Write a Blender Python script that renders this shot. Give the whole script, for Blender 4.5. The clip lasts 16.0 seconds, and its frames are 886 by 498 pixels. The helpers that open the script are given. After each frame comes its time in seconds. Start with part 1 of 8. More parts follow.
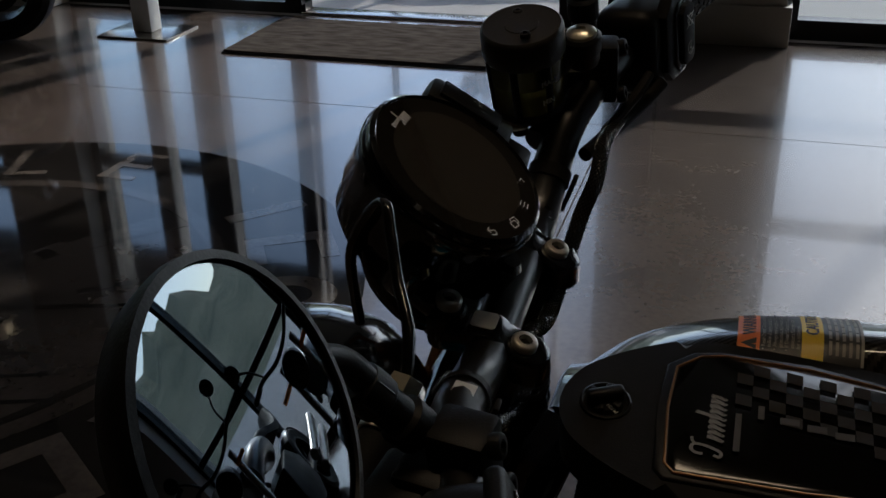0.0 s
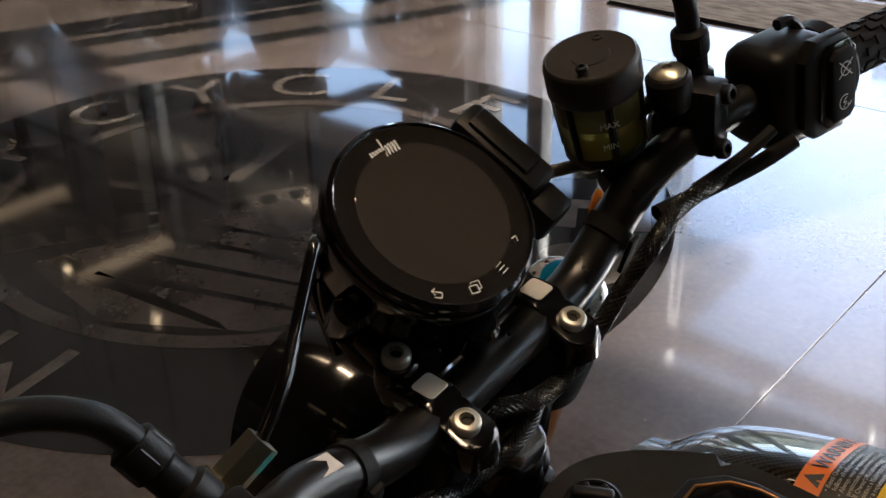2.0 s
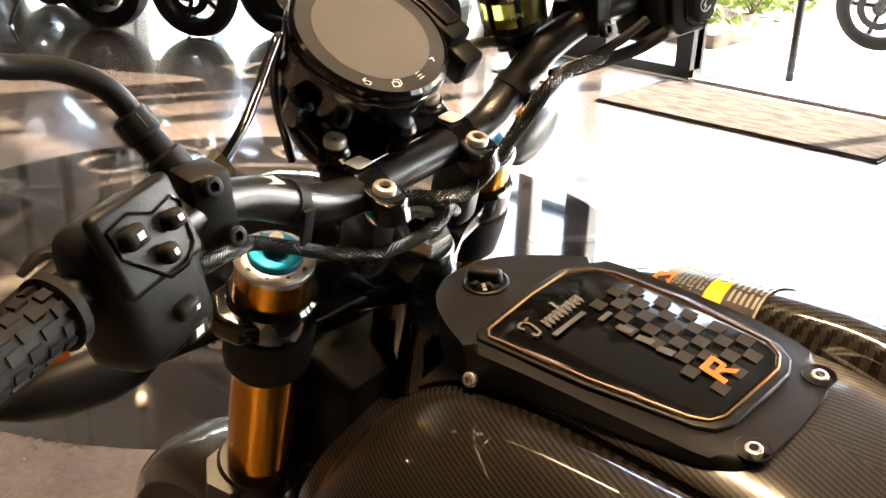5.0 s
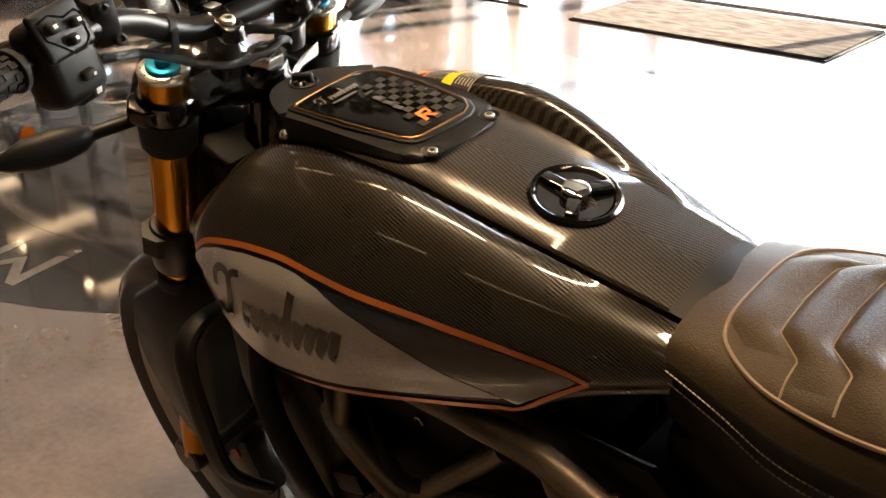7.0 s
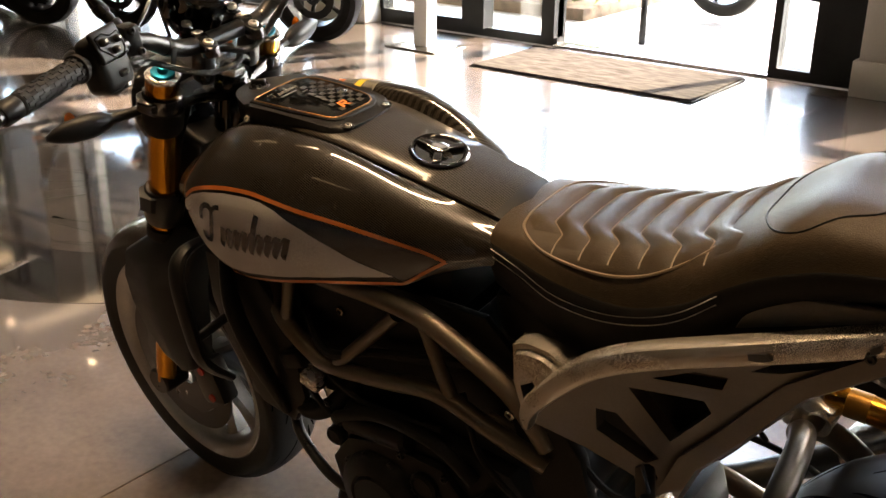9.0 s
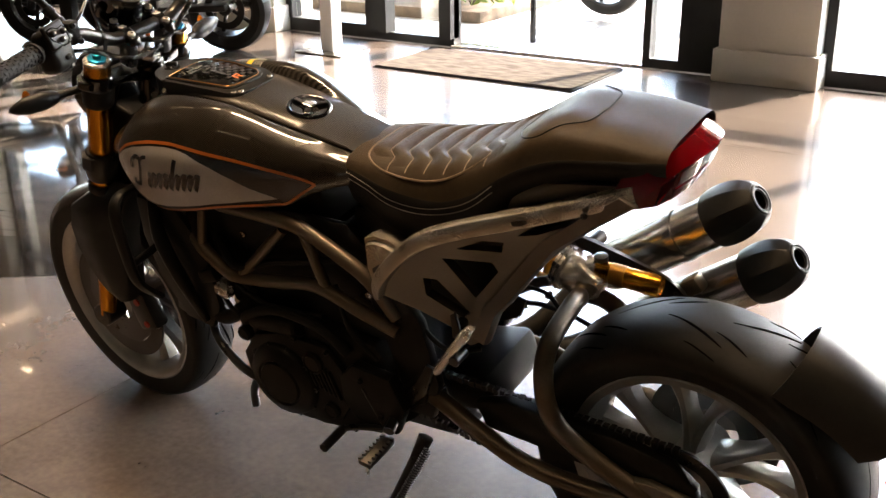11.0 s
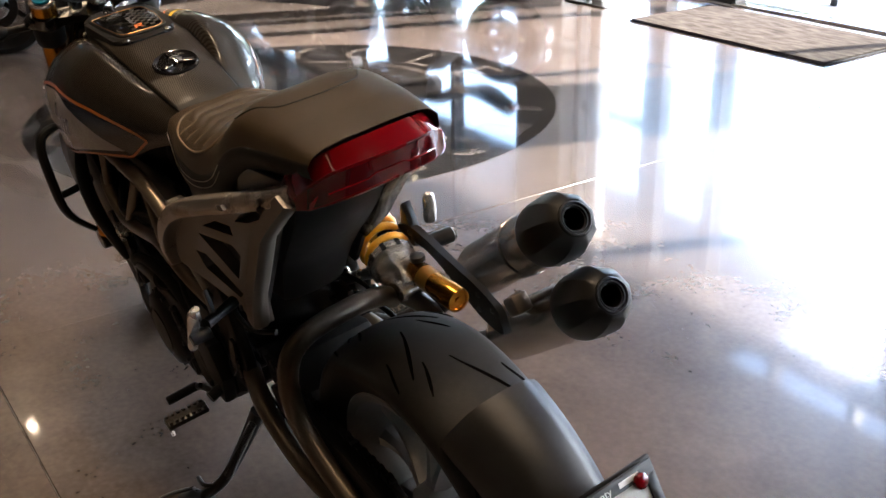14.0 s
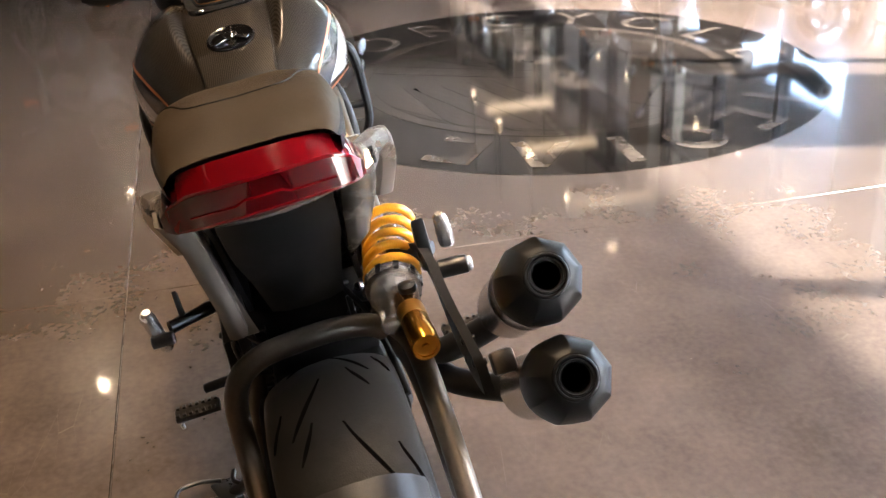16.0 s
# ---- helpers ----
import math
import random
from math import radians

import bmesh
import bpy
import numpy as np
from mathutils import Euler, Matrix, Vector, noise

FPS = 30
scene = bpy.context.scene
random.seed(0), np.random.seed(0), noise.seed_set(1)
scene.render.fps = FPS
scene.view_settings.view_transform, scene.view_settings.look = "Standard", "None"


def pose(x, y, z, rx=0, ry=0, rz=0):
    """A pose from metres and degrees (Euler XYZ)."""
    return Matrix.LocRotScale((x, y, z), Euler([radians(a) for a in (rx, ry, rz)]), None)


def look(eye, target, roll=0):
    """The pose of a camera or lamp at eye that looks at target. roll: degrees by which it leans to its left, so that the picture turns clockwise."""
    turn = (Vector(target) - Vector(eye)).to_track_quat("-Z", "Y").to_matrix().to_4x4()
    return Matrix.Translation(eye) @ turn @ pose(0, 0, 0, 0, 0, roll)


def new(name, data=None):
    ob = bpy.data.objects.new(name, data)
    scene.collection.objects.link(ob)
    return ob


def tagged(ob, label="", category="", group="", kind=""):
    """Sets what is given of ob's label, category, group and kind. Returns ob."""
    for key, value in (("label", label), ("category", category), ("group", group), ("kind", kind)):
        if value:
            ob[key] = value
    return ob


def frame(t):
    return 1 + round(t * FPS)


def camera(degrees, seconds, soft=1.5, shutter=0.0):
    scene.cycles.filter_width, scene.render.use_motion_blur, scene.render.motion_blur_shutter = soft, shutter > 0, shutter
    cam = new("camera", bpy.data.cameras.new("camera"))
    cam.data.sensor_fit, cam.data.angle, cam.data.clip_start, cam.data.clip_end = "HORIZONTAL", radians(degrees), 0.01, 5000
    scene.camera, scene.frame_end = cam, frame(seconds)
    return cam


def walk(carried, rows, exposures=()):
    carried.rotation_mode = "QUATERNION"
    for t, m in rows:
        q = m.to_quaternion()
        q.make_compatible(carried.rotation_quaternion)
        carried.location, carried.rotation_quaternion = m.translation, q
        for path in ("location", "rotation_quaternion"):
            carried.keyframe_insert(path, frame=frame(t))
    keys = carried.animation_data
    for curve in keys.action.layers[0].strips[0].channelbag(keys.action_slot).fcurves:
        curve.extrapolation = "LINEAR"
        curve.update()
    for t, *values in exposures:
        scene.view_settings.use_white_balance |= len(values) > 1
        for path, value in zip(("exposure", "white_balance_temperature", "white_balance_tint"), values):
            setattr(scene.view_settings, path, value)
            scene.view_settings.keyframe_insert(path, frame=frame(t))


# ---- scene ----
cam = camera(46.3, 16.0, 1.5)
PATH = [
    (0, (1.116, 0.758, 1.342), (1.648, -0.966, 0.477), -1.1),
    (0.5, (1.065, 0.713, 1.359), (1.787, -0.928, 0.474), -1.2),
    (1, (1.045, 0.656, 1.348), (1.896, -0.905, 0.433), -1.4),
    (1.5, (0.999, 0.613, 1.357), (2.001, -0.837, 0.411), -0.8),
    (2, (0.945, 0.57, 1.362), (2.105, -0.758, 0.419), -1.0),
    (2.5, (0.903, 0.532, 1.359), (2.205, -0.663, 0.423), -2.0),
    (3, (0.854, 0.521, 1.358), (2.258, -0.562, 0.431), -0.5),
    (3.5, (0.837, 0.517, 1.336), (2.276, -0.54, 0.435), 0.9),
    (4, (0.828, 0.544, 1.316), (2.208, -0.626, 0.461), 2.7),
    (4.5, (0.791, 0.626, 1.273), (2.09, -0.67, 0.477), 2.1),
    (5, (0.751, 0.715, 1.246), (1.97, -0.69, 0.509), 2.4),
    (5.2, (0.73, 0.749, 1.23), (1.893, -0.71, 0.51), 2.7),
    (7.3, (0.239, 0.973, 1.267), (1.476, -0.354, 0.426), -1.2),
    (7.5, (0.215, 1.036, 1.271), (1.431, -0.327, 0.456), -0.5),
    (8, (0.157, 1.185, 1.286), (1.318, -0.236, 0.491), -0.1),
    (8.2, (0.119, 1.214, 1.294), (1.251, -0.241, 0.518), 1.1),
    (10.3, (-0.392, 1.655, 1.376), (0.741, 0.172, 0.656), -1.1),
    (10.5, (-0.414, 1.712, 1.369), (0.682, 0.214, 0.624), -0.7),
    (11, (-0.524, 1.7, 1.382), (0.505, 0.146, 0.655), -0.7),
    (11.5, (-0.731, 1.62, 1.398), (0.346, 0.102, 0.666), -0.6),
    (12, (-0.923, 1.523, 1.4), (0.269, 0.099, 0.657), 0.0),
    (12.5, (-1.009, 1.389, 1.383), (0.221, 0.024, 0.593), -1.2),
    (13, (-1.033, 1.218, 1.387), (0.266, -0.064, 0.568), -0.4),
    (13.5, (-1.07, 1.045, 1.382), (0.316, -0.146, 0.569), -3.2),
    (14, (-1.165, 0.838, 1.386), (0.36, -0.168, 0.571), -1.3),
    (14.5, (-1.212, 0.686, 1.373), (0.442, -0.097, 0.566), -1.4),
    (15, (-1.179, 0.52, 1.356), (0.522, -0.11, 0.515), -1.1),
    (15.5, (-1.142, 0.363, 1.362), (0.574, -0.185, 0.493), -1.7),
    (16, (-1.129, 0.19, 1.367), (0.631, -0.186, 0.495), -2.9),
]
EXPOSURES = [
    (0, 0.9, 6100, 10), (0.5, 1.55, 6150, 10), (1, 2.1, 6100, 11), (2, 2.92, 6450, 13), (3, 4.45, 7250, 16), (3.5, 4.86, 7700, 18), (4.5, 5.15, 7550, 15), (5, 5.2, 7550, 14),
    (8, 4.85, 7600, 13), (10.5, 4.89, 7500, 14), (11.5, 4.9, 7000, 14), (12.5, 4.72, 6500, 15), (13.5, 4.6, 6200, 14), (14.5, 4.45, 6500, 14), (15, 4.62, 6450, 14), (16, 5.1, 6550, 15),
]
walk(cam, [(t, look(eye, target, roll)) for t, eye, target, roll in PATH], EXPOSURES)

# ---- world, sun, exposure ----
SUN_FROM = Vector((-0.30, -0.765, 0.57)).normalized()
world = bpy.data.worlds.new("sky")
scene.world = world
world.use_nodes = True
wn = world.node_tree.nodes
wl = world.node_tree.links
sky = wn.new("ShaderNodeTexSky")
sky.sky_type = "NISHITA"
sky.sun_disc = False
sky.sun_elevation = math.asin(SUN_FROM.z)
sky.sun_rotation = math.atan2(SUN_FROM.x, SUN_FROM.y)
wn["Background"].inputs["Strength"].default_value = 0.15
wl.new(sky.outputs["Color"], wn["Background"].inputs["Color"])
sun = new("sun", bpy.data.lights.new("sun", "SUN"))
sun.data.energy = 1.5
sun.data.angle = radians(0.9)
sun.data.color = (1.0, 0.95, 0.87)
sun.matrix_world = look(SUN_FROM * 20, (0, 0, 0))

# ---- materials ----


def mat(name, color=(0.5, 0.5, 0.5), rough=0.5, metal=0.0, coat=0.0, spec=0.5, alpha=1.0, trans=0.0, ior=1.5, emit=None, power=0.0,
        coat_rough=0.03):
    m = bpy.data.materials.new(name)
    m.use_nodes = True
    b = m.node_tree.nodes["Principled BSDF"]
    b.inputs["Base Color"].default_value = (*color, 1)
    b.inputs["Roughness"].default_value = rough
    b.inputs["Metallic"].default_value = metal
    b.inputs["Coat Weight"].default_value = coat
    b.inputs["Coat Roughness"].default_value = coat_rough
    b.inputs["Specular IOR Level"].default_value = spec
    b.inputs["Transmission Weight"].default_value = trans
    b.inputs["IOR"].default_value = ior
    b.inputs["Alpha"].default_value = alpha
    if emit:
        b.inputs["Emission Color"].default_value = (*emit, 1)
        b.inputs["Emission Strength"].default_value = power
    return m


def node(m, kind, **inputs):
    n = m.node_tree.nodes.new(kind)
    for k, v in inputs.items():
        n.inputs[k.replace("_", " ")].default_value = v
    return n


def link(m, a, b):
    m.node_tree.links.new(a, b)


def bsdf(m):
    return m.node_tree.nodes["Principled BSDF"]


def ramp(m, source, stops):
    r = m.node_tree.nodes.new("ShaderNodeValToRGB")
    e = r.color_ramp.elements
    while len(e) < len(stops):
        e.new(0.5)
    for k, (p, c) in enumerate(stops):
        e[k].position = p
        e[k].color = (*c, 1) if len(c) == 3 else c
    link(m, source, r.inputs["Fac"])
    return r.outputs["Color"]


def coords(m, scale=(1, 1, 1), turn=(0, 0, 0)):
    c = m.node_tree.nodes.new("ShaderNodeTexCoord")
    p = m.node_tree.nodes.new("ShaderNodeMapping")
    p.inputs["Scale"].default_value = scale
    p.inputs["Rotation"].default_value = [radians(a) for a in turn]
    link(m, c.outputs["Object"], p.inputs["Vector"])
    return p.outputs["Vector"]


def mottle(m, low, high, scale=6.0, fine=60.0, rough=None, bump=0.0, bump_scale=200.0, co_scale=(1, 1, 1)):
    """Colour between low and high at two scales, with roughness and fine relief to go with it."""
    v = coords(m, co_scale)
    a = node(m, "ShaderNodeTexNoise", Scale=scale, Detail=5.0)
    b = node(m, "ShaderNodeTexNoise", Scale=fine, Detail=3.0)
    mix = m.node_tree.nodes.new("ShaderNodeMath")
    mix.operation = "MULTIPLY_ADD"
    mix.inputs[1].default_value = 0.35
    for n in (a, b):
        link(m, v, n.inputs["Vector"])
    link(m, b.outputs["Fac"], mix.inputs[0])
    link(m, a.outputs["Fac"], mix.inputs[2])
    link(m, ramp(m, mix.outputs[0], [(0.45, low), (0.85, high)]), bsdf(m).inputs["Base Color"])
    if rough:
        span = m.node_tree.nodes.new("ShaderNodeMapRange")
        span.inputs["To Min"].default_value, span.inputs["To Max"].default_value = rough
        span.inputs["From Min"].default_value, span.inputs["From Max"].default_value = 0.4, 0.9
        link(m, mix.outputs[0], span.inputs["Value"])
        link(m, span.outputs["Result"], bsdf(m).inputs["Roughness"])
    if bump:
        c = node(m, "ShaderNodeTexNoise", Scale=bump_scale, Detail=2.0)
        link(m, v, c.inputs["Vector"])
        d = node(m, "ShaderNodeBump", Strength=bump, Distance=0.002)
        link(m, c.outputs["Fac"], d.inputs["Height"])
        link(m, d.outputs["Normal"], bsdf(m).inputs["Normal"])
    return m


def carbon(name, low, high, coat, rough, size=0.0045):
    """Twill weave: two sets of stripes at right angles that step along the diagonal."""
    m = mat(name, low, rough, 0.0, coat)
    v = coords(m, (1 / size, 1 / size, 1 / size))
    sep = m.node_tree.nodes.new("ShaderNodeSeparateXYZ")
    link(m, v, sep.inputs[0])

    def op(kind, a, b=None):
        n = m.node_tree.nodes.new("ShaderNodeMath")
        n.operation = kind
        for k, s in enumerate((a, b)):
            if s is None:
                continue
            if isinstance(s, (int, float)):
                n.inputs[k].default_value = s
            else:
                link(m, s, n.inputs[k])
        return n.outputs[0]

    along = sep.outputs["X"]
    across = op("SUBTRACT", op("ABSOLUTE", sep.outputs["Y"]), sep.outputs["Z"])
    step = op("ADD", op("FLOOR", across), op("FLOOR", op("MULTIPLY", along, 0.5)))
    twill = op("LESS_THAN", op("FLOORED_MODULO", step, 4.0), 1.5)
    worn = node(m, "ShaderNodeTexNoise", Scale=0.02, Detail=3.0)
    link(m, v, worn.inputs["Vector"])
    fac = op("ADD", op("MULTIPLY", twill, 0.65), op("MULTIPLY", worn.outputs["Fac"], 0.35))
    link(m, ramp(m, fac, [(0.0, low), (1.0, high)]), bsdf(m).inputs["Base Color"])
    # the tows that run across throw back more light than those that run along
    link(m, op("ADD", op("MULTIPLY", twill, 0.18), 0.08), bsdf(m).inputs["Specular IOR Level"])
    return m


M_CARBON = carbon("carbon gloss", (0.0065, 0.0052, 0.0039), (0.0235, 0.0188, 0.0142), 1.0, 0.30, 0.0011)
M_CARBON_MATT = carbon("carbon satin", (0.0080, 0.0065, 0.0050), (0.0340, 0.0275, 0.0207), 0.7, 0.30, 0.0011)
bsdf(M_CARBON_MATT).inputs["Coat Roughness"].default_value = 0.18
M_BLACK = mottle(mat("black satin metal", rough=0.35), (0.004, 0.004, 0.004), (0.011, 0.0105, 0.010), 20, 140, (0.24, 0.38), 0.04, 500)
M_GLOSS = mat("black gloss paint", (0.004, 0.004, 0.0045), 0.14, 0.0, 0.6, coat_rough=0.03)
M_PLASTIC = mottle(mat("black moulded plastic", rough=0.5), (0.005, 0.005, 0.005), (0.012, 0.0115, 0.011), 12, 120, (0.32, 0.46), 0.10, 900)
bsdf(M_PLASTIC).inputs["Specular IOR Level"].default_value = 0.22
M_RUBBER = mottle(mat("black rubber", rough=0.7), (0.007, 0.007, 0.007), (0.015, 0.014, 0.0135), 14, 120, (0.55, 0.8), 0.12, 700)
bsdf(M_RUBBER).inputs["Specular IOR Level"].default_value = 0.22
M_TYRE = mottle(mat("tyre rubber", rough=0.6), (0.010, 0.0094, 0.0087), (0.022, 0.0204, 0.0187), 9, 90, (0.42, 0.6), 0.15, 500)
bsdf(M_TYRE).inputs["Specular IOR Level"].default_value = 0.22
M_HUGGER = mottle(mat("grained grey plastic", rough=0.45, spec=0.35), (0.011, 0.0105, 0.010), (0.022, 0.021, 0.020), 10, 150, (0.34, 0.46), 0.12, 900)
M_GROOVE = mat("tyre groove", (0.003, 0.0028, 0.0026), 0.9, spec=0.0)
M_DISC = mottle(mat("brake disc steel", rough=0.4, metal=0.8), (0.028, 0.026, 0.023), (0.050, 0.046, 0.042), 14, 120, (0.32, 0.44))
M_LEATHER = mottle(mat("seat leather", rough=0.5), (0.033, 0.0225, 0.0128), (0.060, 0.0425, 0.0262), 7, 120, (0.36, 0.52), 0.35, 650)
bsdf(M_LEATHER).inputs["Specular IOR Level"].default_value = 0.22
M_LEATHER_DARK = mottle(mat("seat side vinyl", rough=0.55), (0.006, 0.0055, 0.005), (0.014, 0.0125, 0.0115), 8, 140, (0.42, 0.6), 0.3, 800)
bsdf(M_LEATHER_DARK).inputs["Specular IOR Level"].default_value = 0.22
M_THREAD = mottle(mat("seat thread", rough=0.7), (0.42, 0.36, 0.29), (0.62, 0.56, 0.47), 60, 600)
M_WELT = mat("seat welt", (0.20, 0.145, 0.095), 0.55)
M_BRONZE = mottle(mat("titanium frame paint", rough=0.36, metal=0.65), (0.105, 0.082, 0.060), (0.155, 0.124, 0.092), 8, 220, (0.30, 0.42), 0.05, 900)
M_SILVER = mottle(mat("silver tail paint", rough=0.4, metal=0.75), (0.40, 0.365, 0.32), (0.47, 0.43, 0.38), 5, 900, (0.24, 0.30), 0.0, 900)
M_GREY = mottle(mat("grey cast frame", rough=0.45, metal=0.45), (0.115, 0.099, 0.084), (0.165, 0.143, 0.122), 6, 260, (0.34, 0.44), 0.05, 900)
M_WHITE = mat("pearl white paint", (0.62, 0.58, 0.55), 0.28, 0.0, 0.7)
mottle(M_WHITE, (0.40, 0.375, 0.355), (0.46, 0.432, 0.41), 5, 500, (0.24, 0.3))
M_ORANGE = mat("copper orange stripe", (0.50, 0.135, 0.025), 0.3, 0.3, 0.8)
M_COPPER = mat("copper trim", (0.42, 0.20, 0.07), 0.32, 1.0)
M_INK = mat("dark blue grey paint", (0.012, 0.013, 0.016), 0.25, 0.0, 0.9)
M_GOLD = mottle(mat("gold anodised tube", rough=0.22, metal=1.0), (0.58, 0.23, 0.022), (0.66, 0.29, 0.035), 10, 300, (0.16, 0.26))
M_YELLOW = mottle(mat("yellow spring paint", rough=0.3, coat=0.5), (0.80, 0.33, 0.010), (0.86, 0.40, 0.02), 10, 300, (0.26, 0.36))
M_STEEL = mottle(mat("brushed steel", rough=0.28, metal=1.0), (0.36, 0.335, 0.305), (0.42, 0.39, 0.352), 3, 40, (0.20, 0.27))
M_ALLOY = mottle(mat("machined alloy", rough=0.25, metal=0.75), (0.60, 0.58, 0.55), (0.66, 0.64, 0.61), 9, 90, (0.22, 0.28))
M_RIM = mottle(mat("cast wheel alloy", rough=0.35, metal=0.8), (0.32, 0.31, 0.29), (0.43, 0.415, 0.39), 9, 200, (0.28, 0.4), 0.04, 600)
M_BOLT = mat("zinc plated bolt", (0.66, 0.63, 0.56), 0.30, 0.6)
M_CHROME = mat("chrome", (0.80, 0.79, 0.77), 0.06, 1.0)
M_BLUE = mat("turquoise anodised knob", (0.0, 0.22, 0.36), 0.32, 0.85, 0.1)
M_RED = mat("red lamp lens", (0.12, 0.0011, 0.0028), 0.06, 0.0, 0.9, spec=0.12, trans=0.0, ior=1.45)
M_RED_DARK = mat("dark red lamp bezel", (0.050, 0.0008, 0.0016), 0.07, 0.0, 0.9, spec=0.2)
M_AMBER = mat("amber lens", (0.85, 0.20, 0.01), 0.12, 0.0, 1.0, trans=0.3)
M_SMOKE = mat("smoky plastic", (0.34, 0.32, 0.25), 0.06, 0.0, 0.0, trans=1.0, ior=1.3)
M_GLASS = mat("clear plastic", (0.80, 0.80, 0.72), 0.05, 0.0, 0.0, trans=1.0, ior=1.3)
M_FLUID = mat("brake fluid", (0.72, 0.66, 0.20), 0.05, 0.0, 0.0, trans=0.6, ior=1.33)
M_SCREEN_RING = mat("display border", (0.14, 0.118, 0.092), 0.05, 0.9, 1.0)
M_SCREEN_IN = mat("display panel", (0.40, 0.34, 0.265), 0.06, 0.9, 1.0)
M_ICON = mat("printed white", (0.70, 0.69, 0.66), 0.5)
M_LABEL = mat("label black", (0.012, 0.012, 0.012), 0.4)
M_LABEL_ORANGE = mat("label orange", (0.85, 0.20, 0.03), 0.4)
M_LABEL_YELLOW = mat("label yellow", (0.85, 0.58, 0.02), 0.4)
M_PAPER = mat("white sticker", (0.72, 0.71, 0.68), 0.55)
M_PLATE = mottle(mat("plate white paint", rough=0.4), (0.62, 0.60, 0.56), (0.72, 0.70, 0.66), 30, 300)
M_MIRROR = mat("mirror glass", (0.20, 0.23, 0.26), 0.01, 1.0)
M_ENGINE = mottle(mat("engine black paint", rough=0.45, metal=0.2), (0.006, 0.0055, 0.005), (0.015, 0.0138, 0.0125), 12, 160, (0.36, 0.52), 0.10, 500)
bsdf(M_ENGINE).inputs["Specular IOR Level"].default_value = 0.22
bsdf(M_RED).inputs["Specular IOR Level"].default_value = 0.3
M_BRASS = mat("plated fitting", (0.66, 0.62, 0.50), 0.28, 1.0)
M_HOSE = mat("braided sleeve", (0.005, 0.005, 0.005), 0.45)
_v = node(M_HOSE, "ShaderNodeTexVoronoi", Scale=520.0)
link(M_HOSE, coords(M_HOSE), _v.inputs["Vector"])
link(M_HOSE, ramp(M_HOSE, _v.outputs["Distance"], [(0.10, (0.10, 0.10, 0.10)), (0.34, (0.003, 0.003, 0.003))]), bsdf(M_HOSE).inputs["Base Color"])
M_STRAND = mat("sleeve strand", (0.016, 0.015, 0.014), 0.26)
M_BRAID = mottle(mat("steel braided hose", rough=0.4, metal=0.6), (0.30, 0.25, 0.21), (0.55, 0.48, 0.42), 900, 1600)
M_SILVERLETTER = mat("silver emblem", (0.66, 0.62, 0.56), 0.25, 0.9)

# ---- mesh helpers ----


def shade(bm, angle=38):
    lim = radians(angle)
    for f in bm.faces:
        f.smooth = True
    for e in bm.edges:
        e.smooth = len(e.link_faces) == 2 and e.calc_face_angle(0.0) < lim


def part(name, bm, material, parent=None, label="", angle=38, fix=True):
    """Links a bmesh as one mesh object under a thing or under a part."""
    if fix:
        bmesh.ops.recalc_face_normals(bm, faces=bm.faces)
    shade(bm, angle)
    me = bpy.data.meshes.new(name)
    bm.to_mesh(me)
    bm.free()
    for m in (material if isinstance(material, (list, tuple)) else [material]):
        me.materials.append(m)
    ob = new(name, me)
    ob.parent = parent
    if label:
        tagged(ob, label=label)
    return ob


def thing(name, label, category, at=(0, 0, 0), turn=(0, 0, 0), group="", kind=""):
    ob = new(name)
    ob.empty_display_size = 0.1
    ob.matrix_basis = pose(*at, *turn)
    return tagged(ob, label, category, group, kind)


def basis(axis, up=(0, 0, 1)):
    z = Vector(axis).normalized()
    u = Vector(up)
    if abs(z.dot(u.normalized())) > 0.98:
        u = Vector((1, 0, 0))
    x = u.cross(z).normalized()
    return x, z.cross(x), z


def ring(bm, centre, x, y, rx, ry, seg, phase=0.0):
    c = Vector(centre)
    return [bm.verts.new(c + x * (rx * math.cos(phase + 2 * math.pi * k / seg)) + y * (ry * math.sin(phase + 2 * math.pi * k / seg))) for k in range(seg)]


def bridge(bm, a, b):
    n = len(a)
    for k in range(n):
        bm.faces.new((a[k], a[(k + 1) % n], b[(k + 1) % n], b[k]))


def lathe(profile, origin=(0, 0, 0), axis=(0, 0, 1), seg=24, bm=None, cap=(True, True), squash=1.0, up=(0, 0, 1)):
    """Turns (radius, height) pairs round the axis."""
    bm = bm or bmesh.new()
    x, y, z = basis(axis, up)
    rings = [ring(bm, Vector(origin) + z * h, x, y, max(r, 1e-5), max(r, 1e-5) * squash, seg) for r, h in profile]
    for a, b in zip(rings, rings[1:]):
        bridge(bm, a, b)
    if cap[0]:
        bm.faces.new(rings[0][::-1])
    if cap[1]:
        bm.faces.new(rings[-1])
    return bm


def rod(p, q, r, r2=None, seg=14, bm=None, edge=0.0):
    p, q = Vector(p), Vector(q)
    r2 = r if r2 is None else r2
    h = (q - p).length
    e = min(edge, h * 0.4, r * 0.6)
    prof = [(r - e, 0), (r, e), (r2, h - e), (r2 - e, h)] if e else [(r, 0), (r2, h)]
    return lathe(prof, p, q - p, seg, bm)


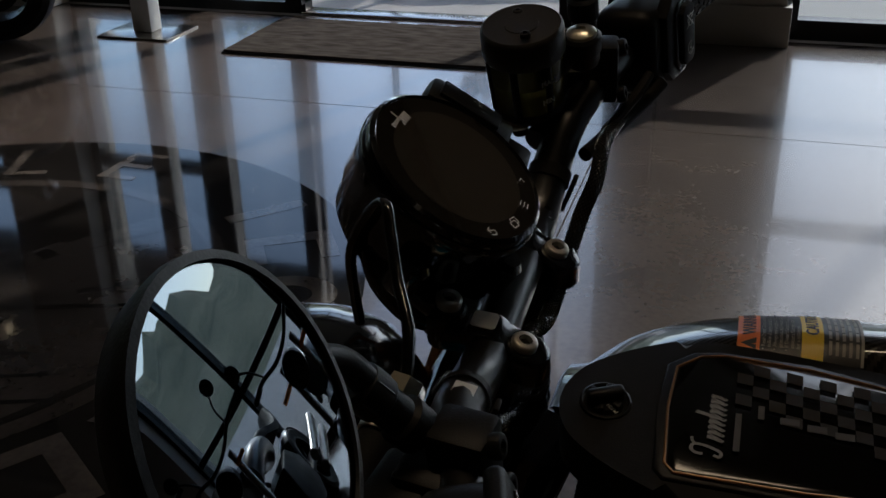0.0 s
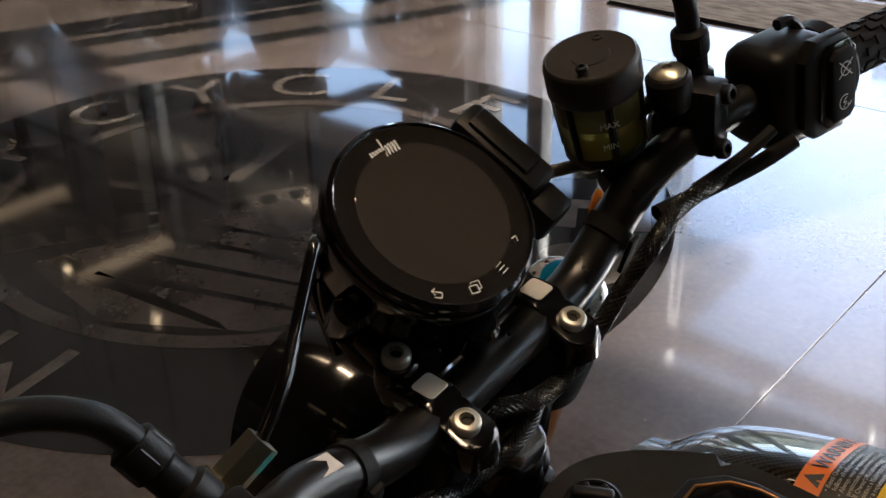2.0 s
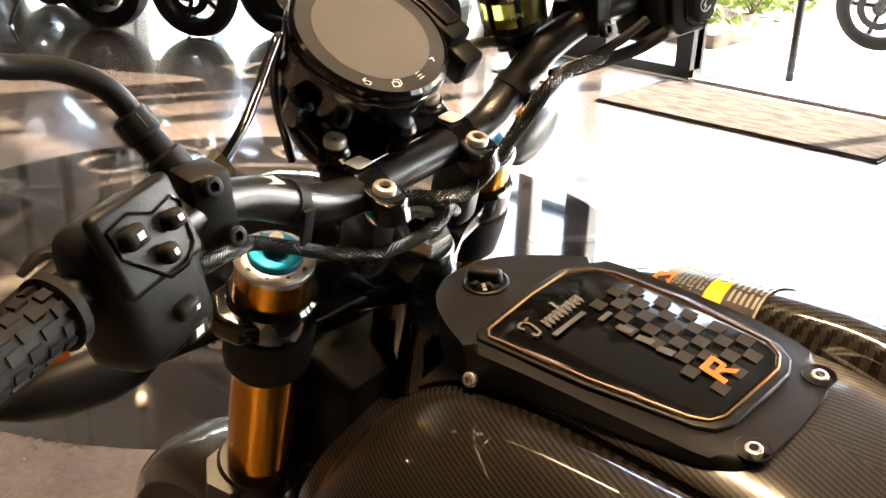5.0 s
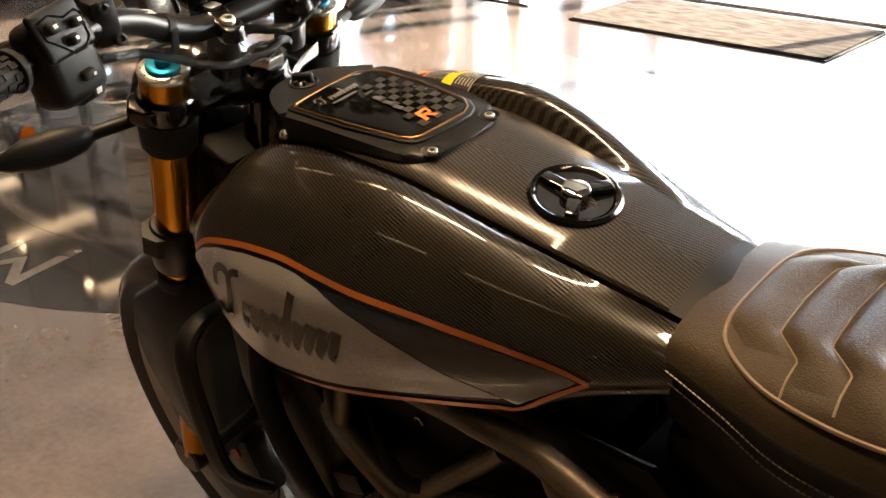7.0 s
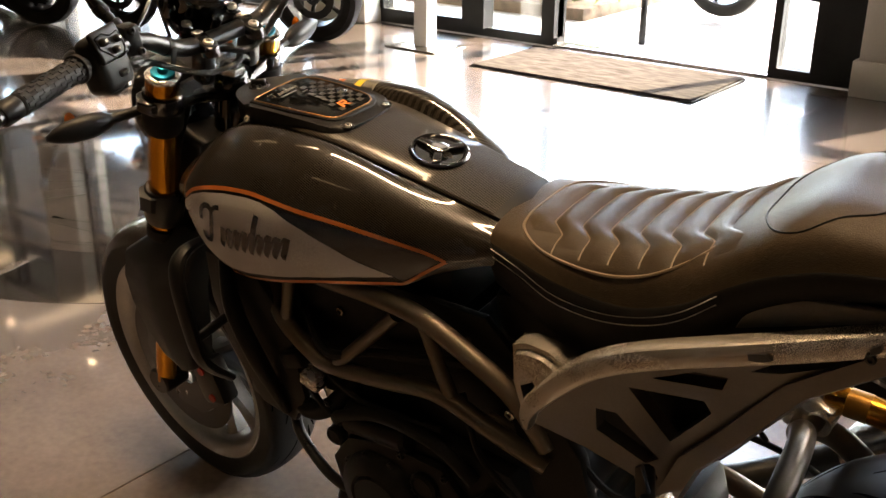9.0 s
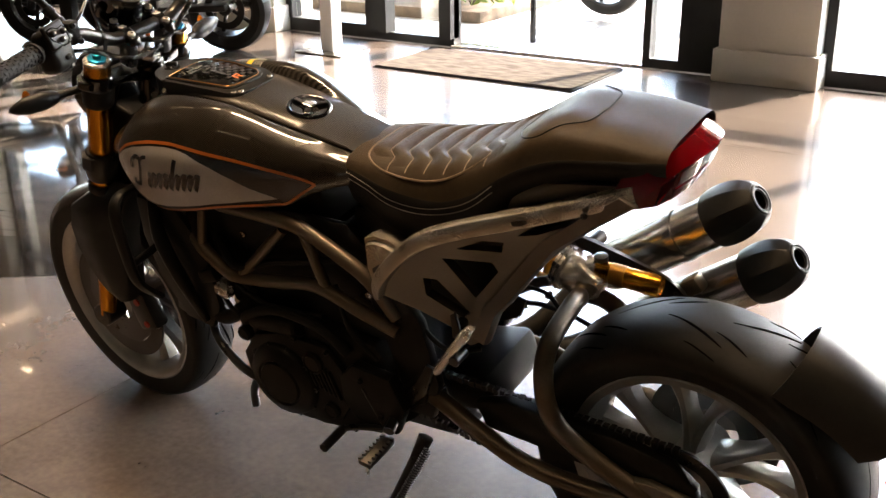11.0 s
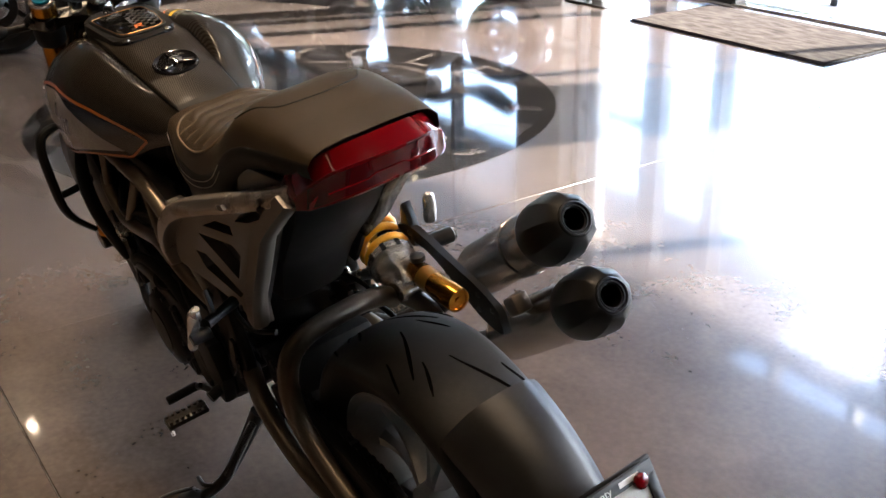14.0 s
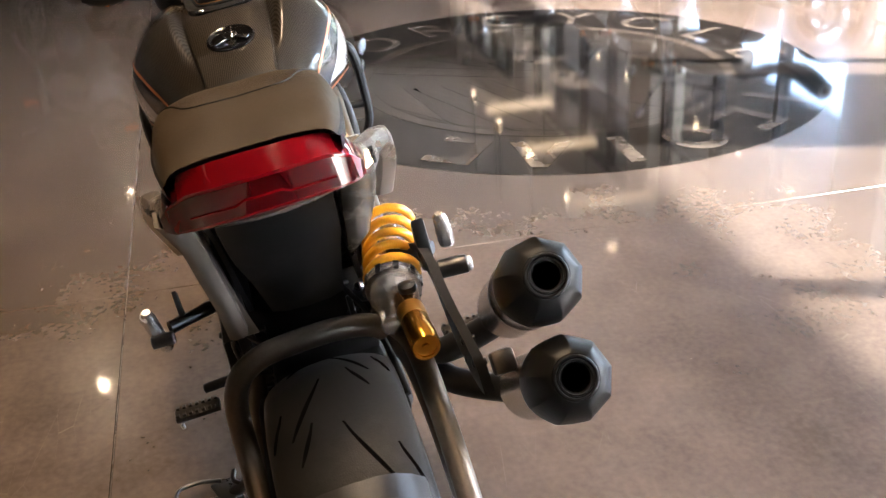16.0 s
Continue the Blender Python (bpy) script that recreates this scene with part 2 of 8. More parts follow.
def spline(points, per=6):
    """A smooth line through the points."""
    p = [Vector(a) for a in points]
    if len(p) < 3:
        return p
    out = []
    for i in range(len(p) - 1):
        a, b, c, d = p[max(i - 1, 0)], p[i], p[i + 1], p[min(i + 2, len(p) - 1)]
        for k in range(per):
            t = k / per
            out.append(0.5 * (2 * b + (c - a) * t + (2 * a - 5 * b + 4 * c - d) * t * t + (3 * b - a - 3 * c + d) * t ** 3))
    out.append(p[-1])
    return out


def tube(points, r, seg=12, per=6, bm=None, smooth=True, squash=1.0):
    """A pipe along the points; r is one radius or one for each point."""
    bm = bm or bmesh.new()
    line = spline(points, per) if smooth else [Vector(p) for p in points]
    n = len(line)
    if isinstance(r, (int, float)):
        radii = [r] * n
    else:
        radii = [float(np.interp(k / max(n - 1, 1) * (len(r) - 1), range(len(r)), r)) for k in range(n)]
    x = None
    rings = []
    for k, c in enumerate(line):
        t = (line[min(k + 1, n - 1)] - line[max(k - 1, 0)]).normalized()
        if x is None:
            x, y, _ = basis(t)
        x = (x - t * x.dot(t)).normalized()
        y = t.cross(x)
        rings.append(ring(bm, c, x, y, radii[k], radii[k] * squash, seg))
    for a, b in zip(rings, rings[1:]):
        bridge(bm, a, b)
    bm.faces.new(rings[0][::-1])
    bm.faces.new(rings[-1])
    return bm


def box(size, at=(0, 0, 0), turn=(0, 0, 0), bevel=0.0, seg=2, bm=None, m=None):
    bm = bm or bmesh.new()
    old = set(bm.verts)
    m = m or pose(*at, *turn)
    geo = bmesh.ops.create_cube(bm, size=1.0, matrix=m @ Matrix.Diagonal((*size, 1)))
    if bevel:
        vs = geo["verts"]
        es = list({e for v in vs for e in v.link_edges})
        bmesh.ops.bevel(bm, geom=es, offset=min(bevel, min(size) * 0.45), segments=seg, profile=0.5, affect="EDGES")
    return bm


def prism(outline, y0, y1, bevel=0.0, bm=None, m=None, seg=2):
    """An outline in x, z drawn through from y0 to y1."""
    bm = bm or bmesh.new()
    a = [bm.verts.new((x, y0, z)) for x, z in outline]
    b = [bm.verts.new((x, y1, z)) for x, z in outline]
    fa, fb = bm.faces.new(a), bm.faces.new(b[::-1])
    n = len(a)
    sides = [bm.faces.new((a[k], b[k], b[(k + 1) % n], a[(k + 1) % n])) for k in range(n)]
    if bevel:
        es = list(fa.edges) + list(fb.edges)
        bmesh.ops.bevel(bm, geom=es, offset=bevel, segments=seg, profile=0.5, affect="EDGES")
    if m is not None:
        bmesh.ops.transform(bm, matrix=m, verts=bm.verts)
    return bm


def loft(rows, closed=True, caps=True, bm=None):
    """Joins rows of points, all of one length."""
    bm = bm or bmesh.new()
    vs = [[bm.verts.new(p) for p in row] for row in rows]
    for a, b in zip(vs, vs[1:]):
        n = len(a)
        for k in range(n if closed else n - 1):
            bm.faces.new((a[k], a[(k + 1) % n], b[(k + 1) % n], b[k]))
    if caps and closed:
        bm.faces.new(vs[0][::-1])
        bm.faces.new(vs[-1])
    return bm


def mirrored(bm):
    bmesh.ops.transform(bm, matrix=Matrix.Diagonal((1, -1, 1, 1)), verts=bm.verts)
    return bm


def lerp(table, x):
    xs, ys = zip(*sorted(table))
    return float(np.interp(x, xs, ys))


def curve(table, x):
    """A smooth reading of a table of (x, y)."""
    t = sorted(table)
    xs = [a for a, _ in t]
    ys = [b for _, b in t]
    if x <= xs[0]:
        return ys[0]
    if x >= xs[-1]:
        return ys[-1]
    i = max(k for k in range(len(xs) - 1) if xs[k] <= x)
    h = xs[i + 1] - xs[i]
    s = (x - xs[i]) / h

    def slope(k):
        if k == 0:
            return (ys[1] - ys[0]) / (xs[1] - xs[0])
        if k == len(xs) - 1:
            return (ys[-1] - ys[-2]) / (xs[-1] - xs[-2])
        return (ys[k + 1] - ys[k - 1]) / (xs[k + 1] - xs[k - 1])

    return ((2 * s ** 3 - 3 * s * s + 1) * ys[i] + (s ** 3 - 2 * s * s + s) * h * slope(i) + (-2 * s ** 3 + 3 * s * s) * ys[i + 1] + (s ** 3 - s * s) * h * slope(i + 1))


def word(text, size, m, material, name, parent, label="", thick=0.0004):
    """Raised or printed lettering as a mesh, its baseline's start at the pose m."""
    cu = bpy.data.curves.new(name, "FONT")
    cu.body, cu.size, cu.extrude, cu.resolution_u = text, size, thick, 2
    ob = bpy.data.objects.new(name, cu)
    scene.collection.objects.link(ob)
    me = bpy.data.meshes.new_from_object(ob.evaluated_get(bpy.context.evaluated_depsgraph_get()))
    bpy.data.objects.remove(ob)
    bpy.data.curves.remove(cu)
    me.name = name
    me.transform(m)
    me.materials.append(material)
    out = new(name, me)
    out.parent = parent
    return tagged(out, label=label) if label else out


def frame_of(origin, right, up):
    """The pose whose x runs along right and y along up."""
    r = Vector(right).normalized()
    n = r.cross(Vector(up)).normalized()
    u = n.cross(r)
    m = Matrix((r, u, n)).transposed().to_4x4()
    m.translation = origin
    return m

# ---- the showroom ----
FX0, FX1, FY0, FY1, ROOF = -15.2, 19.2, -4.66, 7.5, 4.7

M_FLOOR = mat("polished concrete", (0.15, 0.12, 0.10), 0.25, 0.0, 0.45, 0.65, coat_rough=0.05)


def floor_material(m):
    b = bsdf(m)
    v = coords(m)
    big = node(m, "ShaderNodeTexNoise", Scale=0.9, Detail=4.0, Roughness=0.5)
    mid = node(m, "ShaderNodeTexNoise", Scale=5.0, Detail=9.0, Roughness=0.62)
    fine = node(m, "ShaderNodeTexNoise", Scale=55.0, Detail=4.0)
    for n in (big, mid, fine):
        link(m, v, n.inputs["Vector"])
    s = m.node_tree.nodes.new("ShaderNodeMath")
    s.operation = "MULTIPLY_ADD"
    s.inputs[1].default_value = 0.55
    link(m, mid.outputs["Fac"], s.inputs[0])
    link(m, big.outputs["Fac"], s.inputs[2])
    s2 = m.node_tree.nodes.new("ShaderNodeMath")
    s2.operation = "MULTIPLY_ADD"
    s2.inputs[1].default_value = 0.34
    link(m, fine.outputs["Fac"], s2.inputs[0])
    link(m, s.outputs[0], s2.inputs[2])
    half = m.node_tree.nodes.new("ShaderNodeMath")
    half.operation = "MULTIPLY"
    half.inputs[1].default_value = 0.5
    link(m, s2.outputs[0], half.inputs[0])
    col = ramp(m, half.outputs[0], [(0.36, (0.054, 0.039, 0.030)), (0.60, (0.134, 0.101, 0.081))])
    # pale scratches in short strokes
    w = coords(m, (1.0, 7.0, 1.0), (0, 0, 28))
    vor = node(m, "ShaderNodeTexVoronoi", Scale=2.4)
    vor.feature = "DISTANCE_TO_EDGE"
    link(m, w, vor.inputs["Vector"])
    mask = node(m, "ShaderNodeTexNoise", Scale=2.2, Detail=2.0)
    link(m, v, mask.inputs["Vector"])
    a = ramp(m, vor.outputs["Distance"], [(0.0, (1, 1, 1)), (0.0035, (0, 0, 0))])
    c = ramp(m, mask.outputs["Fac"], [(0.56, (0, 0, 0)), (0.66, (0.55, 0.55, 0.55))])
    mul = m.node_tree.nodes.new("ShaderNodeMath")
    mul.operation = "MULTIPLY"
    link(m, a, mul.inputs[0])
    link(m, c, mul.inputs[1])
    mix = m.node_tree.nodes.new("ShaderNodeMix")
    mix.data_type = "RGBA"
    link(m, mul.outputs[0], mix.inputs["Factor"])
    link(m, col, mix.inputs[6])
    mix.inputs[7].default_value = (0.20, 0.165, 0.14, 1)
    # small pale chips and scuffs, sparse
    chip = node(m, "ShaderNodeTexVoronoi", Scale=9.0)
    link(m, coords(m, (1.0, 1.0, 1.0), (0, 0, 12)), chip.inputs["Vector"])
    worn = node(m, "ShaderNodeTexNoise", Scale=70.0, Detail=3.0)
    link(m, v, worn.inputs["Vector"])
    add = m.node_tree.nodes.new("ShaderNodeMath")
    add.operation = "MULTIPLY_ADD"
    add.inputs[1].default_value = 0.10
    link(m, worn.outputs["Fac"], add.inputs[0])
    link(m, chip.outputs["Distance"], add.inputs[2])
    mix2 = m.node_tree.nodes.new("ShaderNodeMix")
    mix2.data_type = "RGBA"
    link(m, ramp(m, add.outputs[0], [(0.066, (0.7, 0.7, 0.7)), (0.076, (0, 0, 0))]), mix2.inputs["Factor"])
    link(m, mix.outputs[2], mix2.inputs[6])
    mix2.inputs[7].default_value = (0.24, 0.20, 0.17, 1)
    link(m, mix2.outputs[2], b.inputs["Base Color"])


floor_material(M_FLOOR)
M_JOINT = mottle(mat("joint filler", rough=0.3), (0.052, 0.040, 0.033), (0.115, 0.092, 0.077), 9, 120, (0.14, 0.45))

floor = tagged(part("floor", box((FX1 - FX0, FY1 - FY0, 0.2), ((FX0 + FX1) / 2, (FY0 + FY1) / 2, -0.105)), M_JOINT), "polished brown concrete showroom floor with saw-cut joints", "floor", kind="structure")
JX = [FX0, -13.13, -9.44, -5.75, -2.06, 1.63, 5.32, 9.0, 12.69, 16.38, FX1]
JY = [FY0, -3.16, 0.53, 4.22, FY1]
for i in range(len(JX) - 1):
    for j in range(len(JY) - 1):
        w, d = JX[i + 1] - JX[i] - 0.0022, JY[j + 1] - JY[j] - 0.0022
        bm = box((w, d, 0.006), ((JX[i] + JX[i + 1]) / 2, (JY[j] + JY[j + 1]) / 2, -0.003), bevel=0.0015, seg=1)
        part("slab", bm, M_FLOOR, floor)

M_WALL = mottle(mat("cream painted wall", rough=0.6), (0.56, 0.52, 0.45), (0.63, 0.58, 0.51), 3, 60, (0.5, 0.65), 0.05, 300)
M_DARKWALL = mottle(mat("dark grey wall", rough=0.7), (0.028, 0.024, 0.020), (0.048, 0.040, 0.034), 2, 40, (0.55, 0.75), 0.05, 200)
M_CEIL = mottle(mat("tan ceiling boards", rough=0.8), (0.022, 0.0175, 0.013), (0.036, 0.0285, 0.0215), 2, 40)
M_FRAME = mottle(mat("black window frame", rough=0.4, metal=0.3), (0.010, 0.010, 0.010), (0.020, 0.020, 0.020), 8, 100, (0.3, 0.45))
M_PANE = bpy.data.materials.new("window glass")
M_PANE.use_nodes = True
nt = M_PANE.node_tree
nt.nodes.remove(nt.nodes["Principled BSDF"])
g1, g2, gm = nt.nodes.new("ShaderNodeBsdfTransparent"), nt.nodes.new("ShaderNodeBsdfGlossy"), nt.nodes.new("ShaderNodeMixShader")
g1.inputs["Color"].default_value = (0.93, 0.95, 0.95, 1)
g2.inputs["Roughness"].default_value = 0.0
gm.inputs[0].default_value = 0.07
nt.links.new(g1.outputs[0], gm.inputs[1])
nt.links.new(g2.outputs[0], gm.inputs[2])
nt.links.new(gm.outputs[0], nt.nodes["Material Output"].inputs["Surface"])

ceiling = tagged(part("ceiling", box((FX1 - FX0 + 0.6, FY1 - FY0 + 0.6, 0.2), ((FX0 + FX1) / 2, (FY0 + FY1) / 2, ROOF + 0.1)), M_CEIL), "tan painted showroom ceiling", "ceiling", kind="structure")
# Added pale slab: stands for the sun's bounce on the ceiling near the windows.
tagged(part("bulkhead", box((FX1 - 0.66, 3.8, 0.30), ((0.66 + FX1) / 2, FY0 + 1.9, ROOF - 0.16), bevel=0.01), M_WALL), "pale slab added under the ceiling to stand for bounced sunlight", "bulkhead", kind="structure")
tagged(part("wall_north", box((0.25, FY1 - FY0 + 0.5, ROOF), (FX1 + 0.125, (FY0 + FY1) / 2, ROOF / 2)), M_DARKWALL), "dark painted showroom end wall", "wall", kind="structure")
tagged(part("wall_south", box((0.25, FY1 - FY0 + 0.5, ROOF), (FX0 - 0.125, (FY0 + FY1) / 2, ROOF / 2)), M_DARKWALL), "dark painted showroom rear wall", "wall", kind="structure")
tagged(part("wall_east", box((FX1 - FX0 + 0.5, 0.25, ROOF), ((FX0 + FX1) / 2, FY1 + 0.125, ROOF / 2)), M_DARKWALL), "dark painted showroom side wall", "wall", kind="structure")

# the glazed front: columns, header, windows and doors along y = FY0
GLASS_TOP = 3.9
header = tagged(part("wall_west", box((FX1 - FX0 + 0.5, 0.3, ROOF - GLASS_TOP), ((FX0 + FX1) / 2, FY0 - 0.15, (ROOF + GLASS_TOP) / 2)), M_WALL), "cream wall band above the glazed front", "wall", kind="structure")


def column(x0, x1):
    ob = tagged(part("column", box((x1 - x0, 0.42, GLASS_TOP), ((x0 + x1) / 2, FY0 - 0.10, GLASS_TOP / 2), bevel=0.004), M_WALL), "square cream painted column between the windows", "column", kind="structure", group="columns of the glazed front")
    part("baseboard", box((x1 - x0 + 0.05, 0.47, 0.20), ((x0 + x1) / 2, FY0 - 0.10, 0.10), bevel=0.006), M_WALL, ob, "deep cream painted skirting")
    return ob


for a in (0.98, -4.6, -9.4, 5.2, 9.4, 14.2, 18.61):
    column(a, a + 0.59)


def window(x0, x1, n, z0=0.0, name="window_1", label="tall glazed bay with black metal mullions"):
    """A bay of glass: frame, mullions and panes, from the floor to the header."""
    ob = tagged(part(name, box((x1 - x0, 0.10, 0.10), ((x0 + x1) / 2, FY0 - 0.1, z0 + 0.05)), M_FRAME), label, "window", kind="structure")
    part("window_frame", box((x1 - x0, 0.10, 0.10), ((x0 + x1) / 2, FY0 - 0.1, GLASS_TOP - 0.05)), M_FRAME, ob)
    for k in range(n + 1):
        x = x0 + 0.03 + (x1 - x0 - 0.06) * k / n
        part("mullion", box((0.06, 0.12, GLASS_TOP - z0 - 0.2), (x, FY0 - 0.1, (GLASS_TOP + z0) / 2)), M_FRAME, ob)
    for z in (1.05, 2.85):
        part("transom", box((x1 - x0 - 0.06, 0.09, 0.07), ((x0 + x1) / 2, FY0 - 0.1, z)), M_FRAME, ob)
    w = (x1 - x0 - 0.06) / n
    for k in range(n):
        for a, b in ((z0 + 0.1, 1.015), (1.085, 2.815), (2.885, GLASS_TOP - 0.1)):
            p = part("pane", box((w - 0.06, 0.008, b - a), (x0 + 0.03 + w * (k + 0.5), FY0 - 0.1, (a + b) / 2)), M_PANE, ob)
    return ob


window(-4.01, 0.98, 4, name="window_1")
window(-8.81, -4.6, 4, name="window_7")
# Unseen wall, added to keep daylight off the motorcycle's rear.
tagged(part("rear_daylight_stop", box((-9.4 - FX0, 0.3, GLASS_TOP), ((FX0 - 9.4) / 2, FY0 - 0.15, GLASS_TOP / 2)), M_DARKWALL), "unseen dark wall that shuts daylight out at the rear", "wall", kind="structure")
window(5.79, 9.4, 3, name="window_2")
window(4.34, 5.2, 1, name="window_3")
window(9.99, 14.2, 4, name="window_4")
window(14.79, 18.61, 4, name="window_5")

# the entrance: an open double doorway between fixed side lights
DOOR_TOP = 2.35
tran = tagged(part("window_6", box((4.34 - 1.57, 0.12, 0.12), ((4.34 + 1.57) / 2, FY0 - 0.1, DOOR_TOP + 0.06)), M_FRAME), "black framed glazing over the entrance", "window", kind="structure")
for k in range(5):
    part("mullion", box((0.06, 0.11, GLASS_TOP - DOOR_TOP - 0.12), (1.6 + 2.71 * k / 4, FY0 - 0.1, (GLASS_TOP + DOOR_TOP + 0.12) / 2)), M_FRAME, tran)
for k in range(4):
    p = part("pane", box((0.60, 0.008, GLASS_TOP - DOOR_TOP - 0.14), (1.6 + 2.71 * (k + 0.5) / 4, FY0 - 0.1, (GLASS_TOP + DOOR_TOP + 0.12) / 2)), M_PANE, tran)


def side_light(x0, x1, name, wide):
    """A fixed glazed leaf with a broad black stile on one side, where the pulls and locks are."""
    y = FY0 - 0.1
    ob = tagged(part(name, box((x1 - x0, 0.10, 0.06), ((x0 + x1) / 2, y, 0.03)), M_FRAME), "black framed glass side light beside the entrance", "door", kind="structure")
    part("rail", box((x1 - x0, 0.09, 0.10), ((x0 + x1) / 2, y, DOOR_TOP - 0.05)), M_FRAME, ob)
    part("stile", box((0.06, 0.10, DOOR_TOP - 0.16), (x0 + 0.03, y, DOOR_TOP / 2 - 0.02)), M_FRAME, ob)
    part("stile", box((wide, 0.10, DOOR_TOP - 0.16), (x1 - wide / 2, y, DOOR_TOP / 2 - 0.02)), M_FRAME, ob)
    p = part("pane", box((x1 - x0 - wide - 0.06, 0.008, DOOR_TOP - 0.16), ((x0 + 0.06 + x1 - wide) / 2, y, DOOR_TOP / 2 - 0.02)), M_PANE, ob)
    return ob


side_light(1.57, 2.13, "door_1", 0.05)
part("stile", box((0.27, 0.12, DOOR_TOP - 0.16), (1.73, FY0 - 0.06, DOOR_TOP / 2 - 0.02)), M_FRAME, bpy.data.objects["door_1"])
side_light(3.60, 4.34, "door_2", 0.06)
part("stile", box((0.10, 0.12, DOOR_TOP - 0.16), (3.65, FY0 - 0.06, DOOR_TOP / 2 - 0.02)), M_FRAME, bpy.data.objects["door_2"])
part("stile", box((0.16, 0.12, DOOR_TOP - 0.16), (4.26, FY0 - 0.06, DOOR_TOP / 2 - 0.02)), M_FRAME, bpy.data.objects["door_2"])
tagged(part("threshold", box((1.5, 0.14, 0.016), (2.87, FY0 - 0.1, 0.008), bevel=0.005), M_STEEL), "flat metal threshold in the doorway", "threshold", kind="structure")

# a deep canopy over the glazed front, which keeps the high sun out
tagged(part("canopy", box((FX1 - FX0 + 0.5, 1.61, 0.25), ((FX0 + FX1) / 2, FY0 - 0.3 - 0.805, GLASS_TOP + 0.20), bevel=0.01), M_WALL), "cream canopy over the glazed front", "canopy", kind="structure")

# a lower roof slab beyond the entrance, unseen, added to block bright sky; tan beneath
tagged(part("sky_block_roof", box((FX1 - 4.4, 2.9, 0.22), ((FX1 + 4.4) / 2, FY0 - 0.3 - 1.45, 3.45), bevel=0.01), M_CEIL), "unseen tan roof slab that blocks the sky above the windows", "roof", kind="structure")

# outside
M_PAVE = mottle(mat("sunlit paving", rough=0.8), (0.27, 0.265, 0.25), (0.38, 0.37, 0.35), 1.5, 40, (0.7, 0.9), 0.1, 100)
tagged(part("ground", box((1200, 600, 0.2), (0, FY0 - 0.25 - 300, -0.14)), M_PAVE), "sunlit grey concrete forecourt outside", "ground", kind="structure")
M_HILL = mottle(mat("dry hillside", rough=0.95), (0.05, 0.075, 0.03), (0.20, 0.20, 0.11), 0.08, 0.9)
bm = bmesh.new()
rows = []
for j in range(9):
    v = j / 8
    row = []
    for i in range(121):
        a = math.pi * (1.02 + 0.96 * i / 120)
        far = 26 + 110 * v
        h = (21 * v ** 1.1) * (0.75 + 0.55 * noise.noise((a * 5, v * 2, 3.1)) + 0.35 * noise.noise((a * 17, v * 5, 1.0)))
        row.append((far * math.cos(a), FY0 + far * math.sin(a), -0.1 + max(h, 0)))
    rows.append(row)
tagged(part("hill", loft(rows, closed=False), M_HILL), "dry scrub covered hillside beyond the forecourt", "hill", kind="structure")

# ---- ceiling lights: rows of paired strip lights and small round spots ----
M_TUBE = mat("lit tube", (0.9, 0.85, 0.75), 0.5, emit=(1.0, 0.72, 0.42), power=0.13)
M_SPOT_DIM = mat("dim lit spot", (0.9, 0.85, 0.75), 0.5, emit=(1.0, 0.74, 0.45), power=4.0)
M_SPOT = mat("lit spot", (0.9, 0.85, 0.75), 0.5, emit=(1.0, 0.78, 0.50), power=20.0)


def strip_light(x, y, watts, z=4.1, long=1.5, turn=0):
    ob = thing("strip_light", "white ceiling strip light with two lit tubes", "ceiling light", (x, y, z), (0, 0, turn), group="ceiling strip lights")
    part("housing", box((long, 0.16, 0.05), (0, 0, 0.04), bevel=0.008), M_WALL, ob)
    for s in (-1, 1):
        part("tube", rod((-long / 2 + 0.03, 0.045 * s, 0.0), (long / 2 - 0.03, 0.045 * s, 0.0), 0.013 if watts else 0.040, seg=14), M_TUBE, ob, "lit tube")
        part("rod", rod((long * 0.36 * s, 0, 0.06), (long * 0.36 * s, 0, ROOF - z), 0.006, seg=8), M_FRAME, ob)
    if watts:
        lamp = new("strip_lamp", bpy.data.lights.new("strip_lamp", "AREA"))
        lamp.data.shape, lamp.data.size, lamp.data.size_y = "RECTANGLE", long, 0.14
        lamp.data.energy, lamp.data.color = watts, (1.0, 0.74, 0.47)
        lamp.data.spread = radians(75)
        lamp.matrix_world = pose(x, y, z - 0.03, 0, 0, turn)
    return ob


for x, watts in ((-0.9, 0.35), (1.2, 1.0), (3.3, 0.55), (5.4, 0.25)):
    strip_light(x, 0.1, watts)
# Unseen fill strips, added to brighten the motorcycle's left side.
for x in (-0.8, 1.4):
    strip_light(x, 2.8, 1.0)
for x in (8.7, 10.5, 12.2):
    strip_light(x, -3.85, 0.0, 3.2, 1.0, 90)


def spot_light(x, y, z=3.2, top=ROOF, face=M_SPOT, words="small round ceiling spot light, lit warm"):
    ob = thing("spot_light", words, "ceiling light", (x, y, z), group="ceiling spot lights")
    part("can", lathe([(0.045, -0.004), (0.05, 0.0), (0.05, 0.12), (0.02, 0.14)], (0, 0, 0), (0, 0, 1), 20, cap=(False, True)), M_FRAME, ob)
    part("bulb", lathe([(0.04, 0.012), (0.03, 0.006), (0.0, 0.003)], (0, 0, 0), (0, 0, 1), 16, cap=(True, True)), face, ob, "lit lamp face")
    if top > z + 0.2:
        part("rod", rod((0, 0, 0.14), (0, 0, top - z), 0.008, seg=8), M_FRAME, ob)
    return ob


for x, y in ((6.5, 1.45), (6.5, -0.25), (10.8, 1.4), (10.8, -0.2), (13.7, -0.2)):
    spot_light(x, y)
for k in range(5):
    spot_light(7.6 + 1.35 * k, -3.4, face=M_SPOT_DIM, words="round ceiling spot light near the windows, dimmed")
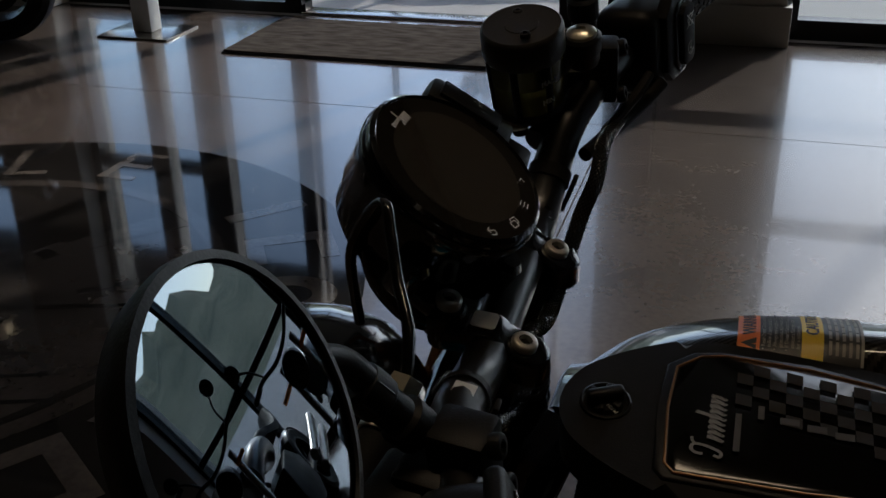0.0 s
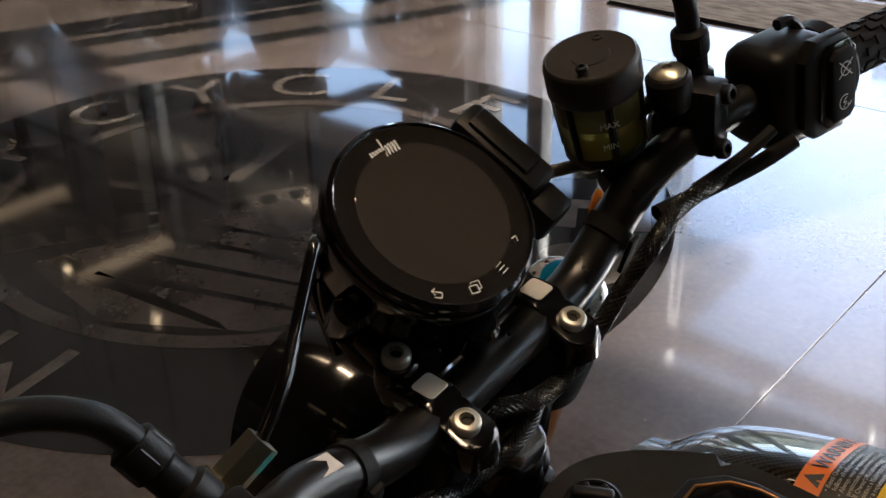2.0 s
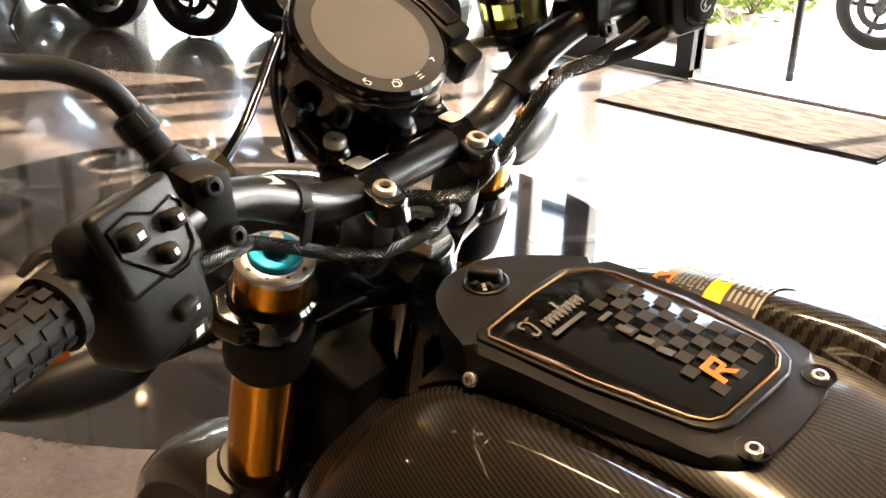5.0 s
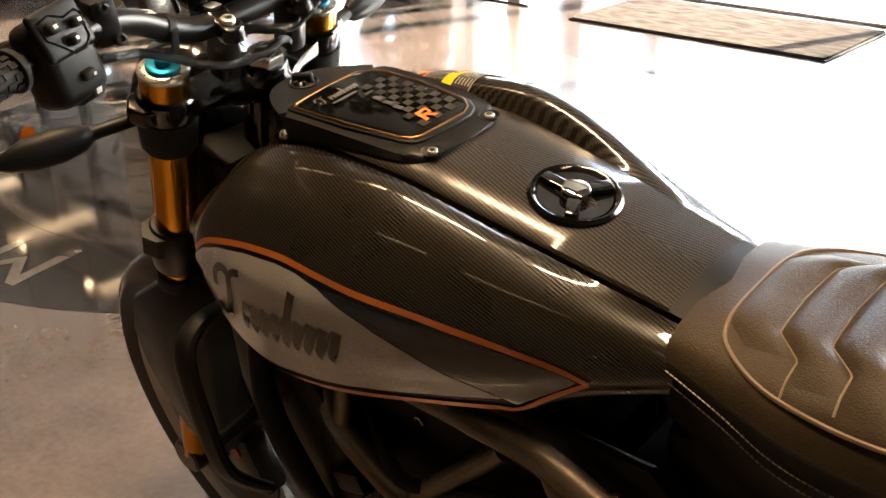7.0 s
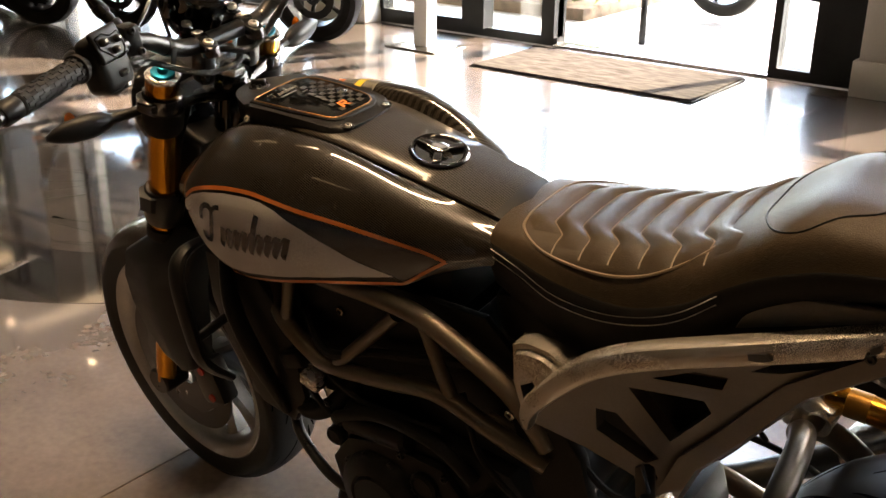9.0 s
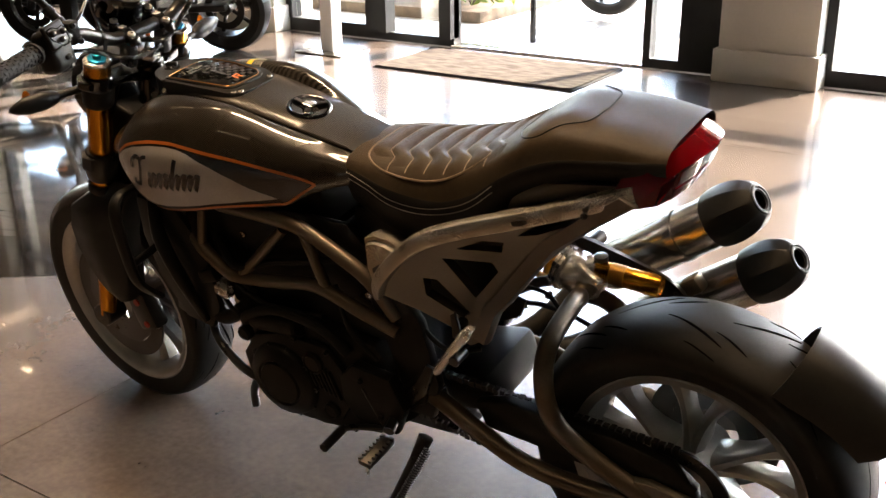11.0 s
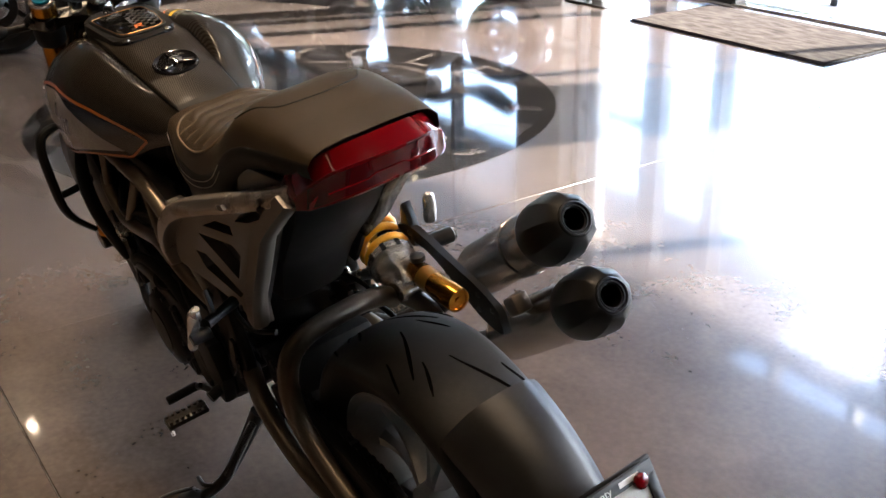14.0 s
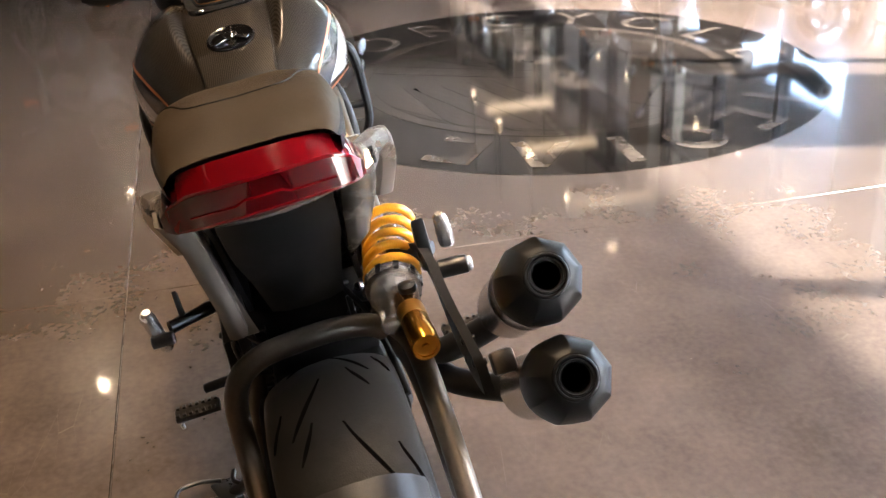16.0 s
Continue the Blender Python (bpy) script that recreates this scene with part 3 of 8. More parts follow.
for k in range(8):
    spot_light(6.1 + 1.2 * k, -5.9, 3.30, 3.30, M_SPOT_DIM, "round spot light outside the windows, lit warm")

# ---- the tank's form, in the motorcycle's own metres: x ahead of the rear axle, y to its left, z up ----
T_SPINE_Z = [(0.63, 0.852), (0.68, 0.868), (0.75, 0.886), (0.813, 0.902), (0.90, 0.922), (0.953, 0.932), (1.05, 0.936), (1.12, 0.930), (1.17, 0.915), (1.225, 0.875)]
T_LOBE_Z = [(0.63, 0.848), (0.717, 0.868), (0.79, 0.893), (0.87, 0.926), (0.94, 0.944), (1.0, 0.946), (1.08, 0.941), (1.14, 0.928), (1.185, 0.906), (1.225, 0.866)]
T_SEAM_Y = [(0.63, 0.064), (0.70, 0.070), (0.81, 0.078), (0.95, 0.084), (1.10, 0.078), (1.215, 0.070)]
T_WIDE = [(0.63, 0.096), (0.71, 0.123), (0.78, 0.152), (0.85, 0.184), (0.932, 0.212), (1.05, 0.214), (1.126, 0.206), (1.19, 0.190), (1.225, 0.168)]
T_WIDE_Z = [(0.63, 0.838), (0.71, 0.820), (0.85, 0.822), (1.05, 0.815), (1.215, 0.825)]
T_LOW = [(0.63, 0.815), (0.70, 0.798), (0.74, 0.784), (0.785, 0.762), (0.855, 0.759), (0.92, 0.754), (0.99, 0.738), (1.05, 0.727), (1.10, 0.727), (1.148, 0.737), (1.20, 0.768), (1.225, 0.800)]


def tank_section(x):
    """The left half of the tank's cross-section at x, from the seam by the spine over the side to underneath."""
    zs, zl, ys, w = curve(T_SPINE_Z, x), curve(T_LOBE_Z, x), curve(T_SEAM_Y, x), curve(T_WIDE, x)
    zw, zb = curve(T_WIDE_Z, x), curve(T_LOW, x)
    k = [(0, ys, zs - 0.004), (0, ys + 0.22 * (w - ys), zl), (0, ys + 0.62 * (w - ys), zl - 0.20 * (zl - zw)), (0, ys + 0.90 * (w - ys), zl - 0.58 * (zl - zw)), (0, w, zw),
         (0, w * 0.975, zw - 0.62 * (zw - zb)), (0, w * 0.91, zb), (0, w * 0.45, zb + 0.012)]
    return [(p[1], p[2]) for p in spline(k, 5)]


def tank_side(x, z):
    """How far out the tank's left side stands at x, z."""
    s = tank_section(x)
    top = max(range(len(s)), key=lambda i: s[i][1])
    best = s[-1][0]
    for (y0, z0), (y1, z1) in zip(s[top:], s[top + 1:]):
        if min(z0, z1) <= z <= max(z0, z1) and abs(z1 - z0) > 1e-9:
            best = y0 + (y1 - y0) * (z - z0) / (z1 - z0)
            break
    return best


def tank_top(x, y):
    """How high the tank's shoulder stands at x, y (y from the seam outwards)."""
    s = tank_section(x)
    for (y0, z0), (y1, z1) in zip(s, s[1:]):
        if y0 <= abs(y) <= y1:
            return z0 + (z1 - z0) * (abs(y) - y0) / max(y1 - y0, 1e-9)
    return s[0][1]

# ---- the motorcycle ----
LEAN_LEFT = 9.92
bike = thing("motorcycle", "carbon and white naked sports motorcycle leaning on its side stand", "motorcycle", (0, 0, 0.004), (-LEAN_LEFT, 0, 0))


def P(name, bm, material, parent=None, label="", angle=38):
    return part(name, bm, material, parent or bike, label, angle)


def bolt(at, axis, r=0.007, h=0.005, parent=None, material=None, name="bolt"):
    """A socket-headed screw, its hexagon sunk into the head."""
    bm = lathe([(r, 0), (r, h * 0.72), (r * 0.90, h * 0.95), (r * 0.84, h), (r * 0.50, h)], at, axis, 20, cap=(True, False))
    lathe([(r * 0.50, h), (r * 0.47, h * 0.45)], at, axis, 6, bm, (False, r <= 0.008))
    ob = P(name, bm, material or M_ALLOY, parent)
    if r > 0.008:
        P("socket", lathe([(r * 0.47, h * 0.40), (r * 0.47, h * 0.46)], at, axis, 6), M_DISC, ob)
    return ob


def rounded(w, d, r, thick, m, n=4):
    """A thin slab with round corners, w along x and d along y, lying at the pose m."""
    pts = []
    for cx, cy, a0 in ((w / 2 - r, d / 2 - r, 0), (-w / 2 + r, d / 2 - r, 90), (-w / 2 + r, -d / 2 + r, 180), (w / 2 - r, -d / 2 + r, 270)):
        pts += [(cx + r * math.cos(radians(a0 + 90 * k / n)), cy + r * math.sin(radians(a0 + 90 * k / n))) for k in range(n + 1)]
    bm = bmesh.new()
    low = [bm.verts.new(m @ Vector((x, y, 0))) for x, y in pts]
    top = [bm.verts.new(m @ Vector((x * 0.96, y * 0.96, thick))) for x, y in pts]
    bridge(bm, low, top)
    bm.faces.new(top)
    bm.faces.new(low[::-1])
    return bm


# frame -------------------------------------------------------------------
frame_body = P("frame", tube([(1.17, 0.045, 0.80), (1.10, 0.10, 0.745), (0.99, 0.145, 0.735), (0.848, 0.155, 0.737), (0.755, 0.152, 0.724), (0.665, 0.150, 0.680), (0.60, 0.148, 0.636), (0.555, 0.140, 0.56)], 0.0155, 14), M_BRONZE, None, "titanium painted tubular trellis frame")
for side in (1, -1):
    f = (lambda a: a) if side > 0 else mirrored
    if side < 0:
        P("frame_tube", f(tube([(1.17, 0.045, 0.80), (1.10, 0.10, 0.745), (0.99, 0.145, 0.735), (0.848, 0.155, 0.737), (0.755, 0.152, 0.724), (0.665, 0.150, 0.680), (0.60, 0.148, 0.636), (0.555, 0.140, 0.56)], 0.0155, 14)), M_BRONZE, frame_body)
    P("frame_tube", f(tube([(1.185, 0.05, 0.72), (1.10, 0.12, 0.685), (1.055, 0.155, 0.632), (0.985, 0.162, 0.583), (0.94, 0.162, 0.573), (0.83, 0.162, 0.588), (0.729, 0.162, 0.603), (0.625, 0.158, 0.566), (0.555, 0.145, 0.53)], 0.0145, 14)), M_BRONZE, frame_body)
    P("frame_tube", f(rod((0.80, 0.152, 0.712), (0.935, 0.160, 0.580), 0.0115)), M_BRONZE, frame_body)
    P("frame_tube", f(rod((0.748, 0.150, 0.712), (0.705, 0.160, 0.602), 0.0115)), M_BRONZE, frame_body)
    P("frame_tube", f(rod((1.02, 0.147, 0.735), (1.045, 0.157, 0.625), 0.0105)), M_BRONZE, frame_body)
    # forged plate round the swingarm's pivot
    P("pivot_plate", f(prism([(0.62, 0.60), (0.60, 0.66), (0.575, 0.665), (0.50, 0.56), (0.475, 0.42), (0.50, 0.33), (0.56, 0.33), (0.57, 0.45)], 0.118, 0.142, 0.006)), M_ENGINE, frame_body)
    for q in ((0.612, 0.143, 0.60), (0.578, 0.143, 0.535), (0.525, 0.143, 0.40)):
        bm = bolt((0, 0, 0), (0, 1, 0), 0.008, 0.006, frame_body)
        bm.location = (q[0], q[1] * side, q[2])
        if side < 0:
            bm.rotation_euler = (0, 0, math.pi)

# head tube and top yoke
P("steering_head", lathe([(0.026, -0.14), (0.030, -0.12), (0.030, -0.03), (0.027, -0.02)], (1.225, 0, 0.93), (-0.31, 0, 0.95), 24), M_GLOSS, frame_body)

# tank --------------------------------------------------------------------


def tank_shell(side):
    bm = bmesh.new()
    rows = []
    n = 44
    for i in range(n + 1):
        x = 0.632 + (1.222 - 0.632) * i / n
        s = tank_section(x)
        rows.append([(x, side * y, z) for y, z in s])
    # the nose draws in to a rounded end
    last = rows[-1]
    c = (1.20, side * 0.10, 0.835)
    for k, (u, dx) in enumerate(((0.93, 0.012), (0.78, 0.020), (0.5, 0.024))):
        rows.append([(c[0] + (p[0] - c[0]) * u + dx + 0.004, c[1] + (p[1] - c[1]) * u, c[2] + (p[2] - c[2]) * u) for p in last])
    loft(rows, closed=False, bm=bm)
    end = [bm.verts.new(p) for p in rows[-1]]
    bm.faces.new(end)
    bmesh.ops.remove_doubles(bm, verts=bm.verts, dist=1e-5)
    return bm


tank = P("fuel_tank", tank_shell(1), M_CARBON, None, "glossy carbon fibre tank cover with a twill weave", 60)
P("tank_cover", tank_shell(-1), M_CARBON, tank, "glossy carbon fibre tank cover", 60)


def spine(x0, x1, drop, inset, n=30):
    rows = []
    for i in range(n + 1):
        x = x0 + (x1 - x0) * i / n
        w, z = curve(T_SEAM_Y, x) - inset, curve(T_SPINE_Z, x) - drop
        rows.append([(x, -w, z - 0.02), (x, -w, z - 0.003), (x, -w * 0.96, z), (x, -w * 0.5, z + 0.004), (x, 0, z + 0.006), (x, w * 0.5, z + 0.004), (x, w * 0.96, z), (x, w, z - 0.003), (x, w, z - 0.02)])
    return loft(rows, closed=False)


P("tank_spine", spine(0.625, 1.20, -0.001, 0.0045), M_CARBON_MATT, tank, "satin carbon strip along the top of the tank")
P("tank_underside", spine(0.64, 1.20, 0.012, -0.02), M_PLASTIC, tank)
# grey rear end of the spine that meets the seat
rows = []
for i in range(7):
    x = 0.622 + 0.052 * i / 6
    w, z = curve(T_SEAM_Y, x) - 0.003, curve(T_SPINE_Z, x) + 0.003
    rows.append([(x, -w, z - 0.02), (x, -w, z - 0.002), (x, -w * 0.5, z + 0.004), (x, 0, z + 0.0065), (x, w * 0.5, z + 0.004), (x, w, z - 0.002), (x, w, z - 0.02)])
P("tank_tail_trim", loft(rows, closed=False), M_PLASTIC, tank)


def side_patch(outline, lift, rings=7):
    """A thin painted field that follows the tank's left side inside an outline in x, z."""
    line = []
    for (a, b), (c, d) in zip(outline, outline[1:] + outline[:1]):
        n = max(1, int(math.hypot(c - a, d - b) / 0.012))
        line += [(a + (c - a) * k / n, b + (d - b) * k / n) for k in range(n)]
    cx, cz = sum(p[0] for p in line) / len(line), sum(p[1] for p in line) / len(line)
    bm = bmesh.new()
    vs = []
    for r in range(rings):
        u = 1 - r / rings
        vs.append([bm.verts.new((cx + (x - cx) * u, tank_side(cx + (x - cx) * u, cz + (z - cz) * u) + lift, cz + (z - cz) * u)) for x, z in line])
    mid = bm.verts.new((cx, tank_side(cx, cz) + lift, cz))
    n = len(line)
    for a, b in zip(vs, vs[1:]):
        bridge(bm, a, b)
    for k in range(n):
        bm.faces.new((vs[-1][k], vs[-1][(k + 1) % n], mid))
    return bm


def side_ribbon(points, width, lift, per=8):
    line = [(p.x, p.z) for p in spline([(x, 0, z) for x, z in points], per)]
    bm = bmesh.new()
    prev = None
    for k, (x, z) in enumerate(line):
        a, b = line[max(k - 1, 0)], line[min(k + 1, len(line) - 1)]
        dx, dz = b[0] - a[0], b[1] - a[1]
        h = math.hypot(dx, dz) or 1
        nx, nz = -dz / h * width / 2, dx / h * width / 2
        pair = [bm.verts.new((x + s * nx, tank_side(x + s * nx, z + s * nz) + lift, z + s * nz)) for s in (-1, 1)]
        if prev:
            bm.faces.new((prev[0], prev[1], pair[1], pair[0]))
        prev = pair
    return bm


WHITE = [(1.203, 0.805), (1.190, 0.829), (1.165, 0.846), (1.130, 0.859), (1.078, 0.870), (1.026, 0.875), (0.995, 0.875), (0.965, 0.870), (0.913, 0.851), (0.872, 0.829), (0.836, 0.806), (0.806, 0.789), (0.792, 0.781), (0.855, 0.777), (0.92, 0.771), (0.99, 0.755), (1.05, 0.743), (1.09, 0.740), (1.125, 0.745), (1.158, 0.757), (1.185, 0.777)]
INKED = [(0.975, 0.872), (0.94, 0.871), (0.90, 0.866), (0.848, 0.854), (0.785, 0.834), (0.735, 0.818), (0.726, 0.811), (0.750, 0.794), (0.781, 0.775), (0.806, 0.790), (0.836, 0.807), (0.872, 0.830), (0.913, 0.852)]
STRIPE = [(1.185, 0.838), (1.160, 0.855), (1.125, 0.867), (1.078, 0.877), (1.026, 0.882), (0.995, 0.882), (0.949, 0.879), (0.902, 0.872), (0.848, 0.859), (0.785, 0.839), (0.74, 0.824), (0.716, 0.812)]
STRIPE_LOW = [(0.716, 0.812), (0.748, 0.791), (0.778, 0.771), (0.80, 0.770), (0.855, 0.768), (0.92, 0.763), (0.99, 0.747), (1.05, 0.735), (1.09, 0.733)]
for f, tag in ((lambda b: b, ""), (mirrored, "")):
    P("white_panel", f(side_patch(WHITE, 0.0016)), M_WHITE, tank, "pearl white field on the tank side", 60)
    P("dark_panel", f(side_patch(INKED, 0.0012)), M_INK, tank, "dark field behind the white one", 60)
    P("stripe", f(side_ribbon(STRIPE, 0.0055, 0.0022)), M_ORANGE, tank, "copper orange pinstripe", 60)
    P("stripe", f(side_ribbon(STRIPE_LOW, 0.005, 0.0022)), M_ORANGE, tank, "copper orange pinstripe", 60)


def emblem(place, long, high, material, parent, name, label, bold=1.0):
    """The maker's mark as plain shapes: a looped stroke, then slanted bars on a base line."""
    def stroke(points, w, words=""):
        bm = bmesh.new()
        line = [(p.x, p.y) for p in spline([(a, b, 0) for a, b in points], 5)]
        prev = None
        for k, (x, y) in enumerate(line):
            a, b = line[max(k - 1, 0)], line[min(k + 1, len(line) - 1)]
            h = math.hypot((b[0] - a[0]) * long, (b[1] - a[1]) * high) or 1
            nx, ny = -(b[1] - a[1]) * high / h * w * bold * long / 2, (b[0] - a[0]) * long / h * w * bold * long / 2
            now = [place(bm, x * long + nx, y * high + ny), place(bm, x * long - nx, y * high - ny)]
            if prev:
                bm.faces.new((prev[0], prev[1], now[1], now[0]))
            prev = now
        return P(name, bm, material, parent, words, 80)

    stroke([(0.03, 0.60), (0.04, 0.84), (0.10, 0.97), (0.17, 0.90), (0.17, 0.62), (0.13, 0.28), (0.08, 0.05), (0.01, 0.08), (0.03, 0.26)], 0.040, label)
    stroke([(0.18, 0.86), (0.22, 0.96), (0.28, 0.98)], 0.034)
    # the rest is one run of slanted strokes, thick downwards and thin upwards, the third taller
    tall = (0.52, 0.50, 0.50, 0.52, 0.95, 0.50, 0.54, 0.52, 0.52)
    for k, h in enumerate(tall):
        x = 0.265 + 0.086 * k
        stroke([(x + 0.10 * h, h), (x + 0.05 * h, h * 0.5), (x, 0.08), (x + 0.018, 0.03)], 0.050)
        if k + 1 < len(tall):
            stroke([(x + 0.012, 0.05), (x + 0.055, 0.24), (x + 0.10, 0.48), (x + 0.132, 0.50)], 0.018)


# the mark on the white field, both sides
for side in (1, -1):
    def on_side(bm, u, v, side=side):
        x = (1.142 - u) if side > 0 else (0.945 + u)
        z = 0.776 + v + u * 0.12
        return bm.verts.new((x, side * (tank_side(x, z) + 0.0027), z))
    emblem(on_side, 0.205, 0.066, M_INK, tank, "emblem", "dark script emblem on the white field", 1.15)

# console on top of the tank ------------------------------------------------


def console_outline(grow=0.0):
    half = [(1.217, 0.0), (1.2145, 0.016), (1.204, 0.035), (1.182, 0.053), (1.152, 0.069), (1.130, 0.0745), (1.06, 0.0735), (0.990, 0.0700), (0.958, 0.062), (0.944, 0.046), (0.940, 0.022), (0.939, 0.0)]
    line = spline([(x, y, 0) for x, y in half], 3)
    return [(p.x, p.y) for p in line] + [(p.x, -p.y) for p in line[-2:0:-1]]


def console_z(x):
    return lerp([(0.92, 0.937), (1.0, 0.949), (1.10, 0.955), (1.23, 0.952)], x)


def slab_on(outline, z0, thick, bevel, zf=console_z):
    bm = bmesh.new()
    a = [bm.verts.new((x, y, zf(x) + z0)) for x, y in outline]
    b = [bm.verts.new((x, y, zf(x) + z0 - thick)) for x, y in outline]
    top, low = bm.faces.new(a), bm.faces.new(b[::-1])
    n = len(a)
    for k in range(n):
        bm.faces.new((a[k], b[k], b[(k + 1) % n], a[(k + 1) % n]))
    if bevel:
        bmesh.ops.bevel(bm, geom=list(top.edges), offset=bevel, segments=3, profile=0.5, affect="EDGES")
    return bm


console = P("console", slab_on(console_outline(), 0.0, 0.035, 0.009), M_PLASTIC, None, "black plastic console on top of the tank")
INSET = [(1.141, -0.040), (1.143, 0.0), (1.140, 0.049), (1.134, 0.056), (1.055, 0.0545), (0.992, 0.046), (0.981, 0.040), (0.976, 0.030), (0.973, -0.030), (0.978, -0.042), (0.990, -0.050), (1.055, -0.0565), (1.110, -0.0565), (1.126, -0.053)]
grow = [(1.058 + (x - 1.058) * 1.10, y * 1.12) for x, y in INSET]
P("console_frame", slab_on(grow, 0.0022, 0.004, 0.0018), M_PLASTIC, console, "raised frame round the glossy inset")
loop = [(x, y, console_z(x) + 0.0030) for x, y in [(1.058 + (x - 1.058) * 1.018, y * 1.025) for x, y in INSET]]
P("console_rim", tube(loop + loop[:1], 0.0010, 8, smooth=False), M_COPPER, console, "thin copper coloured rim round the glossy inset")
P("console_inset", slab_on(INSET, 0.0034, 0.003, 0.001), mat("glossy inset lacquer", (0.004, 0.004, 0.004), 0.10, spec=0.25), console, "glossy black inset plate")
M_CHEQUER = mat("dark grey print", (0.034, 0.030, 0.025), 0.35, spec=0.2)
for i in range(11):
    for j in range(6):
        if (i + j) % 2 and j < 3.2 + 0.28 * i:
            x, y = 1.102 - 0.0108 * i, -0.052 + 0.0104 * j + 0.0006 * i
            P("chequer", slab_on([(x, y), (x - 0.0105, y + 0.001), (x - 0.0105, y + 0.0110), (x, y + 0.0100)], 0.0039, 0.0004, 0), M_CHEQUER, console)


def on_console_mark(bm, u, v):
    # the mark runs across the plate, its foot to the rear
    x, y = 1.107 + v, 0.041 - u
    return bm.verts.new((x, y, console_z(x) + 0.0042))


emblem(on_console_mark, 0.056, 0.020, M_SILVERLETTER, console, "emblem", "silver script emblem")
for k, (x, y, a, b) in enumerate(((1.099, 0.028, 0.004, 0.034), (1.085, 0.006, 0.004, 0.012), (1.067, 0.010, 0.012, 0.006), (1.050, 0.012, 0.012, 0.006), (1.033, 0.014, 0.012, 0.006))):
    P("printed_line", box((a, b, 0.0006), (x, y - 0.012, console_z(x) + 0.004)), mat("grey print", (0.07, 0.065, 0.06), 0.5), console)
# an angular orange mark in the corner, and the grey run of worn print before it
for quad in (((0.0, 0.0), (0.0050, 0.0), (0.0085, 0.020), (0.0035, 0.020)), ((0.0045, 0.0155), (0.0185, 0.0155), (0.0195, 0.020), (0.0053, 0.020)), ((0.0060, 0.0075), (0.0165, 0.0075), (0.0180, 0.0110), (0.0068, 0.0110)), ((0.0148, 0.0105), (0.0178, 0.0085), (0.0198, 0.0185), (0.0158, 0.0165)), ((0.0085, 0.0080), (0.0130, 0.0080), (0.0195, 0.0), (0.0140, 0.0))):
    bm = bmesh.new()
    bm.faces.new([bm.verts.new((0.988 + v, 0.008 - u, console_z(0.988 + v) + 0.0046)) for u, v in quad])
    P("orange_mark", bm, M_LABEL_ORANGE, console, "angular orange mark")
for x, y in ((0.951, 0.042), (0.951, -0.046)):
    P("screw_well", lathe([(0.011, 0), (0.009, -0.004)], (x, y, console_z(x) + 0.0008), (-0.1, 0, 1), 16, cap=(False, True)), M_BLACK, console)
    bolt((x, y, console_z(x) - 0.003), (-0.1, 0, 1), 0.006, 0.005, console)
# ignition switch
ign = P("ignition_switch", lathe([(0.0175, 0), (0.0175, 0.0022), (0.0160, 0.0030), (0.0148, 0.0020), (0.0142, -0.003), (0.0, -0.003)], (1.186, 0, 0.9525), (-0.05, 0, 1), 32), M_PLASTIC, console, "round black ignition switch")
P("knob_wing", box((0.026, 0.009, 0.012), (1.186, 0.0, 0.9590), (0, 0, 25), 0.0032, 3), M_PLASTIC, ign)
for k in range(5):
    a = radians(25 + 60 * (k + 1))
    P("knob_rib", box((0.006, 0.0045, 0.006), (1.186 + 0.0105 * math.cos(a), 0.0105 * math.sin(a), 0.9560), (0, 0, math.degrees(a)), 0.0015), M_PLASTIC, ign)
word("PUSH", 0.0042, pose(1.1755, 0.0105, 0.9556, 0, 0, -42), M_ICON, "lettering", ign)
P("key_knob", lathe([(0.0125, 0), (0.0125, 0.004), (0.011, 0.006)], (1.186, 0, 0.9495), (0, 0, 1), 24), M_PLASTIC, ign)
for s in (1, -1):
    b = bolt((0, 0, 0), (0, s, 0.55), 0.0055, 0.004, console)
    b.location = (1.135, 0.078 * s, 0.934)

# filler cap
cz = curve(T_SPINE_Z, 0.813) + 0.006
cn = Vector((-0.235, 0, 0.97)).normalized()
cap = P("filler_cap", lathe([(0.046, -0.004), (0.046, 0.002), (0.043, 0.005), (0.039, 0.004), (0.036, 0.001), (0.0, 0.0)], (0.813, 0, cz), cn, 40), M_GLOSS, tank, "glossy black filler cap with a chrome lock")
fr = frame_of(Vector((0.813, 0, cz)) + cn * 0.004, (0, -1, 0), (1, 0, 0.235))
for a in (90, 210, 330):
    P("cap_rib", box((0.014, 0.040, 0.008), (0, 0, 0), bevel=0.003, m=fr @ pose(0.018 * math.cos(radians(a)), 0.018 * math.sin(radians(a)), 0, 0, 0, a - 90)), M_GLOSS, cap)
P("lock_cover", lathe([(0.014, 0), (0.014, 0.005), (0.011, 0.007)], Vector((0.813, 0, cz)) + cn * 0.004, cn, 20), M_CHROME, cap, "chrome lock cover")

# seat ----------------------------------------------------------------------
S_TOP = [(0.00, 0.972), (0.04, 0.978), (0.10, 0.988), (0.156, 0.993), (0.21, 0.996), (0.245, 0.986), (0.285, 0.960), (0.33, 0.930), (0.38, 0.906), (0.44, 0.890), (0.52, 0.878), (0.60, 0.872), (0.66, 0.868)]
S_WIDE = [(0.00, 0.100), (0.05, 0.112), (0.12, 0.121), (0.20, 0.126), (0.28, 0.128), (0.36, 0.130), (0.45, 0.134), (0.54, 0.128), (0.60, 0.114), (0.66, 0.098)]
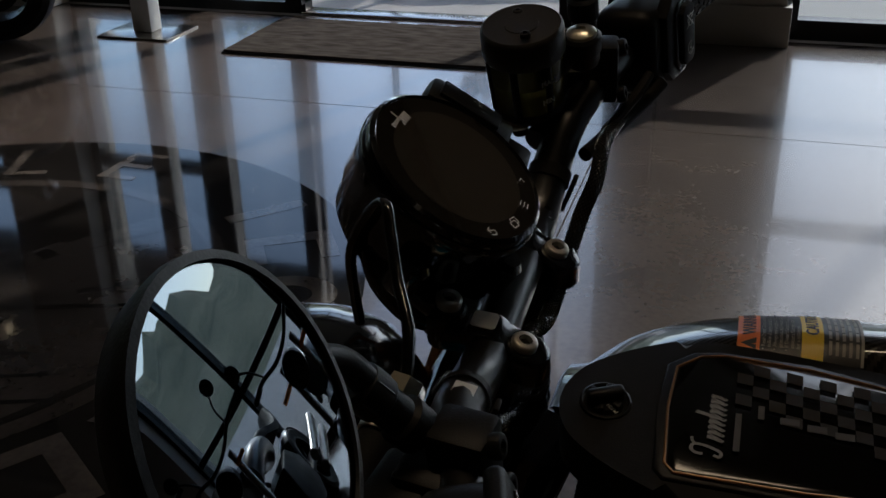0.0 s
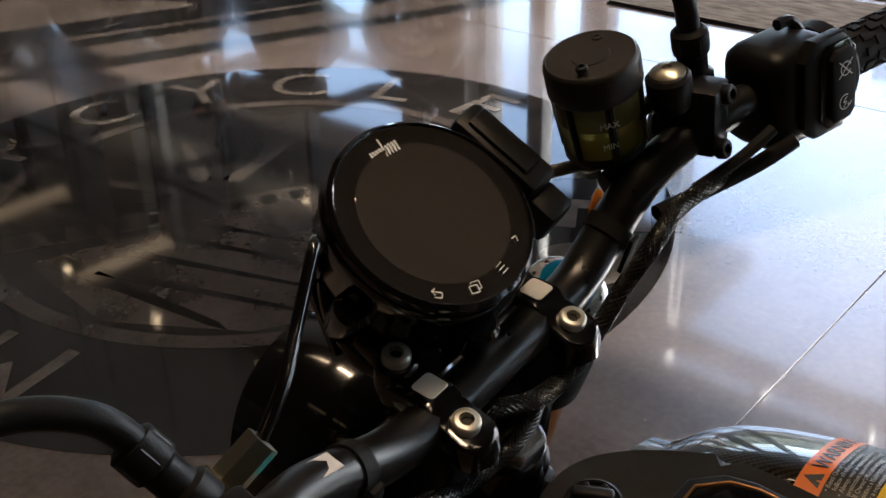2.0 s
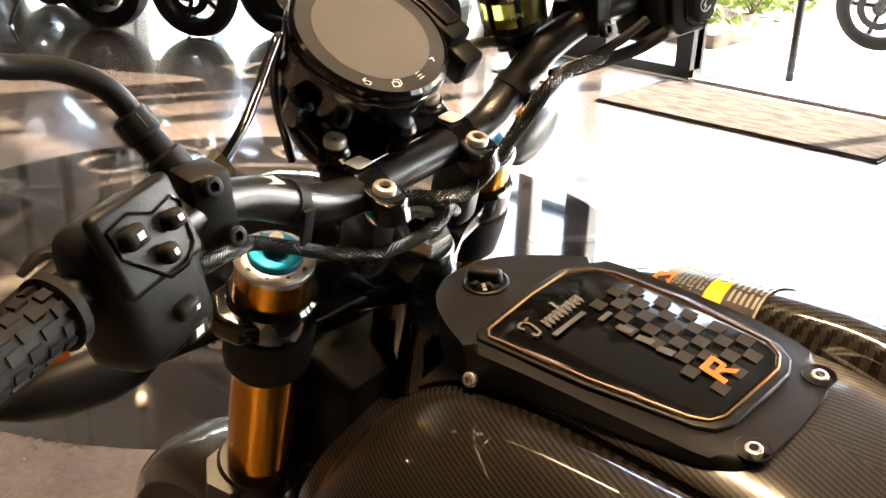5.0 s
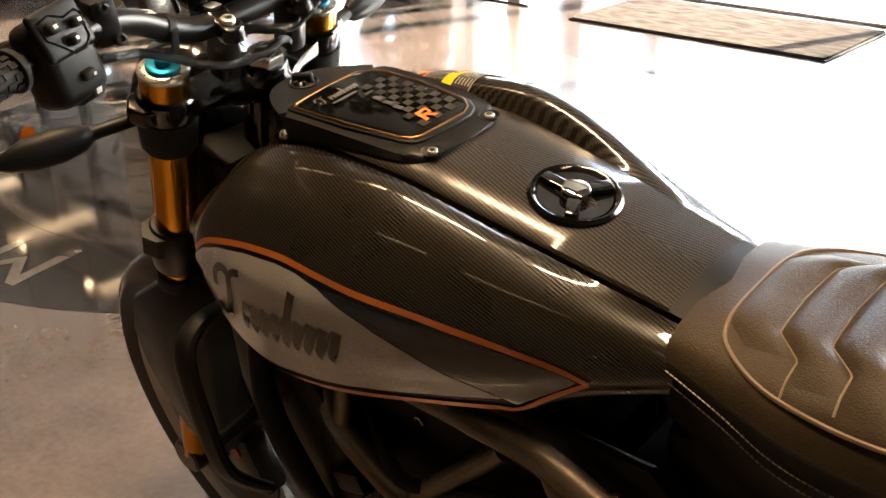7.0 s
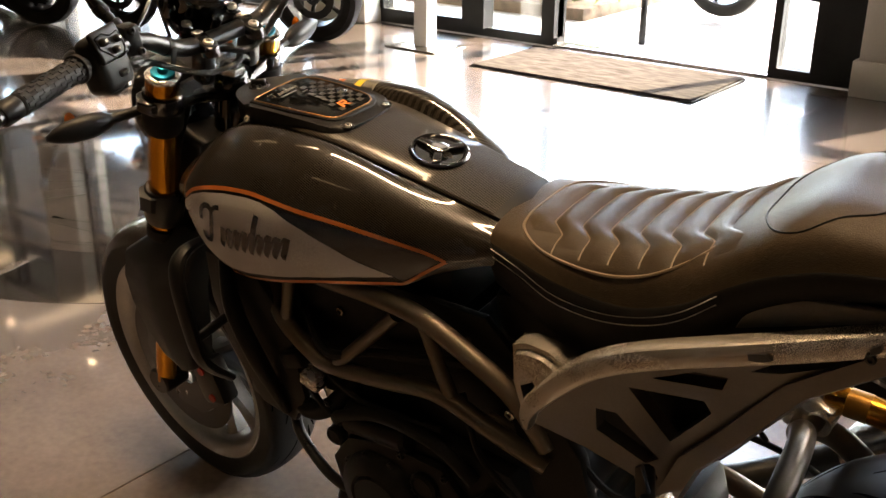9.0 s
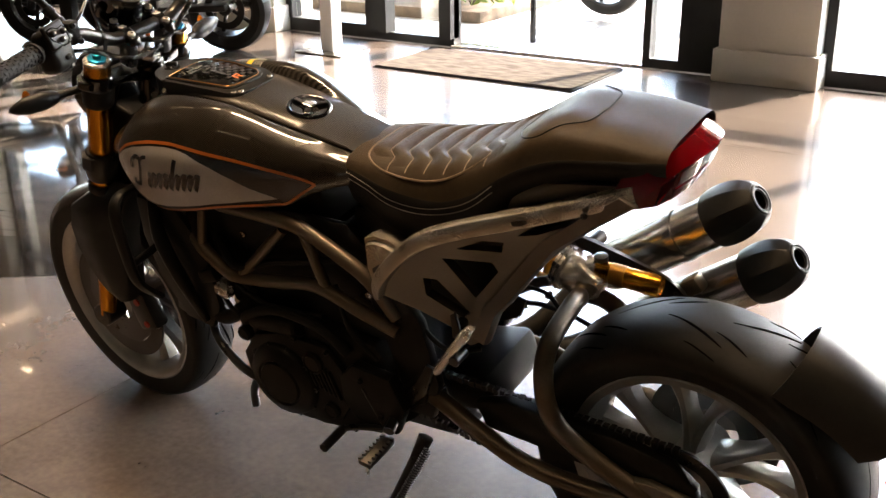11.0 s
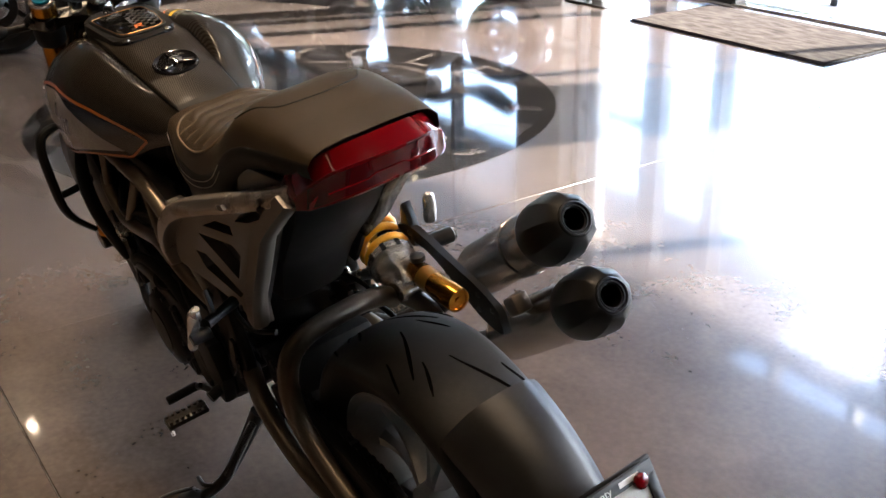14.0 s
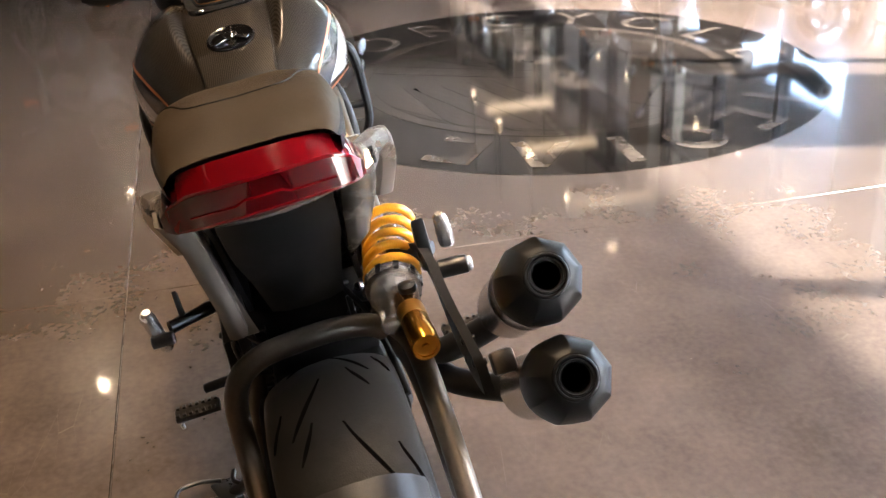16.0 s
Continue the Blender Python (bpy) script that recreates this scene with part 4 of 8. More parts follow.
S_EDGE = [(0.00, 0.956), (0.06, 0.955), (0.14, 0.950), (0.20, 0.942), (0.26, 0.920), (0.31, 0.890), (0.36, 0.855), (0.42, 0.832), (0.48, 0.828), (0.56, 0.832), (0.62, 0.838), (0.67, 0.842)]
S_LOW = [(0.00, 0.925), (0.08, 0.918), (0.16, 0.912), (0.24, 0.885), (0.30, 0.845), (0.36, 0.775), (0.44, 0.742), (0.55, 0.742), (0.66, 0.775)]


def seat_row(x, low, grow=0.0):
    w, zt, ze, zl = curve(S_WIDE, x) + grow, curve(S_TOP, x) + grow, curve(S_EDGE, x), curve(S_LOW, x)
    k = [(x, -w * 0.90, zl), (x, -w, (zl + ze) / 2), (x, -w, ze), (x, -w * 0.86, zt - 0.30 * (zt - ze)), (x, -w * 0.5, zt - 0.02 * (zt - ze)), (x, 0, zt), (x, w * 0.5, zt - 0.02 * (zt - ze)), (x, w * 0.86, zt - 0.30 * (zt - ze)), (x, w, ze), (x, w, (zl + ze) / 2), (x, w * 0.90, zl)]
    return k


def seat_top(x, y):
    k = [(p.y, p.z) for p in spline(seat_row(x, 0)[2:9], 6)]
    return float(np.interp(y, [a for a, _ in k], [b for _, b in k]))


SEAT_END = 0.020
rows = [[tuple(p) for p in spline(seat_row(SEAT_END + (0.66 - SEAT_END) * i / 60, 0)[2:9], 6)] for i in range(61)]
seat = P("seat", loft(rows, closed=False), M_LEATHER, None, "brown black leather seat with quilted channels and pale stitching", 70)
bm = bmesh.new()
rows = []
for i in range(61):
    x = SEAT_END + (0.66 - SEAT_END) * i / 60
    k = seat_row(x, 0)
    rows.append([k[0], k[1], (k[2][0], k[2][1] * 1.012, k[2][2]), (k[2][0], k[2][1] * 0.985, k[2][2] + 0.0035)])
loft(rows, closed=False, bm=bm)
loft([[(a, -b, c) for a, b, c in r] for r in rows], closed=False, bm=bm)
P("seat_side", bm, M_LEATHER_DARK, seat, "darker vinyl side of the seat", 60)
# closing faces front and back
P("seat_base", prism([(0.66, 0.79), (0.66, 0.86), (0.60, 0.865), (0.45, 0.875), (0.30, 0.93), (0.22, 0.98), (0.034, 0.958), (0.034, 0.93), (0.24, 0.89), (0.36, 0.79), (0.45, 0.755)], -0.085, 0.085), M_PLASTIC, seat)

# raised quilt channels on the rider's seat: pads with a zigzag edge, parted by welts
PAD_X = [0.627, 0.583, 0.541, 0.499, 0.457, 0.415, 0.373, 0.338]


def channel_x(x, y):
    """The welt at x runs straight over the middle, steps back and goes straight on to the edge."""
    a = abs(y)
    return x + lerp([(0.0, 0.002), (0.048, -0.001), (0.054, -0.004), (0.075, -0.027), (0.080, -0.0285), (0.10, -0.029), (0.13, -0.033)], a)


for k in range(len(PAD_X) - 1):
    bm = bmesh.new()
    rows = []
    for i in range(7):
        u = i / 6
        row = []
        for j in range(25):
            y = -0.083 + 0.166 * j / 24
            lim = lerp([(0.33, 0.092), (0.40, 0.112), (0.50, 0.118), (0.57, 0.106), (0.627, 0.076)], PAD_X[k])
            y *= lim / 0.083
            x = channel_x(PAD_X[k], y) * (1 - u) + channel_x(PAD_X[k + 1], y) * u
            swell = 0.0065 * (1 - abs(2 * u - 1) ** 2.6) * (1 - abs(y / lim) ** 6)
            row.append((x, y, seat_top(x, max(-0.125, min(0.125, y))) + 0.0004 + swell))
        rows.append(row)
    loft(rows, closed=False, bm=bm)
    P("seat_pad", bm, M_LEATHER, seat, "", 80)


def seat_line(points, r, material, name, lift=0.0006, per=6):
    line = [(p.x, p.y, seat_top(p.x, max(-0.125, min(0.125, p.y))) + lift) for p in spline([(x, y, 0) for x, y in points], per)]
    return P(name, tube(line, r, 6, smooth=False), material, seat)


for s in (1, -1):
    seat_line([(0.628, 0.0), (0.626, s * 0.045), (0.614, s * 0.078), (0.575, s * 0.104), (0.52, s * 0.117), (0.45, s * 0.121), (0.39, s * 0.113), (0.345, s * 0.095), (0.325, s * 0.074)], 0.0022, M_WELT, "welt")
    for x in PAD_X[1:-1]:
        seat_line([(channel_x(x, s * y), s * y) for y in (0.0, 0.03, 0.049, 0.055, 0.074, 0.081, 0.095, 0.112)], 0.0011, M_WELT, "welt", per=2)
    # the seam round the pillion hump
    seat_line([(0.30, 0.0), (0.296, s * 0.05), (0.27, s * 0.095), (0.235, s * 0.106), (0.20, s * 0.085), (0.165, s * 0.060), (0.158, 0.0)], 0.0011, M_LEATHER_DARK, "seam")


def stitches(points, step, length, name="stitching"):
    """A dashed line of thread that lies on the seat's side."""
    line = spline(points, 12)
    bm = bmesh.new()
    run, gap = 0.0, 0.0
    for a, b in zip(line, line[1:]):
        d = (b - a).length
        while gap < d:
            p = a + (b - a) * (gap / d)
            q = p + (b - a).normalized() * length
            rod(p, q, 0.0007, seg=5, bm=bm)
            gap += step
        gap -= d
    return P(name, bm, M_THREAD, seat, "pale double stitching", 80)


for s in (1, -1):
    for dz in (0.000, -0.0115):
        stitches([(x, s * (curve(S_WIDE, x) * 1.012 + 0.0012), curve(S_EDGE, x) - 0.003 + dz - lerp([(0.32, 0.0), (0.36, 0.004), (0.44, 0.008), (0.49, 0.013), (0.55, 0.011), (0.62, 0.0)], x)) for x in (0.655, 0.60, 0.55, 0.50, 0.45, 0.40, 0.36, 0.32)], 0.0052, 0.0038)

# tail light ----------------------------------------------------------------
LENS = [(0.0, (0.012, 0.9725), (-0.022, 0.953), (0.002, 0.898), (0.040, 0.886), (0.080, 0.900), (0.070, 0.950)),
        (0.050, (0.016, 0.9705), (-0.015, 0.951), (0.007, 0.896), (0.042, 0.885), (0.083, 0.900), (0.072, 0.948)),
        (0.084, (0.027, 0.9640), (0.002, 0.945), (0.018, 0.892), (0.050, 0.882), (0.090, 0.900), (0.080, 0.943)),
        (0.112, (0.047, 0.944), (0.026, 0.927), (0.032, 0.889), (0.056, 0.881), (0.095, 0.893), (0.090, 0.928)),
        (0.126, (0.064, 0.914), (0.046, 0.908), (0.047, 0.890), (0.061, 0.885), (0.100, 0.889), (0.100, 0.904))]
rows = [[(x, -y, z) for x, z in r] for y, *r in LENS[:0:-1]] + [[(x, y, z) for x, z in r] for y, *r in LENS]
tail = P("tail_light", loft(rows), M_RED, None, "faceted red tail light under the seat hump", 30)


def lens_at(y, v, lift):
    """A point on the lens' rear face: v runs from its upper ridge down to its lower edge."""
    ridge = (lerp([(r[0], r[2][0]) for r in LENS], abs(y)), lerp([(r[0], r[2][1]) for r in LENS], abs(y)))
    low = (lerp([(r[0], r[3][0]) for r in LENS], abs(y)), lerp([(r[0], r[3][1]) for r in LENS], abs(y)))
    return (ridge[0] + (low[0] - ridge[0]) * v - lift, y, ridge[1] + (low[1] - ridge[1]) * v)


P("lamp_panel", loft([[lens_at(0.112 * (-1 + k / 10), 0.08, 0.0012), lens_at(0.116 * (-1 + k / 10), 0.92, 0.0012)] for k in range(21)], closed=False), M_RED_DARK, tail, "dark red lamp field", 14)
P("lamp_strip", tube([lens_at(0.088 * (-1 + k / 8), 0.62 - 0.10 * (abs(k - 8) < 3), 0.0016) for k in range(17)], 0.0016, 6, smooth=False), M_RED, tail, "red inner lamp strip", 40)
P("tail_trim", loft([[(0.030 + 0.030 * abs(u) ** 2, 0.098 * u, 0.882), (0.075 + 0.03 * abs(u) ** 2, 0.096 * u, 0.858), (0.085 + 0.03 * abs(u) ** 2, 0.096 * u, 0.866), (0.06 + 0.03 * abs(u) ** 2, 0.098 * u, 0.886)] for u in [-1 + k / 6 for k in range(13)]]), M_SILVER, tail, "silver lip under the lens")

# subframe / tail frame, cast grey with a silver upper rail ---------------------
def plate(outer, holes, y0, y1):
    """A cast plate in x, z with openings through it."""
    bm = bmesh.new()
    edges = []
    for loop in [outer] + holes:
        vs = [bm.verts.new((x, y0, z)) for x, z in loop]
        edges += [bm.edges.new((vs[k], vs[(k + 1) % len(vs)])) for k in range(len(vs))]
    bmesh.ops.triangle_fill(bm, use_beauty=True, use_dissolve=False, edges=edges)
    out = bmesh.ops.extrude_face_region(bm, geom=list(bm.faces))
    bmesh.ops.translate(bm, vec=(0, y1 - y0, 0), verts=[v for v in out["geom"] if isinstance(v, bmesh.types.BMVert)])
    return bm


CAST = [(0.055, 0.921), (0.209, 0.868), (0.354, 0.826), (0.423, 0.798), (0.464, 0.766), (0.508, 0.721), (0.539, 0.677), (0.549, 0.638), (0.484, 0.605), (0.424, 0.562), (0.422, 0.529), (0.404, 0.523), (0.386, 0.534), (0.348, 0.614), (0.273, 0.71), (0.213, 0.79), (0.134, 0.851), (0.064, 0.89)]
HOLES = [[(0.379, 0.767), (0.328, 0.79), (0.291, 0.789), (0.299, 0.766)], [(0.41, 0.743), (0.321, 0.741), (0.314, 0.72), (0.369, 0.65)], [(0.457, 0.691), (0.431, 0.689), (0.387, 0.61), (0.405, 0.595), (0.462, 0.648)], [(0.267, 0.805), (0.231, 0.831), (0.153, 0.86), (0.156, 0.844), (0.232, 0.81)]]
RAIL_LINE = [(0.064, 0.907), (0.2145, 0.856), (0.359, 0.8135), (0.4285, 0.7865), (0.470, 0.7565), (0.5135, 0.712), (0.543, 0.672), (0.5535, 0.6365)]
EAR = [(0.583, 0.744), (0.562, 0.752), (0.530, 0.750), (0.505, 0.738), (0.496, 0.722), (0.500, 0.704), (0.552, 0.634), (0.566, 0.630), (0.578, 0.640), (0.587, 0.680)]
EAR_HOLE = [(0.572, 0.684), (0.551, 0.698), (0.544, 0.684), (0.558, 0.658), (0.567, 0.660)]


def flared(bm):
    """Leans a side plate outwards: widest where the rail bends, narrow at the lamp and at its foot."""
    for v in bm.verts:
        v.co.y += -0.1136 + 0.2585 * v.co.x + 0.2377 * v.co.z - 0.134
    return bm


SUB = P("tail_frame", flared(plate(CAST, HOLES, 0.112, 0.134)), M_GREY, None, "cast tail frame with a silver painted upper rail", 30)
P("tail_frame_side", mirrored(flared(plate(CAST[:5] + [(0.440, 0.745), (0.300, 0.772)] + CAST[15:], [], 0.112, 0.134))), M_GREY, SUB, "", 30)
for s in (1, -1):
    f = (lambda b: b) if s > 0 else mirrored
    rows = []
    line = spline([(x, 0, z) for x, z in RAIL_LINE], 5)
    for k, p in enumerate(line):
        d = (line[min(k + 1, len(line) - 1)] - line[max(k - 1, 0)]).normalized()
        up = Vector((-d.z, 0, d.x)) if d.x > 0 else Vector((d.z, 0, -d.x))
        up = up if up.z >= 0 or up.x > 0 else -up
        u = k / (len(line) - 1)
        h, c = lerp([(0, 0.0150), (0.5, 0.0150), (0.8, 0.0135), (1, 0.0075)], u), 0.006
        mid = 0.128 + lerp([(0, 0.0), (0.45, 0.010), (0.65, 0.014), (1, 0.006)], u) - 0.1136 + 0.2585 * p.x + 0.2377 * p.z - 0.134
        y0, y1 = mid - 0.016, mid + 0.016
        rows.append([p + up * z + Vector((0, y, 0)) for y, z in ((y0, -h + c), (y0 + c, -h), (y1 - c, -h), (y1 - c * 0.3, -h + c * 0.3), (y1, -h + c), (y1, h * 0.25), (y1 - c * 0.6, h - c * 0.4), (y1 - c * 1.6, h), (y0 + c, h), (y0, h - c))])
    rail = P("tail_rail", f(loft(rows)), M_SILVER, SUB, "silver painted upper rail", 32)
    # Black slabs on the rail's face stand for the shade in its recesses.
    for x, z, w in ((0.252, 0.842, 0.017), (0.136, 0.880, 0.006)):
        y = 0.128 + 0.004 - 0.1136 + 0.2585 * x + 0.2377 * z - 0.134 + 0.0165
        P("pocket_shade", f(prism([(x - w, z + 0.003), (x - w * 0.6, z + 0.009), (x + w, z + 0.001), (x + w * 0.8, z - 0.006), (x - w * 0.5, z - 0.002)], y - 0.004, y + 0.0022, 0.0)), M_BLACK, rail, "black slab standing for the shaded recess in the rail")
    pad = P("frame_pad", f(plate(EAR, [EAR_HOLE], 0.136, 0.164)), M_SILVER, SUB, "silver heel pad")
    inner = [(0.546 + 0.86 * (x - 0.546), 0.694 + 0.86 * (z - 0.694)) for x, z in EAR]
    hole = [(0.558 + 1.06 * (x - 0.558), 0.678 + 1.06 * (z - 0.678)) for x, z in EAR_HOLE]
    bm = plate(inner, [hole], 0.1635, 0.172)
    for v in bm.verts:
        if v.co.y > 0.170:
            v.co.x, v.co.z = 0.546 + 0.92 * (v.co.x - 0.546), 0.694 + 0.92 * (v.co.z - 0.694)
    P("pad_face", f(bm), M_SILVER, pad, "raised bevelled face of the heel pad")
    rows = []
    for x, z, y0, y1 in ((0.060, 0.895, 0.092, 0.150), (0.125, 0.848, 0.090, 0.154), (0.205, 0.785, 0.088, 0.150), (0.262, 0.710, 0.084, 0.138), (0.300, 0.660, 0.080, 0.114), (0.333, 0.620, 0.080, 0.120), (0.362, 0.550, 0.078, 0.110)):
        y0 = y0 if s < 0 else max(y0, 0.104)
        y1 = y1 - 0.012 - 0.10 * max(0.0, 0.76 - z) if s < 0 else 0.138
        x = x + 0.30 * max(0.0, 0.70 - z) if s < 0 else x
        if s < 0 and z < 0.65:
            continue
        rows.append([(x, y0 + 0.003, z), (x - 0.004, y0 + 0.010, z - 0.003), (x - 0.004, y1 - 0.008, z - 0.003), (x, y1, z), (x + 0.024, y1, z + 0.010), (x + 0.024, y0, z + 0.010)])
    # Both struts are silver; the left gets the darker grey for its shade.
    P("tail_strut", f(loft(rows)), M_SILVER if s < 0 else M_GREY, SUB, "broad rear strut")
    P("foot_mount", f(prism([(0.655, 0.580), (0.600, 0.566), (0.584, 0.526), (0.613, 0.522), (0.660, 0.555)], 0.130, 0.140, 0.003)), M_BRONZE, SUB)
    # closed inner skin behind the struts
    P("inner_panel", f(prism([(0.58, 0.65), (0.46, 0.735), (0.30, 0.80), (0.10, 0.878), (0.22, 0.785), (0.385, 0.575), (0.57, 0.61)], 0.088, 0.096, 0.0)), M_PLASTIC, SUB)
    # Filler panel, added so the bright floor doesn't show beneath the seat.
    P("seat_gap_filler", f(prism([(0.055, 0.925), (0.055, 0.885), (0.20, 0.835), (0.42, 0.755), (0.47, 0.78), (0.36, 0.86), (0.26, 0.905)], 0.086, 0.094, 0.002)), M_PLASTIC, SUB, "black filler panel under the seat")
    P("tail_side_cover", f(prism([(0.30, 0.835), (0.285, 0.868), (0.225, 0.900), (0.09, 0.915), (0.065, 0.922)], 0.108, 0.117, 0.003)), M_GREY, SUB)
    for q in ((0.14, 0.145, 0.868), (0.39, 0.14, 0.585), (0.585, 0.14, 0.655)):
        b = bolt((0, 0, 0), (0, 1, 0), 0.006, 0.004, SUB, M_BLACK)
        b.location = (q[0], s * q[1], q[2])
        b.rotation_euler = (0, 0, 0 if s > 0 else math.pi)
rows = []
for i in range(9):
    z = 0.875 - 0.315 * i / 8
    u = i / 8
    x = lerp([(0.55, 0.385), (0.655, 0.314), (0.74, 0.226), (0.80, 0.172), (0.875, 0.128)], z)
    w = 0.085 - 0.022 * max(0.0, u - 0.45) / 0.55
    rows.append([(x + 0.06, -w, z), (x + 0.012, -w * 0.96, z), (x, -w * 0.6, z), (x - 0.004, 0, z), (x, w * 0.6, z), (x + 0.012, w * 0.96, z), (x + 0.06, w, z)])
P("rear_inner_guard", loft(rows, closed=False), M_PLASTIC, SUB, "black inner guard under the tail")

# wheels --------------------------------------------------------------------


def wheel(name, cx, cz, big, wide, rim_r, rim_w, sweep, label):
    """A cast wheel about an axle along y: rim with its lips, hub and paired spokes, tyre and tread grooves under it."""
    c = Vector((cx, 0, cz))
    hw = rim_w / 2
    bm = lathe([(rim_r - 0.016, -hw + 0.006), (rim_r, -hw), (rim_r + 0.004, -hw + 0.003), (rim_r + 0.002, -hw + 0.008), (rim_r - 0.012, -hw + 0.014), (rim_r - 0.022, -hw * 0.4), (rim_r - 0.022, hw * 0.4), (rim_r - 0.012, hw - 0.014), (rim_r + 0.002, hw - 0.008), (rim_r + 0.004, hw - 0.003), (rim_r, hw), (rim_r - 0.016, hw - 0.006), (rim_r - 0.034, hw * 0.45), (rim_r - 0.034, -hw * 0.45), (rim_r - 0.016, -hw + 0.006)], c, (0, 1, 0), 64, cap=(False, False))
    rim = P(name, bm, M_RIM, None, label, 35)
    P("hub", lathe([(0.030, -hw * 0.9), (0.045, -hw * 0.75), (0.048, -hw * 0.3), (0.048, hw * 0.3), (0.045, hw * 0.75), (0.030, hw * 0.9)], c, (0, 1, 0), 32), M_RIM, rim)
    for k in range(5):
        for s in (1, -1):
            a0 = 2 * math.pi * k / 5 + 0.3 + s * 0.10
            a1 = 2 * math.pi * k / 5 + 0.3 + s * 0.30 + sweep
            rows = []
            for i in range(7):
                u = i / 6
                r = 0.040 + (rim_r - 0.030 - 0.040) * u
                a = a0 + (a1 - a0) * u
                w = 0.017 - 0.006 * math.sin(u * math.pi) + 0.008 * u ** 4
                t = hw * (0.62 - 0.30 * math.sin(u * math.pi * 0.8))
                er = Vector((math.cos(a), 0, math.sin(a)))
                et = Vector((-math.sin(a), 0, math.cos(a)))
                p = c + er * r
                rows.append([p + et * w - Vector((0, t * 0.6, 0)), p + et * w + Vector((0, t * 0.6, 0)), p + et * w * 0.4 + Vector((0, t, 0)), p - et * w * 0.4 + Vector((0, t, 0)), p - et * w + Vector((0, t * 0.6, 0)), p - et * w - Vector((0, t * 0.6, 0)), p - et * w * 0.4 - Vector((0, t, 0)), p + et * w * 0.4 - Vector((0, t, 0))])
            P("spoke", loft(rows), M_RIM, rim)
    half, tall = wide / 2, big - rim_r
    prof = [(rim_r - 0.002, -hw + 0.004), (rim_r + 0.13 * tall, -hw - 0.001), (rim_r + 0.38 * tall, -half * 0.93), (rim_r + 0.57 * tall, -half)]
    n = 14
    z0 = rim_r + 0.57 * tall
    for i in range(1, n):
        th = math.pi * i / n
        prof.append((z0 + (big - z0) * math.sin(th) ** 0.85, -half * math.cos(th)))
    prof += [(z0, half), (rim_r + 0.38 * tall, half * 0.93), (rim_r + 0.13 * tall, hw + 0.001), (rim_r - 0.002, hw - 0.004)]
    tyre = P("tyre", lathe(prof, c, (0, 1, 0), 96, cap=(False, False)), M_TYRE, rim, "black sports tyre with swept grooves", 50)

    def at(th, a, lift):
        r = z0 + (big - z0) * math.sin(th) ** 0.85 + lift
        return c + Vector((r * math.cos(a), -half * math.cos(th), r * math.sin(a)))

    bm = bmesh.new()
    reps = 9
    for k in range(reps):
        for s in (1, -1):
            base = 2 * math.pi * (k + (0.5 if s < 0 else 0)) / reps
            for (t0, t1, dq, w, off) in ((0.53, 0.71, 0.36, 0.0034, 0.0), (0.60, 0.69, 0.20, 0.0030, 0.30), (0.75, 0.85, 0.20, 0.0028, 0.16)):
                prev = None
                for i in range(9):
                    u = i / 8
                    th = math.pi * (t0 + (t1 - t0) * u)
                    th = th if s > 0 else math.pi - th
                    a = base + off + dq * u ** 0.8
                    ww = w * math.sin(math.pi * min(max(u, 0.06), 0.94)) ** 0.5
                    d = (at(th + 0.01, a + 0.02, 0) - at(th, a, 0)).normalized()
                    nrm = (at(th, a, 1) - at(th, a, 0)).normalized()
                    side = d.cross(nrm).normalized() * ww
                    p = at(th, a, 0.0005)
                    now = [bm.verts.new(p + side), bm.verts.new(p - side)]
                    if prev:
                        bm.faces.new((prev[0], prev[1], now[1], now[0]))
                    prev = now
    # Flat near-black strips stand for the shade inside the tread grooves.
    g = P("tread_groove", bm, M_GROOVE, rim, "", 80)
    tagged(g, kind="stuff")
    return rim


REAR, FRONT = (0.0, 0.312), (1.527, 0.300)
rear_wheel = wheel("rear_wheel", *REAR, 0.315, 0.190, 0.2235, 0.150, 0.12, "silver cast five spoke rear wheel")
front_wheel = wheel("front_wheel", *FRONT, 0.301, 0.128, 0.237, 0.116, 0.12, "silver cast five spoke front wheel")


def disc(parent, cx, cz, y, r0, r1):
    bm = lathe([(r0, -0.0025), (r1, -0.0025), (r1, 0.0025), (r0, 0.0025), (r0, -0.0025)], (cx, y, cz), (0, 1, 0), 48, cap=(False, False))
    ob = P("brake_disc", bm, M_DISC, parent, "drilled steel brake disc")
    P("disc_carrier", lathe([(0.050, -0.003), (r0 + 0.004, -0.003), (r0 + 0.004, 0.003), (0.050, 0.003), (0.050, -0.003)], (cx, y, cz), (0, 1, 0), 10, cap=(False, False)), M_BLACK, parent)
    return ob


for s in (1, -1):
    disc(front_wheel, *FRONT, 0.062 * s, 0.118, 0.160)
disc(rear_wheel, *REAR, -0.085, 0.085, 0.130)

front_wheel.matrix_basis = pose(FRONT[0], 0, 0, 0, 0, -4.0) @ pose(-FRONT[0], 0, 0)     # the bars stand a little to the right

# fork ------------------------------------------------------------------------
FA = Vector((0.322, 0, -0.947)).normalized()


def on_fork(d, s):
    """A point d metres down the fork leg on side s."""
    return Vector((1.280, 0.114 * s, 1.000)) + FA * d


